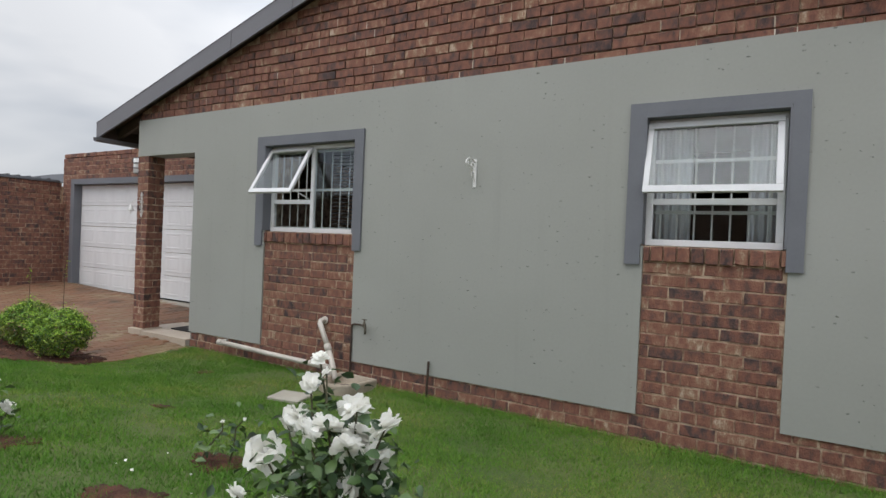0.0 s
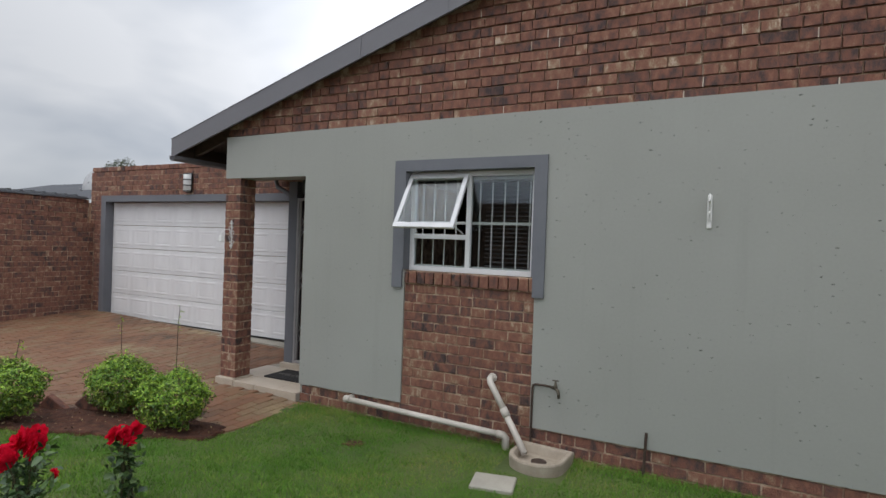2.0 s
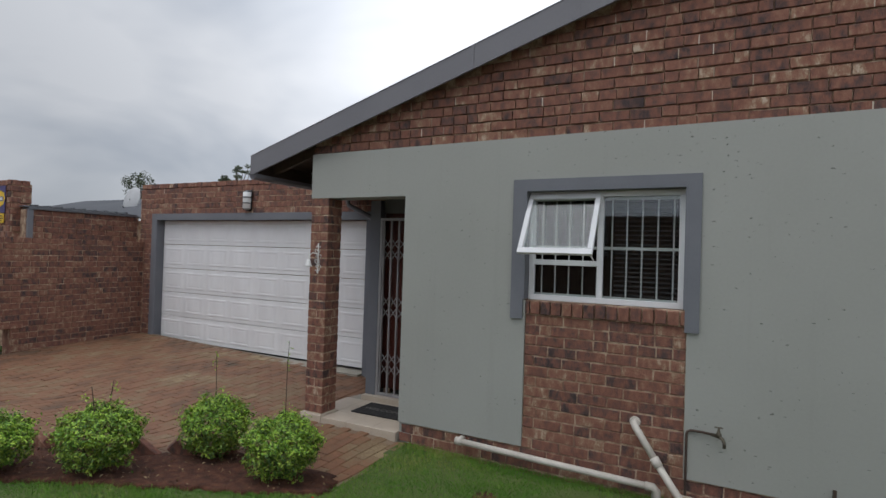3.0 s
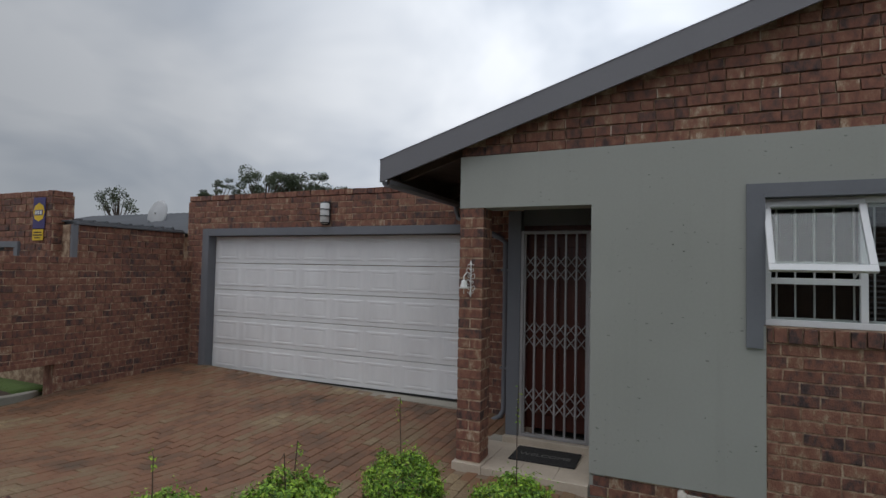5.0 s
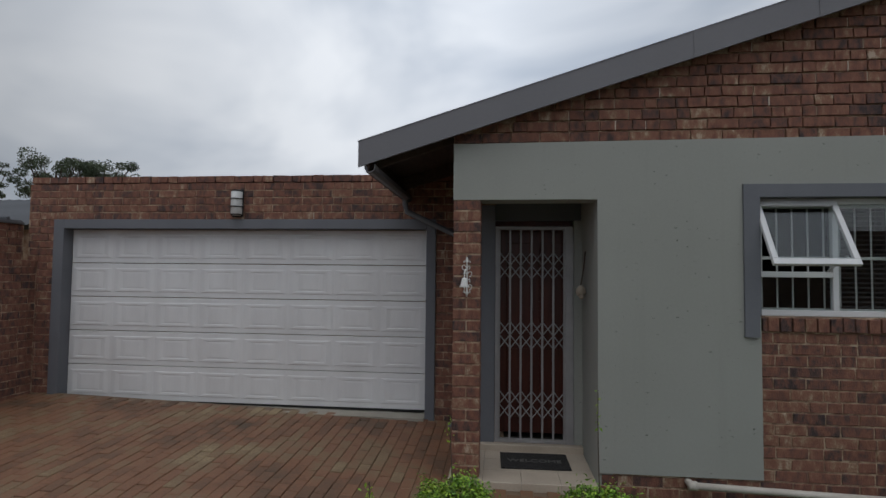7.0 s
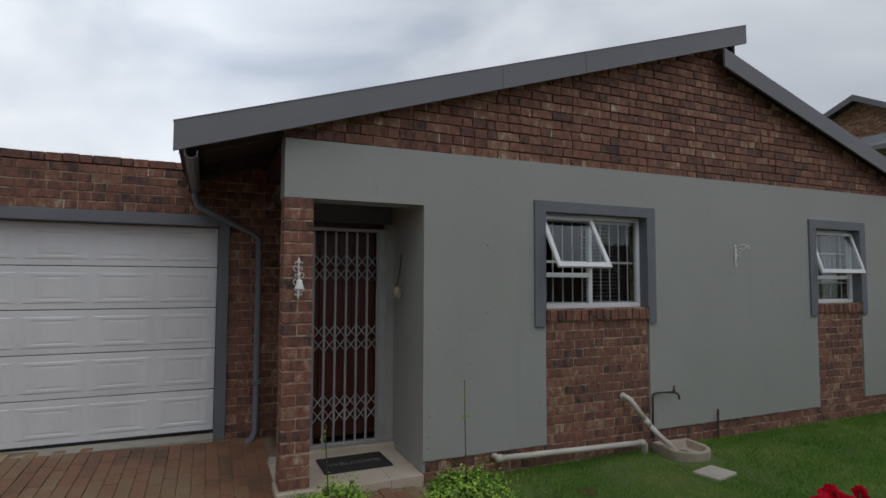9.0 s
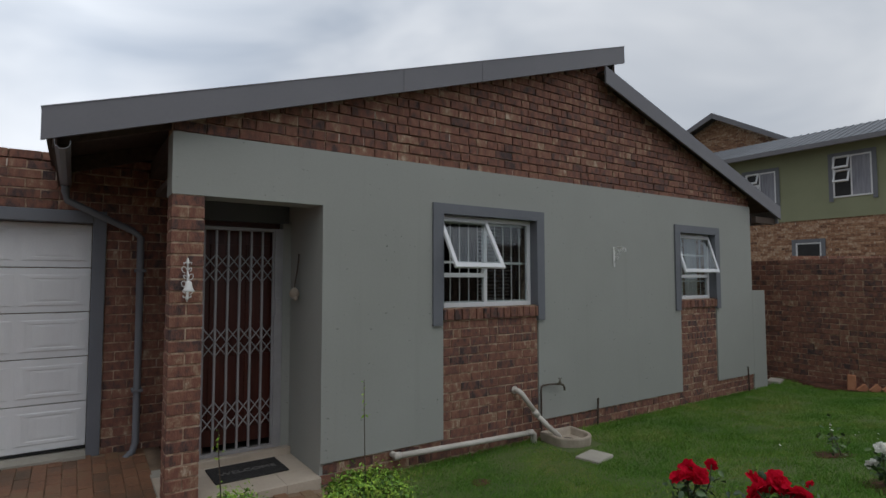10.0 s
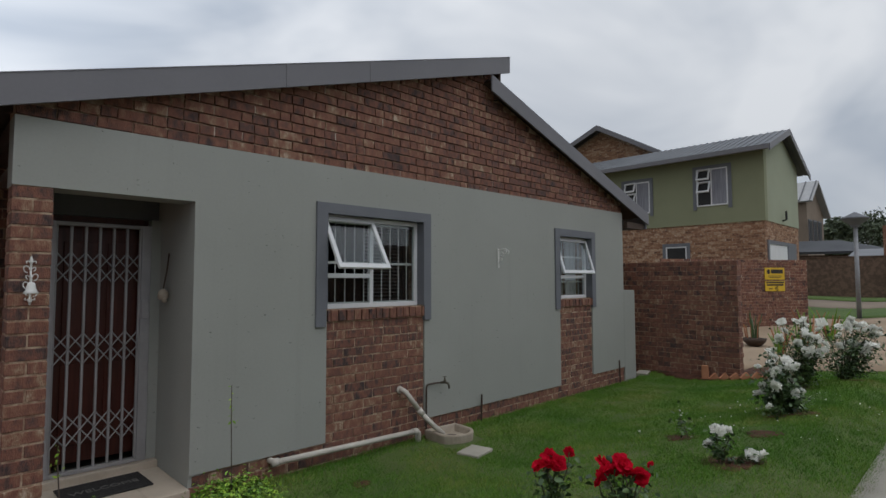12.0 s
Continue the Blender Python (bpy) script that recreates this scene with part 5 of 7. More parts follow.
def rose(x, y, heads, blooms, seed, leaves, spread, label, group):
    """A rose bush: arching stems, leaves along them, and a bloom at each head (offsets from the foot, and a size)."""
    g = np.random.default_rng(seed)
    z0 = gz(x, y)
    o = group_at("rose_bush", (x, y, z0), label, "rose", group)
    cs = []
    for i, (hx, hy, hz, sz) in enumerate(heads):
        foot = Vector((g.normal() * 0.03, g.normal() * 0.03, -0.03))
        tip = Vector((hx, hy, hz))
        pts = [foot, foot.lerp(tip, 0.35) + Vector((0, 0, hz * 0.12)), foot.lerp(tip, 0.75) + Vector((g.normal() * 0.015, g.normal() * 0.015, hz * 0.06)), tip]
        bm = bmesh.new()
        tube(bm, pts, 0.0055, 5, 0.003)
        part("stem", bm, M_stem, o)
        for u in g.uniform(0.2, 0.95, leaves):
            p = foot.lerp(tip, u)
            cs.append(np.array(p) + g.normal(size=3) * np.array([spread, spread, spread * 0.7]) * (0.5 + 0.5 * u))
        f = new("flower", blooms[int(g.integers(len(blooms)))])
        f.parent = o
        f.matrix_basis = Matrix.Translation(tip) @ Euler((g.uniform(-1.1, 1.1), g.uniform(-1.1, 1.1), g.uniform(0, 6.28))).to_matrix().to_4x4() @ Matrix.Diagonal((sz, sz, sz, 1))
    cs = np.array(cs)
    cs = cs[cs[:, 2] > 0.02]
    vs, q = oval_leaves(cs, np.array([0, 0, 1.0]) + g.normal(size=cs.shape) * 0.6, 0.046, seed)
    arrays("foliage", vs, q, M_leaf_rose, o, "dark green rose leaves")
    return o


def cluster(seed, n, rx, ry, z0, z1, size=1.0, outer=0.5):
    g = np.random.default_rng(seed)
    out = []
    while len(out) < n:
        a, u = g.uniform(0, 6.28), math.sqrt(g.uniform(outer * outer, 1))
        z = z0 + (z1 - z0) * g.uniform(0, 1)
        out.append((rx * u * math.cos(a), ry * u * math.sin(a), z, size * g.uniform(0.8, 1.2)))
    return out


NEAR_HEADS = [(-0.17, 0.09, 0.775, 0.7), (-0.155, 0.035, 0.71, 0.75), (-0.13, 0.08, 0.735, 0.45), (0.06, 0.0, 0.67, 1.1), (-0.19, 0.03, 0.59, 1.2), (-0.24, 0.03, 0.56, 0.9), (-0.31, 0.0, 0.46, 1.5), (-0.02, -0.03, 0.61, 1.3), (0.05, 0.03, 0.59, 1.3),
              (0.07, -0.02, 0.46, 1.2), (0.13, 0.03, 0.53, 1.0), (-0.2, 0.05, 0.4, 0.8), (0.01, 0.06, 0.53, 1.0), (-0.46, 0.02, 0.28, 0.9), (-0.03, -0.1, 0.33, 0.8), (-0.12, 0.2, 0.6, 0.8)]
NEAR_HEADS = [(hx, hy, hz - 0.14, sz * 0.95) for hx, hy, hz, sz in NEAR_HEADS]
rose(5.86, -2.85, NEAR_HEADS + cluster(8, 9, 0.2, 0.24, 0.12, 0.32, 1.2, 0.4) + cluster(9, 6, 0.17, 0.12, 0.35, 0.5, 1.0, 0.5), WHITE, 21, 60, 0.065, "white rose bush in full bloom on the lawn", "rose bushes")
rose(8.6, -2.9, cluster(5, 16, 0.5, 0.42, 0.4, 0.82, 1.4, 0.45) + [(0.05 + 0.08 * math.sin(k * 2.4), -0.08 - 0.035 * k, 0.76 - 0.012 * k + 0.05 * math.cos(k * 1.7), 1.2) for k in range(9)]
     + [(0.1 * math.sin(k), -0.1 - 0.03 * k, 0.5 - 0.02 * k, 1.25) for k in range(6)], WHITE, 22, 60, 0.13, "wide white rose bush with blooms at its edges", "rose bushes")
rose(7.75, -2.55, cluster(6, 20, 0.32, 0.29, 0.42, 0.92, 1.3, 0.5) + [(0.1 * math.cos(k), -0.06 - 0.022 * k, 0.72 - 0.01 * k, 1.15) for k in range(8)], WHITE, 27, 55, 0.09, "tall white rose bush with clustered blooms", "rose bushes")
rose(3.76, -2.95, [(0.0, 0.0, 0.24, 0.95), (0.04, -0.03, 0.23, 0.95), (-0.01, 0.035, 0.25, 0.9), (0.04, 0.1, 0.12, 0.95), (0.08, -0.17, 0.09, 1.0), (0.15, -0.2, 0.06, 1.0), (0.12, -0.24, 0.09, 0.9)], WHITE, 23, 26, 0.04, "small white rose bush with few blooms", "rose bushes")
rose(2.23, -2.54, [(-0.03, 0.0, 0.35, 0.9), (0.03, 0.03, 0.36, 0.9), (-0.07, 0.03, 0.34, 0.8), (0.1, -0.06, 0.4, 0.55), (0.0, -0.05, 0.36, 0.8), (0.05, -0.02, 0.33, 0.8)], RED, 24, 30, 0.045, "small red rose bush with bright blooms", "rose bushes")
rose(2.2, -2.99, [(-0.08, 0.05, 0.33, 0.9), (0.0, 0.0, 0.37, 1.0), (0.07, 0.02, 0.34, 0.9), (0.02, -0.07, 0.33, 0.9), (-0.04, 0.08, 0.36, 0.85), (0.06, -0.08, 0.31, 0.85), (0.02, 0.05, 0.34, 0.9), (-0.1, 0.07, 0.29, 0.6), (0.3, -0.02, 0.3, 0.4)], RED, 25, 30, 0.05, "red rose bush with a cluster of blooms", "rose bushes")
rose(4.66, -2.3, [(0.0, 0.0, 0.2, 0.25), (0.1, 0.05, 0.22, 0.2)], WHITE, 26, 30, 0.06, "sparse young rose bush without open blooms", "rose bushes")

# bare soil round the roses, and tufts of grass over the rest
SPOTS = [(5.9, -2.85, 0.24), (3.85, -2.98, 0.2), (2.23, -2.54, 0.1), (2.2, -2.99, 0.13), (4.66, -2.3, 0.14), (4.86, -2.92, 0.14), (8.6, -2.9, 0.26), (7.75, -2.55, 0.2), (2.29, -0.62, 0.08), (3.35, -1.75, 0.06)]
for sx, sy, sr in SPOTS:
    ring = [(sx + sr * (1 + 0.2 * math.sin(3 * a + sx)) * math.cos(a), sy + sr * (1 + 0.2 * math.sin(3 * a + sx)) * math.sin(a)) for a in np.linspace(0, 2 * math.pi, 18, endpoint=False)]
    carpet("soil_patch", ring, 0.001, 0.04, M_soil, "patch of bare dark soil in the lawn", "soil", "structure", 0.03, 0.015)


def grass():
    g = np.random.default_rng(3)
    n = 820000
    x, y = g.uniform(-2.4, 11.3, n), g.uniform(-3.74, 0.3, n)
    ok = np.zeros(n, bool)
    poly = LAWN
    for (xa, ya), (xb, yb) in zip(poly, poly[1:] + poly[:1]):
        if ya == yb:
            continue
        cross = ((ya > y) != (yb > y)) & (x < (xb - xa) * (y - ya) / (yb - ya) + xa)
        ok ^= cross
    for sx, sy, sr in SPOTS:
        d = np.hypot(x - sx, y - sy) / sr
        ok &= (d > 1.05) | (g.random(n) < 0.16 + 0.8 * np.clip(d, 0, 1) ** 2)
    for sx, sy, sr in ((3.0, -1.9, 0.5), (4.1, -2.15, 0.55), (2.9, -2.7, 0.4), (5.3, -2.1, 0.5), (4.0, -1.2, 0.35), (6.6, -1.9, 0.6), (7.3, -1.2, 0.5)):
        d = np.hypot(x - sx, (y - sy) * 1.5) / sr + 0.25 * np.sin(x * 9 + sy) * np.sin(y * 11 + sx)
        ok &= (d > 1) | (g.random(n) < 0.5 + 0.5 * np.clip(d, 0, 1))
    ok &= ~((np.abs(x - 3.56) < 0.14) & (np.abs(y + 0.745) < 0.12)) & ~((np.abs(x - 3.72) < 0.25) & (y > -0.53) & (y < -0.04))
    x, y = x[ok], y[ok]
    n = len(x)
    thick = 0.5 + 0.5 * np.sin(x * 1.9 + 1.1 * np.sin(y * 2.3)) * np.sin(y * 2.1 + 0.7 * x)
    z = -0.15 + 0.1 * np.clip(-y - 0.9, 0, 2.3) + 0.03 * np.clip(-x, 0, 5) * (1 - 0.6 * np.clip(-y / 3, 0, 1)) + 0.038 * np.clip(x - 9, 0, 31) - 0.008
    z += 0.087 * np.clip((x - 0.6) / 1.2, 0, 1) * np.clip((9.6 - x) / 1.2, 0, 1) * np.clip(-y - 1.25, 0, 1.72) * np.clip((y + 3.75) / 0.55, 0, 1)
    hgt = g.uniform(0.013, 0.033, n) * (0.75 + 0.4 * thick) + np.where(y > -0.2, g.uniform(0, 0.025, n), 0)
    a = g.uniform(0, 2 * np.pi, n)
    w = g.uniform(0.0012, 0.0026, n)
    lean = hgt * g.uniform(0.2, 1.1, n)
    la = a + g.normal(size=n) * 0.7 + np.pi / 2
    vs = np.stack([np.stack([x - w * np.cos(a), y - w * np.sin(a), z], 1), np.stack([x + w * np.cos(a), y + w * np.sin(a), z], 1),
                   np.stack([x + lean * np.cos(la), y + lean * np.sin(la), z + hgt], 1)], 1).reshape(-1, 3)
    ob = arrays("grass", vs, np.arange(3 * n).reshape(-1, 3), M_grass)
    tagged(ob, "short mown green grass with dry blades between", "grass", "", "stuff")


grass()

def petals():
    g = np.random.default_rng(12)
    n = 90
    x, y = g.normal(6.2, 0.9, n), np.clip(g.normal(-2.75, 0.45, n), -3.6, -1.4)
    c = np.stack([x, y, np.array([gz(a, b) for a, b in zip(x, y)]) + 0.02], 1)
    vs, q = leaf_cloud(c, np.array([0, 0, 1.0]) + g.normal(size=c.shape) * 0.3, 0.02, 13, 0.2, 0.8)
    tagged(arrays("fallen_petals", vs, q, M_white_petal), "white rose petals fallen on the grass", "petals", "", "stuff")


petals()

def litter():
    g = np.random.default_rng(14)
    n = 1500
    x, y = g.uniform(-2.6, 1.3, n), g.uniform(-3.3, -0.95, n)
    ok = np.array([inside(BED, a, b) for a, b in zip(x, y)])
    x, y = x[ok], y[ok]
    c = np.stack([x, y, np.array([gz(a, b) for a, b in zip(x, y)]) + 0.022 + 0.02 * g.random(len(x))], 1)
    vs, q = leaf_cloud(c, np.array([0, 0, 1.0]) + g.normal(size=c.shape) * 0.5, 0.026, 15, 0.3, 0.5)
    tagged(arrays("leaf_litter", vs, q, M_litter), "dry brown leaf litter and clods on the soil", "litter", "", "stuff")


litter()

# slanted brick edging between bed and paving
EDGE = [(0.45, -0.97), (0.2, -1.04), (-0.2, -1.49), (-1.5, -2.24), (-2.6, -2.84)]
edging = group_at("bed_edging", (0, 0, 0), "row of slanted bricks edging the soil bed", "edging", "", "structure")
edge_piece = None
for (xa, ya), (xb, yb) in zip(EDGE, EDGE[1:]):
    run = math.hypot(xb - xa, yb - ya)
    for k in range(int(run / 0.17)):
        u = (k + 0.5) * 0.17 / run
        ex, ey = xa + (xb - xa) * u, ya + (yb - ya) * u
        if edge_piece is None:
            edge_piece = part("brick", boxes((-0.11, 0.11, -0.036, 0.036, -0.05, 0.05), bev=0.006), M_brick, edging)
            eo = edge_piece
        else:
            eo = new("brick", edge_piece.data)
            eo.parent = edging
        eo.matrix_basis = pose(ex, ey, gz(ex, ey) + 0.03, 0, 0, math.degrees(math.atan2(yb - ya, xb - xa))) @ pose(0, 0, 0, 0, -38 + 8 * math.sin(k * 2.3), 0)


# ---------------------------------------------------------------- boundary on the garage side
wall_boundary_w = tagged(part("wall_boundary_west", boxes((-5.32, -5.12, -0.33, GY + 0.02, -0.3, 1.66), (-5.32, -5.12, -3.9, -0.33, 0.42, 1.66), (-5.32, -5.12, -3.9, -2.2, -0.3, 0.418)), M_mortar, None),
                         "face-brick boundary wall with a drain opening at its foot", "wall", "", "structure")
wall_upper_w = tagged(part("wall_upper_west", boxes((-5.5, -5.315, -0.12, GY + 0.02, 1.6, 2.08)), M_mortar, None), "upper brick wall under a metal roof edge", "wall", "", "structure")
tagged(part("trim_lintel", boxes((-5.33, -5.1, -2.2, -0.2, 0.365, 0.425), (-5.322, -5.112, -0.347, -0.331, -0.3, 0.364), bev=0.004), M_brick, None), "dark brick lintel over the drain opening", "lintel", "", "structure")
neigh_w = group_at("neighbour_house", (0, 0, 0), "neighbouring brick house with a low grey sheet roof", "house")
tall_core = part("wall", boxes((-9.5, -5.47, -0.24, 0.02, -0.2, 2.46)), M_mortar, neigh_w)
part("wall", boxes((-12.0, -5.52, 1.9, 2.1, -0.2, 2.05), (-12.0, -11.8, 2.1, 7.0, -0.2, 2.05)), M_buff_far, neigh_w)
wfr = part("window", boxes((-7.3, -6.12, -0.285, -0.235, 1.78, 1.86), (-6.2, -6.12, -0.285, -0.235, 0.9, 1.78), bev=0.003), M_trim, neigh_w, "grey painted window band")
part("glass_pane", boxes((-7.2, -6.2, -0.25, -0.245, 0.9, 1.78)), M_black, wfr)
roof_w = part("roof", prism([(0, 0), (1, 0), (1, 0.02), (0, 0.02)], 0, 1), M_dark_roof, neigh_w)
roof_w.data.clear_geometry()
rv, rf = [], []
ribs = np.arange(-12.0, -5.3, 0.1)
for i, x in enumerate(ribs):
    dz = 0.012 if i % 2 else -0.006
    rv += [(x, 1.7, 2.1 + dz), (x, 4.4, 2.78 + dz), (x, 7.4, 2.1 + dz)]
for i in range(len(ribs) - 1):
    for j in range(2):
        rf.append((i * 3 + j, i * 3 + 3 + j, i * 3 + 4 + j, i * 3 + 1 + j))
roof_w.data.from_pydata(rv, [], rf)
roof_w.data.update()
part("flashing", boxes((-5.56, -5.27, -0.1, GY - 0.02, 2.085, 2.115), (-5.6, -5.3, -0.14, GY - 0.02, 2.116, 2.135), bev=0.003), M_roof, neigh_w, "grey metal roof edge")
part("post", boxes((-5.33, -5.27, -0.11, -0.04, 1.66, 2.08)), M_trim, neigh_w)
for k in range(9):
    part("rib_end", boxes((-5.6, -5.3, 0.0 + k * 0.17, 0.035 + k * 0.17, 2.136, 2.16)), M_roof, neigh_w)


def security_sign():
    o = group_at("alarm_sign", (-5.71, -0.262, 2.17), "yellow octagon sign on violet board above a small yellow plate", "sign")
    part("board", boxes((-0.125, 0.125, -0.006, 0.0, -0.15, 0.25), bev=0.002), M_blue, o)
    bm = bmesh.new()
    lathe(bm, [(0.12, 0.0), (0.12, -0.003)], 8, (0, -0.0065, 0.06), "y")
    part("octagon", bm, M_yellow, o)
    part("emblem", boxes((-0.085, 0.085, -0.0125, -0.0096, 0.02, 0.09), bev=0.001), M_blue, o)
    for k in range(3):
        part("emblem_mark", boxes((-0.07 + k * 0.05, -0.035 + k * 0.05, -0.0145, -0.0126, 0.032, 0.078)), M_white_iron, o)
    pl = part("lower_plate", boxes((-0.125, 0.1, -0.006, 0.0, -0.3, -0.16), bev=0.002), M_yellow, o)
    for k, w in enumerate((0.16, 0.19, 0.12)):
        part("text_bar", boxes((-w / 2 - 0.012, w / 2 - 0.012, -0.0085, -0.0061, -0.205 - k * 0.035, -0.19 - k * 0.035)), M_sign_ink, pl)


security_sign()


def satellite_dish():
    o = group_at("satellite_dish", (-7.95, 3.15, 2.4), "round grey satellite dish on a roof mast", "satellite dish")
    bm = bmesh.new()
    rings = []
    for u in np.linspace(0.05, 1, 7):
        rings.append([bm.verts.new((0.22 * u * math.cos(a), -0.06 * (1 - u * u), 0.31 * u * math.sin(a))) for a in np.linspace(0, 2 * math.pi, 24, endpoint=False)])
    for a, b in zip(rings, rings[1:]):
        for k in range(24):
            bm.faces.new((a[k], a[(k + 1) % 24], b[(k + 1) % 24], b[k]))
    bm.faces.new(rings[0])
    d = part("reflector", bm, M_dish, o, "", True)
    d.matrix_basis = pose(0, 0, 0.2, -15, 0, 12)
    d.modifiers.new("thick", "SOLIDIFY").thickness = 0.008
    bm = bmesh.new()
    tube(bm, [(0, 0.1, -0.4), (0, 0.1, 0.2)], 0.025, 8)
    part("mast", bm, M_pole, o)
    bm = bmesh.new()
    tube(bm, [(0, 0.0, -0.15), (0.2, -0.35, 0.05)], 0.012, 6)
    part("feed_arm", bm, M_pole, o)


satellite_dish()
cover = group_at("manhole_cover", (-5.72, -0.62, gz(-5.72, -0.62) - 0.03), "round concrete manhole ring with a rusty lid", "manhole")
bm = bmesh.new()
lathe(bm, [(0.42, -0.05), (0.42, 0.05), (0.4, 0.06), (0.33, 0.06), (0.32, 0.045)], 28)
part("ring", bm, M_concrete, cover)
bm = bmesh.new()
lathe(bm, [(0.31, 0.03), (0.31, 0.055), (0.3, 0.06), (0.02, 0.062)], 28)
part("lid", bm, M_rust, cover, "rusty iron lid")
carpet("grass_strip", [(-7.6, -1.6), (-5.4, -1.6), (-5.4, -0.26), (-7.6, -0.26)], 0.03, 0.2, M_far_grass, "strip of green grass behind the boundary wall", "grass")


# ---------------------------------------------------------------- the street side
def ribbon(name, x0, x1, y0, y1, lift, material, label, category):
    carpet(name, [(x0, y0), (x1, y0), (x1, y1), (x0, y1)], lift, 1.0, material, label, category)


ribbon("driveway", 10.2, 20.3, -9.0, 2.8, 0.01, M_far_pave, "tan paved drive before the neighbouring house", "driveway")
ribbon("verge", 20.3, 24.3, -12.0, 14.0, 0.02, M_far_grass, "green grass verge beside the road", "verge")
ribbon("road", 24.3, 28.3, -14.0, 20.0, 0.0, M_road, "pale paved estate road", "road")
ribbon("verge_far", 28.3, 31.3, -14.0, 24.0, 0.03, M_far_grass, "grass verge before the far boundary wall", "verge")
wall_boundary_e = tagged(part("wall_boundary_east", boxes((9.32, 9.53, -1.37, 0.9, -0.4, 1.85)), M_mortar, None), "red-brown brick boundary wall beside the lawn", "wall", "", "structure")
SIGN_AT = pose(16.4, 0.75, 0.0, 0, 0, -28.6)
wall_sign_e = tagged(part("wall_boundary_sign", boxes((-2.6, 2.5, 0.012, 0.22, -0.4, 2.1)), M_mortar, None), "red-brown brick garden wall with a yellow notice", "wall", "", "structure")
wall_sign_e.matrix_basis = SIGN_AT


def yellow_sign():
    o = group_at("yellow_notice", SIGN_AT @ pose(1.27, -0.012, 1.5, 0, 0, 0) @ Matrix.Diagonal((1, 1, 1.28, 1)), "yellow notice board with black lines and the number 40", "sign")
    part("upper_board", boxes((-0.36, 0.36, -0.012, 0.0, 0.02, 0.29), bev=0.003), M_yellow, o)
    part("lower_board", boxes((-0.36, 0.36, -0.012, 0.0, -0.24, -0.015), bev=0.003), M_yellow, o)
    part("heading", boxes((-0.14, 0.3, -0.016, -0.0122, 0.16, 0.25), bev=0.001), M_sign_ink, o)
    bm = bmesh.new()
    lathe(bm, [(0.055, 0.0), (0.055, -0.004)], 12, (-0.23, -0.0122, 0.2), "y")
    part("emblem", bm, M_sign_ink, o)
    for z, w, hh in ((0.1, 0.5, 0.012), (0.065, 0.42, 0.012), (-0.045, 0.64, 0.035), (-0.1, 0.6, 0.035)):
        part("text_bar", boxes((-w / 2, w / 2, -0.016, -0.0122, z - hh / 2, z + hh / 2)), M_sign_ink, o)
    words("number", "40", 0.16, pose(0.05, -0.014, -0.185, 90, 0, 0) @ Matrix.Diagonal((0.75, 1, 1, 1)), M_sign_ink, o)
    part("arrow", boxes((-0.22, -0.1, -0.016, -0.0122, -0.195, -0.175)), M_sign_ink, o)


yellow_sign()


def far_window(house, x, y0, y1, z0, z1, side_curtain, frame_mat=M_trim):
    """A window in a wall that looks along -x: grey band, white frame, two open lights and a curtained pane."""
    w = part("window", boxes((x - 0.03, x + 0.04, y0 - 0.1, y0, z0 - 0.1, z1 + 0.1), (x - 0.03, x + 0.04, y1, y1 + 0.1, z0 - 0.1, z1 + 0.1), (x - 0.029, x + 0.04, y0, y1, z1, z1 + 0.1)), frame_mat, house, "grey banded window")
    ym = y0 + (y1 - y0) * 0.52
    f = 0.04
    part("frame", boxes((x - 0.02, x + 0.02, y0, y0 + f, z0, z1), (x - 0.02, x + 0.02, y1 - f, y1, z0, z1), (x - 0.019, x + 0.019, y0 + f, y1 - f, z0, z0 + f), (x - 0.019, x + 0.019, y0 + f, y1 - f, z1 - f, z1), *([(x - 0.018, x + 0.018, ym - 0.02, ym + 0.02, z0 + f, z1 - f)] if side_curtain else [])), M_alu, w)
    part("pane", boxes((x - 0.008, x - 0.003, y0 + f, y1 - f, z0 + f, z1 - f)), M_black, w)
    if side_curtain:
        part("curtain", boxes((x - 0.014, x - 0.0085, y0 + f, ym - 0.02, z0 + f, z1 - f)), M_net, w, "grey curtain behind glass")
        hs = (z1 - z0) / 3
        for k in (1, 2):
            zt = z0 + hs * (k + 1)
            lt = part("light", boxes((-0.02, 0.02, ym + 0.02, y1 - f, -hs, -hs + 0.05), (-0.02, 0.02, ym + 0.02, y1 - f, -0.05, 0), (-0.019, 0.019, ym + 0.02, ym + 0.06, -hs + 0.05, -0.05), (-0.019, 0.019, y1 - f - 0.04, y1 - f, -hs + 0.05, -0.05)), M_alu, w)
            lt.matrix_basis = pose(x - 0.02, 0, zt, 0, 24, 0)
    return w


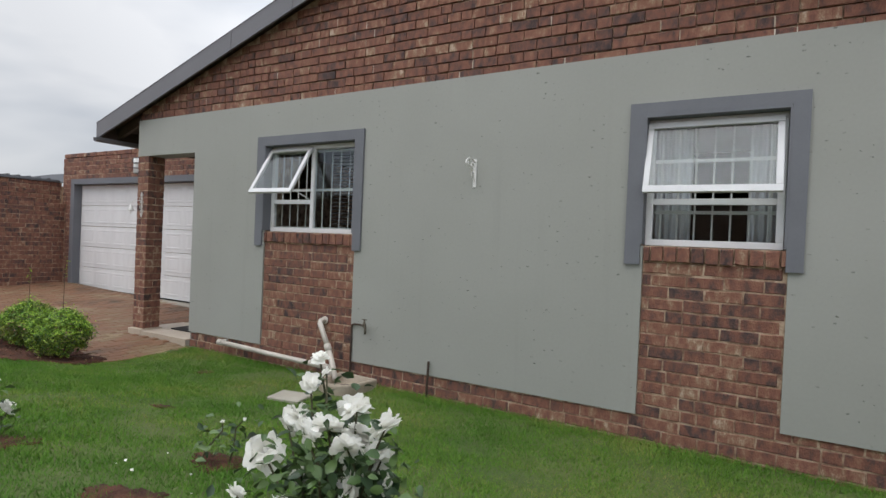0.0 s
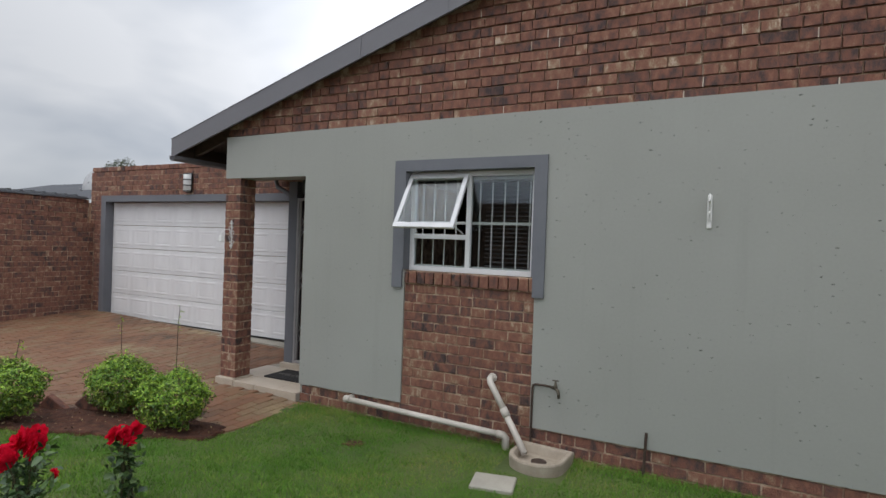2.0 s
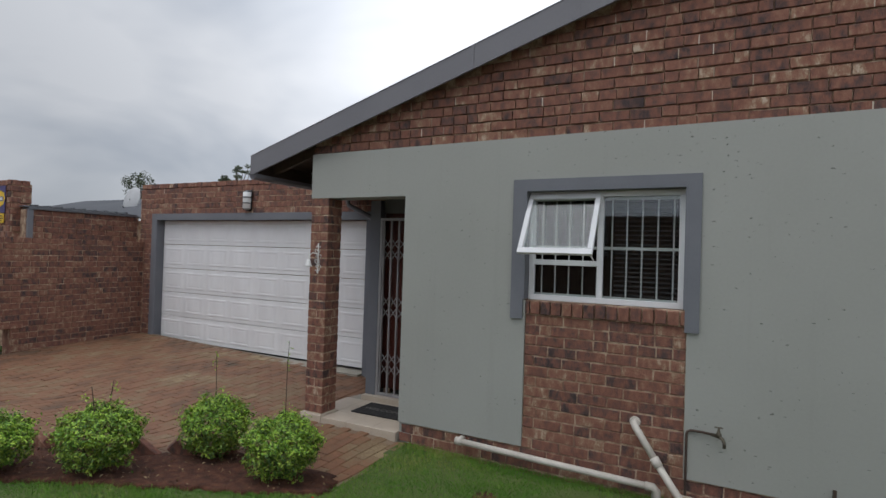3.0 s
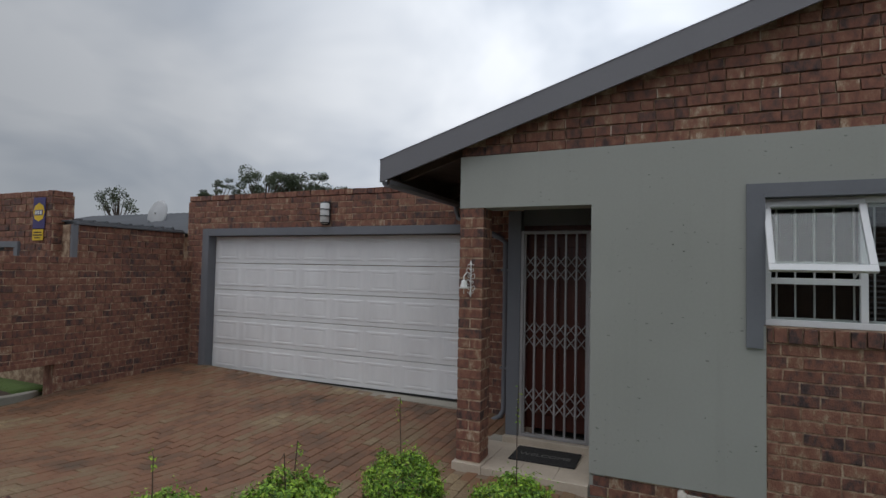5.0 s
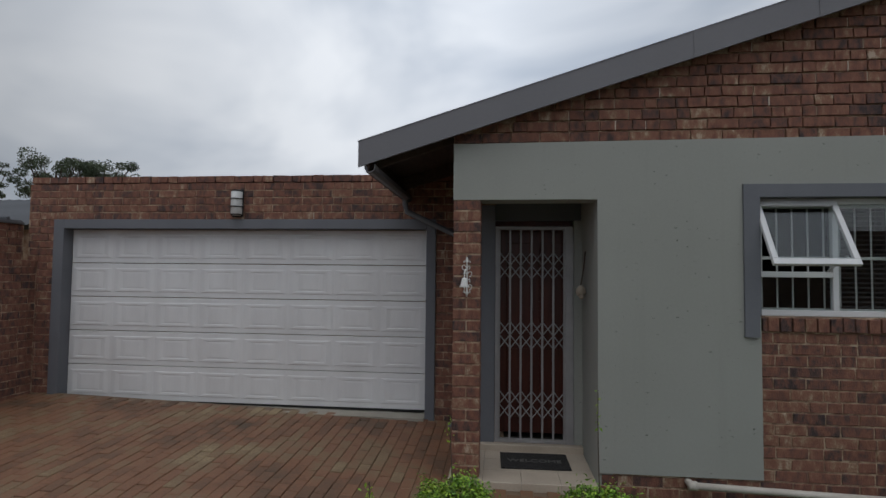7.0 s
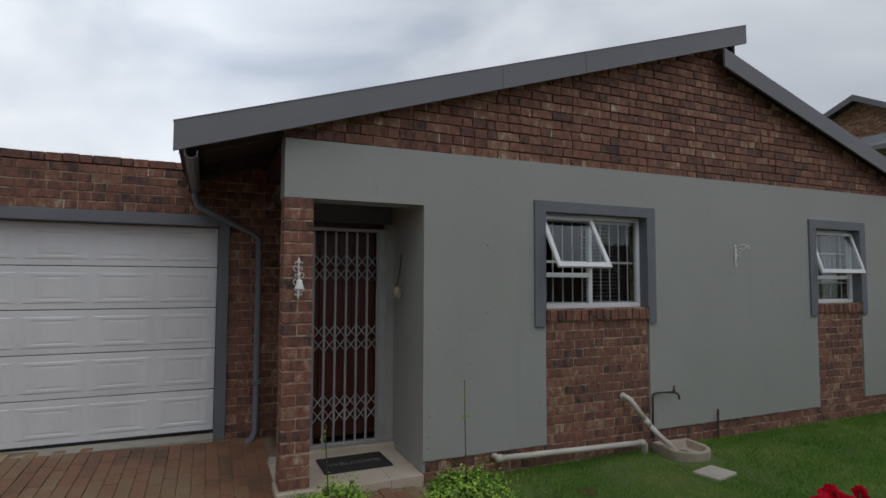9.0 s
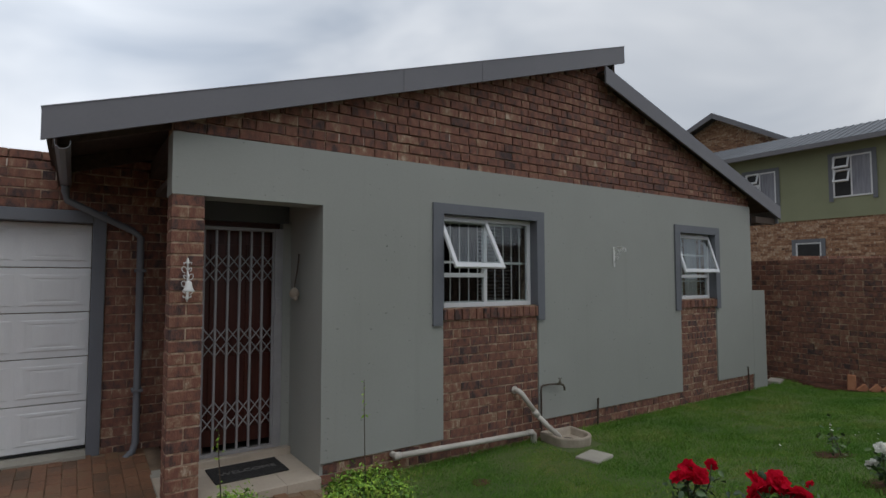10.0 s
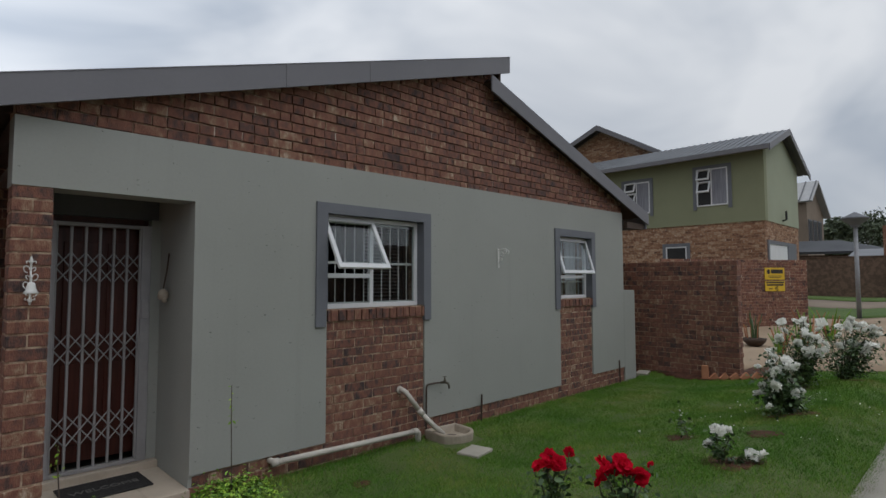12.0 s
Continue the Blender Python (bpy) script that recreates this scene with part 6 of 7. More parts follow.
def east_house():
    h = group_at("house", (0, 0, 0), "two-storey house, olive plaster above brick, grey metal roof", "house")
    x0, x1, y0, y1 = 16.7, 20.4, 0.1, 6.4
    part("wall", boxes((x0 + 0.03, x1, y0 + 0.03, y1, -0.2, 3.2)), M_mortar, h, "buff brick lower storey")
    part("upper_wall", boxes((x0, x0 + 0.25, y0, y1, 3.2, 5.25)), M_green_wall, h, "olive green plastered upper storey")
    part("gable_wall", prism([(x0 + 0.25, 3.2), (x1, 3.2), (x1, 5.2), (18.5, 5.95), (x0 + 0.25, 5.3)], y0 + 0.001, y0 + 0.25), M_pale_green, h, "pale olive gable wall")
    rv, rf = [], []
    ys = np.array([y + d for y in np.arange(y0 - 0.25, y1 + 0.1, 0.2) for d in (0.0, 0.15, 0.155, 0.18, 0.185)])
    for i, y in enumerate(ys):
        dz = 0.022 if i % 5 in (2, 3) else 0.0
        rv += [(16.3, y, 5.28 + dz), (18.5, y, 6.1 + dz), (20.95, y, 5.02 + dz)]
    for i in range(len(ys) - 1):
        for j in range(2):
            rf.append((i * 3 + j, i * 3 + 1 + j, i * 3 + 4 + j, i * 3 + 3 + j))
    ro = raw("roof", rv, rf, M_roof, h, "pale grey ribbed metal roof")
    part("barge_board", prism([(16.3, 5.1), (18.5, 5.92), (20.95, 4.84), (20.95, 5.03), (18.5, 6.115), (16.3, 5.29)], y0 - 0.28, y0 - 0.25), M_fascia, ro)
    part("gutter", boxes((16.22, 16.32, y0 - 0.25, y1, 5.14, 5.27)), M_fascia, ro)
    far_window(h, x0, 1.05, 1.95, 3.75, 4.88, True)
    far_window(h, x0, 3.42, 4.3, 3.7, 4.75, True)
    far_window(h, x0 + 0.02, 2.3, 2.95, 2.13, 2.56, False)
    gd = part("garage_door", boxes((17.0, 18.95, y0 + 0.014, y0 + 0.028, 0.2, 2.55)), M_door, h, "white garage door in a grey band")
    part("band", boxes((16.86, 17.0, y0 - 0.01, y0 + 0.029, 0.2, 2.66), (18.95, 19.94, y0 - 0.01, y0 + 0.029, 0.2, 2.66), (17.0, 18.95, y0 - 0.009, y0 + 0.029, 2.55, 2.66)), M_trim, gd)
    bm = bmesh.new()
    tube(bm, [(18.4, y0 - 0.02, 3.3), (18.4, y0 - 0.12, 3.34), (18.4, y0 - 0.12, 3.6)], 0.03, 6)
    part("wall_lamp", bm, M_black, h)
    # the taller block behind
    b = group_at("rear_house", (0, 0, 0), "taller brick house block with a grey corrugated gable roof", "house")
    part("wall", boxes((20.52, 24.0, 4.75, 9.6, 0.3, 6.4)), M_mortar, b)
    bm = bmesh.new()
    gp = [(4.75, 6.4), (9.6, 6.4), (9.6, 6.9), (7.2, 7.9), (4.75, 6.55)]
    f = [bm.verts.new((20.52, y, z)) for y, z in gp]
    k = [bm.verts.new((20.8, y, z)) for y, z in gp]
    bm.faces.new(f)
    bm.faces.new(k[::-1])
    for i in range(5):
        bm.faces.new((f[(i + 1) % 5], f[i], k[i], k[(i + 1) % 5]))
    bmesh.ops.recalc_face_normals(bm, faces=bm.faces[:])
    part("gable", bm, M_mortar, b)
    rv, rf = [], []
    xs = np.arange(20.1, 24.2, 0.1)
    for i, x in enumerate(xs):
        dz = 0.03 if i % 2 else 0.0
        rv += [(x, 4.45, 6.45 + dz), (x, 7.2, 8.05 + dz), (x, 9.9, 6.9 + dz)]
    for i in range(len(xs) - 1):
        for j in range(2):
            rf.append((i * 3 + j, i * 3 + 3 + j, i * 3 + 4 + j, i * 3 + 1 + j))
    rb = raw("roof", rv, rf, M_roof, b)
    bm = bmesh.new()
    gp = [(4.45, 6.3), (7.2, 7.86), (9.9, 6.75), (9.9, 6.93), (7.2, 8.08), (4.45, 6.48)]
    f = [bm.verts.new((20.06, y, z)) for y, z in gp]
    k = [bm.verts.new((20.1, y, z)) for y, z in gp]
    for q in ((0, 1, 4, 5), (1, 2, 3, 4)):
        bm.faces.new([f[i] for i in q])
        bm.faces.new([k[i] for i in q][::-1])
    for i in range(6):
        bm.faces.new((f[(i + 1) % 6], f[i], k[i], k[(i + 1) % 6]))
    part("barge_board", bm, M_fascia, rb)
    return h, b


house_e, house_rear = east_house()


def along(t_px, dist):
    """A place seen from the end of the walk: degrees to the right of +y, and metres off."""
    a = radians(t_px)
    return -0.44 + dist * math.sin(a), -4.38 + dist * math.cos(a)


def far_house():
    x, y = along(78.95, 44)
    h = group_at("far_house", (x, y, gz(x, y), 0, 0, 86), "tan two-storey house with a pale metal roof", "house")
    part("wall", boxes((0.0, 7.0, -2.2, 1.3, -0.5, 5.0), (0.31, 7.0, 1.05, 1.3, 5.0, 5.8)), M_tan_wall, h)
    bm = bmesh.new()
    gp = [(-2.2, 5.0), (1.3, 5.0), (1.3, 5.85), (0.0, 6.95)]
    f = [bm.verts.new((0.0, y, z)) for y, z in gp]
    k = [bm.verts.new((0.3, y, z)) for y, z in gp]
    bm.faces.new(f)
    bm.faces.new(k[::-1])
    for i in range(4):
        bm.faces.new((f[(i + 1) % 4], f[i], k[i], k[(i + 1) % 4]))
    bmesh.ops.recalc_face_normals(bm, faces=bm.faces[:])
    part("gable", bm, M_tan_wall, h)
    rv = [(-0.4, -2.5, 4.75), (-0.4, 0.0, 7.05), (-0.4, 1.6, 5.58), (7.2, -2.5, 4.75), (7.2, 0.0, 7.05), (7.2, 1.6, 5.58)]
    r = raw("roof", rv, [(0, 3, 4, 1), (1, 4, 5, 2)], M_dish, h, "pale ribbed metal roof")
    r.modifiers.new("thick", "SOLIDIFY").thickness = 0.12
    for k in range(12):
        u = 0.1 + k * 0.6
        part("roof_rib", prism([(u - 0.4, 0.0), (u - 0.34, 0.0), (u - 0.34, 0.04), (u - 0.4, 0.04)], 0.0, 2.15), M_roof, r).matrix_basis = pose(0, 0.0, 7.06, -42.6, 0, 0)
    for y in (-1.6, -0.6, 0.4):
        w = part("window", boxes((-0.06, -0.01, y, y + 0.7, 2.9, 4.4)), M_trim, h)
        part("pane", boxes((-0.08, -0.065, y + 0.08, y + 0.62, 3.0, 4.3)), M_black, w)
    return h


def low_house():
    x, y = along(79.6, 42)
    h = group_at("low_house", (x, y, gz(x, y), 0, 0, 10), "low brick outbuilding under a grey hipped metal roof", "house")
    lr = raw("roof", [(-2.5, -3.4, 1.95), (-2.5, 2.4, 1.95), (-0.02, 2.4, 2.75), (-0.02, -0.8, 2.75), (-0.02, -3.4, 2.05)], [(0, 1, 2, 3), (0, 3, 4)], M_dark_roof, h)
    lr.modifiers.new("thick", "SOLIDIFY").thickness = 0.15
    part("wall", boxes((-1.8, -0.02, -2.8, 2.0, -0.5, 1.9)), M_far_brick, h)
    return h


low_house()
far_house()
fx, fy = along(80.75, 31.5)
fw = group_at("far_boundary_wall", (fx, fy, gz(fx, fy), 0, 0, 9), "long brown brick boundary wall across the road", "wall", "", "structure")
part("wall_body", boxes((-0.11, 0.11, -1.7, 3.9, -0.5, 1.86)), M_far_brick, fw)
part("coping", boxes((-0.14, 0.14, -1.72, 3.9, 1.861, 1.9)), M_far_brick, fw)
part("gate_post", boxes((-0.22, 0.22, -2.1, -1.71, -0.5, 1.95)), M_far_brick, fw)
gx, gy = along(85.0, 34)
fh = group_at("far_gatehouse", (gx, gy, gz(gx, gy), 0, 0, 4), "low brick gatehouse with a dark timber gate", "house")
part("wall", boxes((0.0, 4.0, -3.0, 1.9, -0.5, 1.7)), M_far_brick, fh)
part("pier", boxes((-0.3, 0.3, 0.2, 0.8, -0.5, 3.3)), M_brick_far, fh)
part("gate", boxes((-0.06, -0.01, 0.85, 1.8, 0.0, 1.55)), M_wood, fh)
r = raw("roof", [(-0.3, -3.2, 1.75), (-0.3, 2.2, 1.75), (4.3, 2.2, 2.3), (4.3, -3.2, 2.3)], [(0, 1, 2, 3)], M_roof, fh)
r.modifiers.new("thick", "SOLIDIFY").thickness = 0.1


def street_lamp():
    x, y = along(81.85, 21.0)
    z = gz(x, y)
    o = group_at("street_lamp", (x, y, z), "grey post-top street lamp with a cone-shaped head", "street lamp")
    top = 2.82
    bm = bmesh.new()
    tube(bm, [(0, 0, -0.1), (0, 0, top - 0.02)], 0.065, 12, 0.055)
    part("pole", bm, M_pole, o, "", True)
    bm = bmesh.new()
    lathe(bm, [(0.1, top - 0.02), (0.12, top + 0.04), (0.36, top + 0.24), (0.355, top + 0.26), (0.1, top + 0.25)], 20)
    part("lens", bm, M_trim, o, "smoked lamp lens")
    bm = bmesh.new()
    lathe(bm, [(0.37, top + 0.25), (0.37, top + 0.275), (0.12, top + 0.40), (0.05, top + 0.44), (0.01, top + 0.46)], 20)
    part("cap", bm, M_trim, o)


street_lamp()


def aloe(x, y, seed, n, ln, label):
    g = random.Random(seed)
    o = group_at("succulent", (x, y, gz(x, y)), label, "plant", "plants by the wall")
    for k in range(n):
        a = 2 * math.pi * k / n + g.uniform(-0.2, 0.2)
        l = ln * g.uniform(0.7, 1.1)
        bm = bmesh.new()
        t = g.uniform(0.35, 0.75)
        pts = [(0.03 * math.cos(a), 0.03 * math.sin(a), 0.0), (l * 0.4 * t * math.cos(a), l * 0.4 * t * math.sin(a), l * 0.5), (l * 0.8 * t * math.cos(a), l * 0.8 * t * math.sin(a), l)]
        tube(bm, pts, 0.035, 6, 0.006)
        part("leaf", bm, M_terracotta if k % 3 == 0 else M_leaf_bush, o)
    return o


def planter(x, y):
    o = group_at("planter_bowl", (x, y, gz(x, y)), "dark round planter bowl with upright green stalks", "planter")
    bm = bmesh.new()
    lathe(bm, [(0.08, 0.0), (0.15, 0.04), (0.22, 0.11), (0.25, 0.19), (0.22, 0.19), (0.19, 0.12)], 24)
    part("bowl", bm, M_rust, o, "dark weathered bowl", True)
    g = random.Random(8)
    for k in range(16):
        a, u = g.uniform(0, 6.28), g.uniform(0.04, 0.19)
        bm = bmesh.new()
        tube(bm, [(u * math.cos(a), u * math.sin(a), 0.2), (u * 1.2 * math.cos(a), u * 1.2 * math.sin(a), 0.45), (u * 2.2 * math.cos(a), u * 2.2 * math.sin(a), g.uniform(0.5, 0.8))], 0.016, 5, 0.008)
        part("stalk", bm, M_leaf_rose if k % 3 else M_terracotta, o)


planter(13.26, -0.49)
for ax, ay, sd, n, l in ((12.1, -1.3, 1, 14, 0.55), (12.6, -1.5, 2, 10, 0.5), (13.6, -1.5, 3, 9, 0.75), (14.5, -1.7, 4, 9, 0.75), (11.3, -1.9, 5, 8, 0.35)):
    aloe(ax, ay, sd, n, l, "reddish-green succulent with upright fleshy leaves")
carpet("wall_bed", [(9.3, 0.2), (9.3, -1.22), (10.6, -1.24), (10.4, -1.7), (9.8, -1.75), (9.15, -1.3), (8.95, -0.6)], 0.02, 0.1, M_soil, "reddish soil bed at the foot of the boundary wall", "soil", rough=0.04)
g = random.Random(4)
for k in range(9):
    ex, ey = 9.12 + 0.03 * k, -1.03 - 0.15 * k
    t = group_at("edging_tile", (ex, ey, gz(ex, ey) + 0.035, 0, -30 + g.uniform(-12, 12), -38), "broken terracotta edging tile set in soil", "tile", "edging tiles")
    part("tile_body", boxes((-0.075, 0.075, -0.02, 0.02, -0.05, 0.05), bev=0.006), M_terracotta, t)
stack = group_at("terracotta_block", (9.12, -0.9, gz(9.12, -0.9), 0, 6, 20), "upright terracotta block against the boundary wall", "block")
part("block_body", boxes((-0.05, 0.05, -0.055, 0.055, -0.02, 0.24), bev=0.012), M_terracotta, stack)
flat = group_at("stone_slab", (8.95, 0.1, gz(8.95, 0.1), 0, 0, 15), "flat grey stone slab in the grass", "slab")
part("slab_body", boxes((-0.18, 0.18, -0.1, 0.1, -0.02, 0.04), bev=0.01), M_concrete, flat)


# ---------------------------------------------------------------- trees
def tree(x, y, height, spread, seed, leaves, clumps, size, trunk_part=0.55, label="tall dark green tree with an open crown", flat=0.5):
    g = np.random.default_rng(seed)
    z = gz(x, y)
    o = group_at("tree", (x, y, z), label, "tree", "trees in the distance")
    bm = bmesh.new()
    tube(bm, [(0, 0, -0.3), (0.1 * spread, 0, height * 0.3), (0.0, 0.05 * spread, height * trunk_part), (0.05 * spread, 0, height * 0.85)], height * 0.022, 8, height * 0.006)
    part("trunk", bm, M_twig, o)
    cs = []
    for k in range(clumps):
        a = g.uniform(0, 6.28)
        u = math.sqrt(g.uniform(0.05, 1))
        c = Vector((spread * u * math.cos(a), spread * u * math.sin(a), height * g.uniform(trunk_part, 0.95) + 0.0))
        bm = bmesh.new()
        s = Vector((0, 0, height * trunk_part * g.uniform(0.75, 1.0)))
        tube(bm, [s, s.lerp(c, 0.5) + Vector((0, 0, -0.03 * height)), c], height * 0.008, 5, height * 0.002)
        part("limb", bm, M_twig, o)
        m = leaves // clumps
        r = spread * g.uniform(1.0, 1.8) / math.sqrt(clumps)
        d = g.normal(size=(m, 3))
        d /= np.linalg.norm(d, axis=1, keepdims=True)
        cs.append(np.array(c) + d * (r * g.uniform(0.2, 1, m) ** 0.5)[:, None] * np.array([1, 1, flat]))
    cs = np.concatenate(cs)
    vs, q = leaf_cloud(cs, g.normal(size=cs.shape) + np.array([0, 0, 0.6]), size, seed)
    arrays("crown", vs, q, M_leaf_tree_hazed, o, "uneven dark green crown with gaps")
    return o


def at_bearing(dx, dy, dist):
    return 1.44 + dx * dist, -4.42 + dy * dist


tx, ty = at_bearing(-0.733, 0.68, 60)
tree(tx, ty, 11.2, 1.5, 31, 1900, 22, 0.24, 0.68)
tx, ty = at_bearing(-0.822, 0.569, 60)
tree(tx, ty, 9.1, 1.7, 32, 1500, 24, 0.22, 0.6, flat=0.8)
tx, ty = at_bearing(-0.676, 0.737, 62)
tree(tx, ty, 12.3, 3.3, 33, 7000, 36, 0.24, 0.66, flat=0.7)
tx, ty = at_bearing(-0.635, 0.772, 62)
tree(tx, ty, 12.5, 3.2, 34, 7000, 36, 0.24, 0.68, flat=0.7)
tx, ty = at_bearing(-0.59, 0.807, 64)
tree(tx, ty, 11.4, 3.0, 35, 6000, 32, 0.24, 0.68, flat=0.7)
for k, (ang, dist, hh, sp) in enumerate(((79.6, 62, 6.0, 2.2), (81.3, 85, 7.2, 4.5), (83.0, 80, 7.4, 5.0), (85.0, 82, 8.0, 5.5), (87.5, 85, 8.5, 6.0), (90.5, 85, 8.5, 7.0))):
    tx, ty = along(ang, dist)
    tree(tx, ty, hh, sp, 40 + k, 4200, 16, 0.5, 0.3, "broad dark green tree beyond the road", 0.7)


# ---------------------------------------------------------------- brick by brick
def gable_spans(z0, z1):
    xa = max(0.0, (z1 + 0.125 - 2.598) / 0.312 - 0.755)
    xb = 4.80 if z1 > roof_r(4.82) - 0.1 else min(8.098, 4.68 + (4.02 - 0.11 - z1) / 0.3245)
    return [(xa, xb)] if xb - xa > 0.1 else []


def front_spans(z0, z1):
    if z1 < 0.115:
        return [(1.137, 8.098)]
    return [P1, P2]


HERE = Matrix.Translation((0, 0.0155, 0))
lay(wall_gable, gable_spans, 2.606, 4.22, HERE, seed=3, pointing=0.12, upright=0.007)
lay(wall_front, front_spans, -0.233, 1.135, HERE, seed=4, tilt=0.002, upright=0.009)
SILL = Matrix.Translation((0, -0.008, 0))
for w, p in ((window_1, P1), (window_2, P2)):
    lay(w, lambda a, b, p=p: [(p[0] + 0.002, p[1] - 0.002)], 1.136, 1.249, SILL, seed=6, course=0.113, length=0.088)


def garage_spans(z0, z1):
    return [(-5.248, -4.902), (-0.323, 0.19)] if z1 < 2.16 else [(-5.248, 0.19)]


G_HERE = Matrix.Translation((0, GY + 0.014, 0))
lay(wall_garage, garage_spans, -0.246, 2.661, G_HERE, seed=7, pointing=0.08, tilt=0.002, upright=0.008)
tagged(part("trim_parapet", boxes((-5.245, 0.19, GY + 0.05, GY + 0.26, 2.5605, 2.655)), M_mortar, None), "mortar bed behind the parapet bricks", "parapet", "", "structure")
lay(wall_west, lambda a, b: [(-1.58, -0.965)], -0.2, 2.5, Matrix.Translation((0.19, 0, 0)) @ Matrix.Rotation(radians(-90), 4, "Z"), seed=9, near=lambda x, z: False)
WEST = Matrix.Rotation(radians(90), 4, "Z")
lay(wall_boundary_w, lambda a, b: [(-0.33, GY)] if b < 0.42 else [(-3.9, GY)], -0.215, 1.67, Matrix.Translation((-5.1145, 0, 0)) @ WEST, seed=10, near=lambda x, z: x > -1.2, tilt=0.002, upright=0.008)
lay(wall_upper_w, lambda a, b: [(-0.12, GY)], 1.66, 2.085, Matrix.Translation((-5.306, 0, 0)) @ WEST, seed=11)
lay(tall_core, lambda a, b: [(-9.4, -5.47)], 1.4, 2.47, Matrix.Translation((0, -0.252, 0)), seed=12, near=lambda x, z: x > -7)
lay(tall_core, lambda a, b: [(-0.25, 0.02)], 1.4, 2.47, Matrix.Translation((-5.458, 0, 0)) @ WEST, seed=13)
EAST = Matrix.Rotation(radians(-90), 4, "Z")
lay(wall_boundary_e, lambda a, b: [(-0.9, 1.378)], -0.2, 1.86, Matrix.Translation((9.3145, 0, 0)) @ EAST, seed=14, tilt=0.002, upright=0.008)
lay(wall_boundary_e, lambda a, b: [(9.312, 9.535)], -0.2, 1.86, Matrix.Translation((0, -1.382, 0)), seed=24)
lay(wall_sign_e, lambda a, b: [(-2.6, 2.5)], 0.14, 2.11, Matrix.Identity(4), seed=15, near=lambda x, z: False, pointing=0.3)
lay(wall_sign_e, lambda a, b: [(0.0, 0.215)], 0.14, 2.11, Matrix.Translation((2.51, 0, 0)) @ Matrix.Rotation(radians(90), 4, "Z"), seed=25, near=lambda x, z: False)
lay(house_e, lambda a, b: [(-6.3, -0.13)], 1.5, 3.21, Matrix.Translation((16.72, 0, 0)) @ EAST, seed=16, course=0.0725, length=0.197, pointing=0.3, near=lambda x, z: False, far_mat=M_buff_far)
lay(house_e, lambda a, b: [(16.73, 16.86), (19.94, 20.4)] if b < 2.67 else [(16.73, 20.4)], 1.5, 3.21, Matrix.Translation((0, 0.12, 0)), seed=17, course=0.0725, length=0.197, pointing=0.3, near=lambda x, z: False, far_mat=M_buff_far)


def rear_spans(z0, z1):
    ya = 4.8 if z1 < 6.4 else 4.8 + (z1 - 6.45) / 0.55
    yb = 9.55 if z1 < 6.8 else 9.55 - (z1 - 6.85) / 0.42
    return [(-yb, -ya)] if yb - ya > 0.3 else []


lay(house_rear, rear_spans, 5.0, 7.85, Matrix.Translation((20.5, 0, 0)) @ EAST, seed=18, course=0.0725, length=0.197, pointing=0.3, near=lambda x, z: False, far_mat=M_buff_far)

# both blocks of the neighbouring house stand well behind the garden wall
for ob in (house_e, house_rear):
    ob.matrix_basis = Matrix.Translation((-0.45, -4.36, 1.52)) @ Matrix.Scale(1.18, 4) @ Matrix.Translation((0.45, 4.36, -1.52))

# the pillar: two bricks a course, turned course by course
block = boxes((-0.11, 0.11, -0.053, 0.053, -0.037, 0.037), bev=0.0035)
block_me = bpy.data.meshes.new("brick")
block.to_mesh(block_me)
block.free()
block_me.materials.append(M_brick)
r = random.Random(19)
for i in range(25):
    z = -0.046 + (i + 0.5) * 0.0877
    for s in (-1, 1):
        ob = new("brick", block_me)
        ob.parent = pillar
        turn = 90 if i % 2 else 0
        dx, dy = (s * 0.0575, 0) if turn else (0, s * 0.0575)
        ob.matrix_basis = pose(0.1125 + dx + r.uniform(-0.002, 0.002), 0.1125 + dy + r.uniform(-0.002, 0.002), z, 0, 0, turn + r.uniform(-0.6, 0.6))

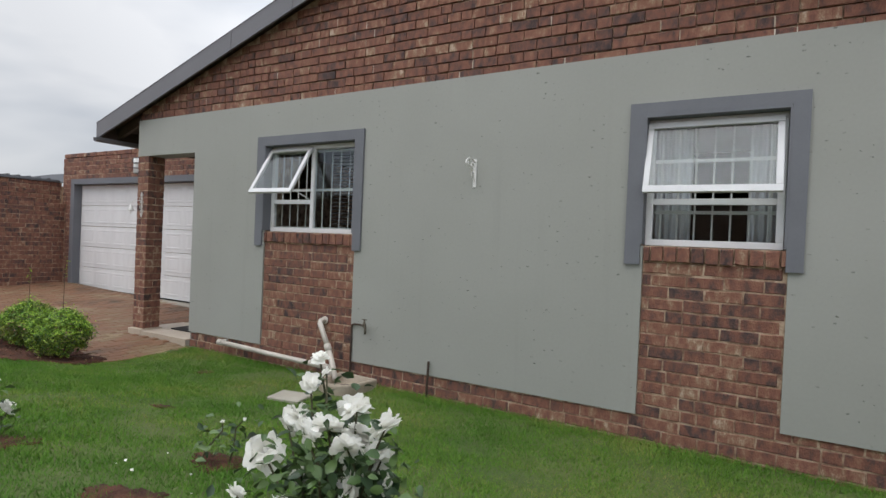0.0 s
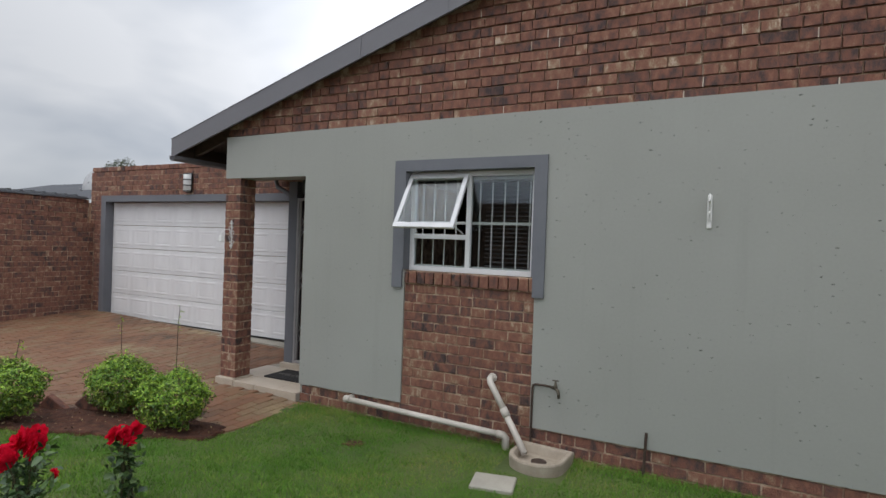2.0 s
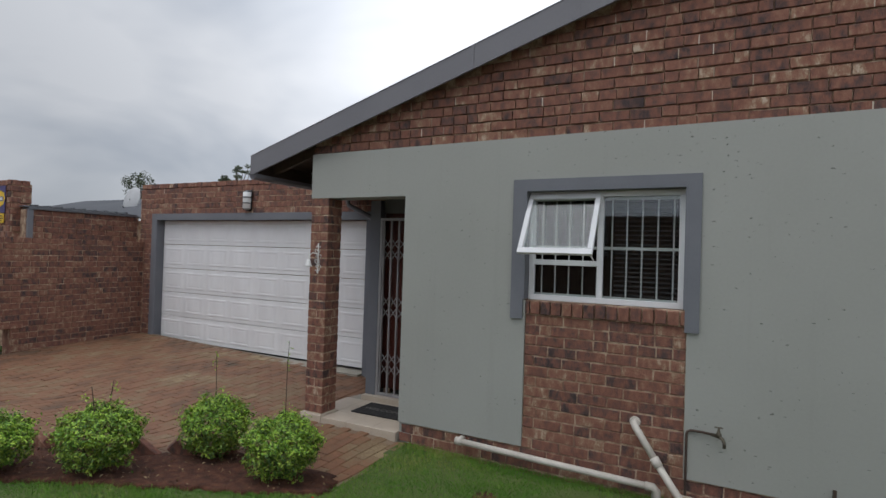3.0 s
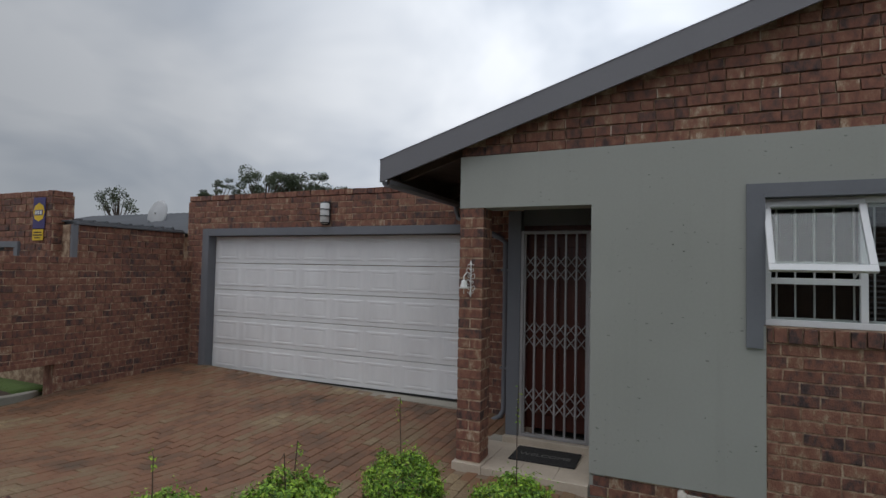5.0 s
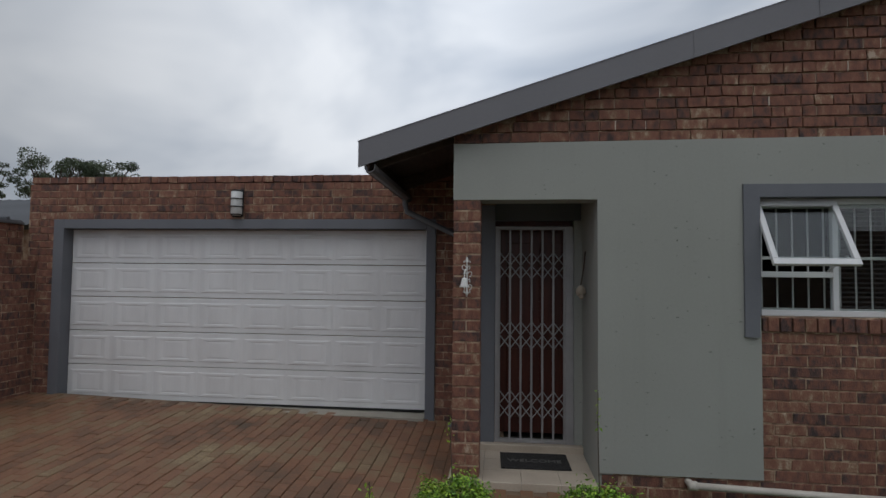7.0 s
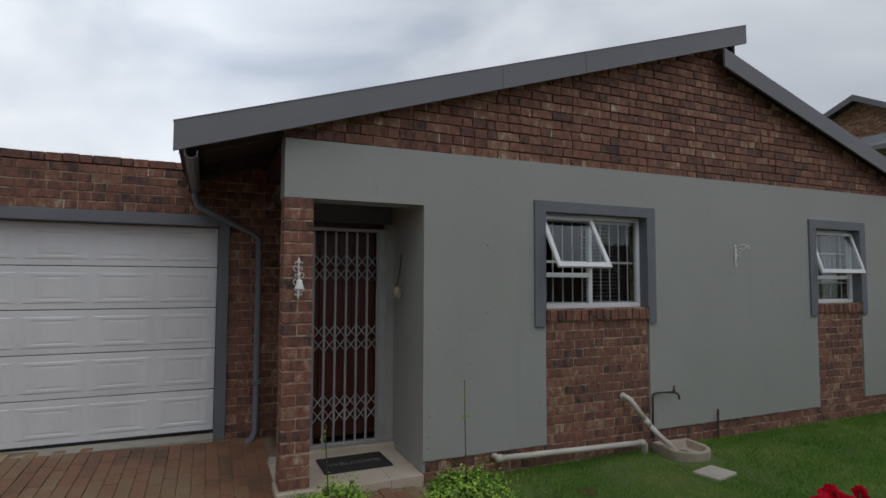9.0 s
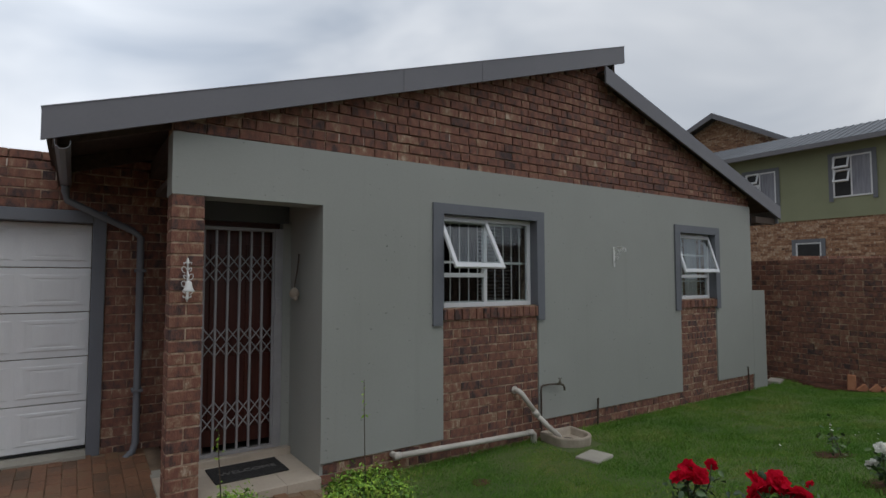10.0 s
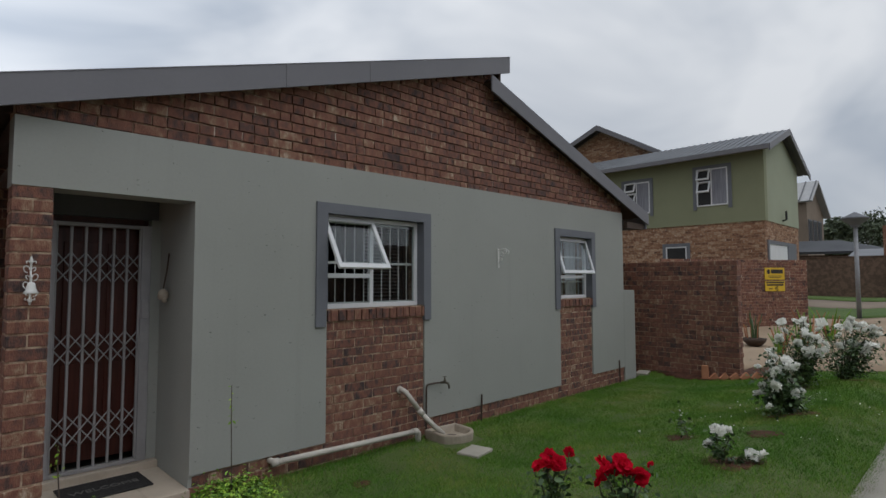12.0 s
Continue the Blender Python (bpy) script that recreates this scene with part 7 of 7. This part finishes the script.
# porch tiles
for i, (xa, xb) in enumerate(((0.25, 0.55), (0.553, 0.853), (0.856, 1.132))):
    for ya, yb in ((-0.03, 0.232), (0.235, 0.5), (0.503, 0.718)):
        part("tile", boxes((xa, xb, ya, yb, -0.0715, -0.06), bev=0.0015), M_tile, porch)
part("tile", boxes((0.004, 0.247, 0.25, 0.718, -0.0715, -0.06), bev=0.0015), M_tile, porch)
for xa, xb in ((0.25, 0.55), (0.553, 0.853), (0.856, 1.132)):
    part("tile", boxes((xa, xb, -0.038, -0.0305, -0.25, -0.0605), bev=0.0015), M_tile, porch)

# clay pavers, long sides running towards the garage
pv = boxes((-0.049, 0.049, -0.099, 0.099, -0.05, 0.0), bev=0.0035)
pv_me = bpy.data.meshes.new("paver")
pv.to_mesh(pv_me)
pv.free()
pv_me.materials.append(M_paver)
r = random.Random(20)
PV = [v.co.copy() for v in pv_me.vertices]
PF = [tuple(p.vertices) for p in pv_me.polygons]
vs, fs, count = [], [], 0
ncol, nrow = 64, 27
for i in range(ncol):
    px_ = -5.05 + i * 0.1025
    for j in range(-1 if i % 2 else 0, nrow):
        py_ = GY - 0.2 - (j + (0.5 if i % 2 else 0.0)) * 0.2035
        if not inside(PAVE, px_, py_) or (px_ > -0.02 and py_ > -0.14):
            continue
        e = 0.15
        tilt_x = math.degrees(math.atan((gz(px_, py_ + e) - gz(px_, py_ - e)) / (2 * e)))
        tilt_y = -math.degrees(math.atan((gz(px_ + e, py_) - gz(px_ - e, py_)) / (2 * e)))
        m = pose(px_, py_, gz(px_, py_) + r.uniform(-0.004, 0.002), tilt_x + r.uniform(-0.45, 0.45), tilt_y + r.uniform(-0.55, 0.55), r.uniform(-0.6, 0.6))
        if px_ > -2.6 and py_ > -1.15 and count < 300:
            ob = new("paver", pv_me)
            ob.parent = paving
            ob.matrix_basis = m
            count += 1
        else:
            o = len(vs)
            vs.extend(m @ v for v in PV)
            fs.extend(tuple(o + q for q in f) for f in PF)
rest = raw("pavers", vs, fs, M_paver_far, paving)
rest["kind"] = "stuff"
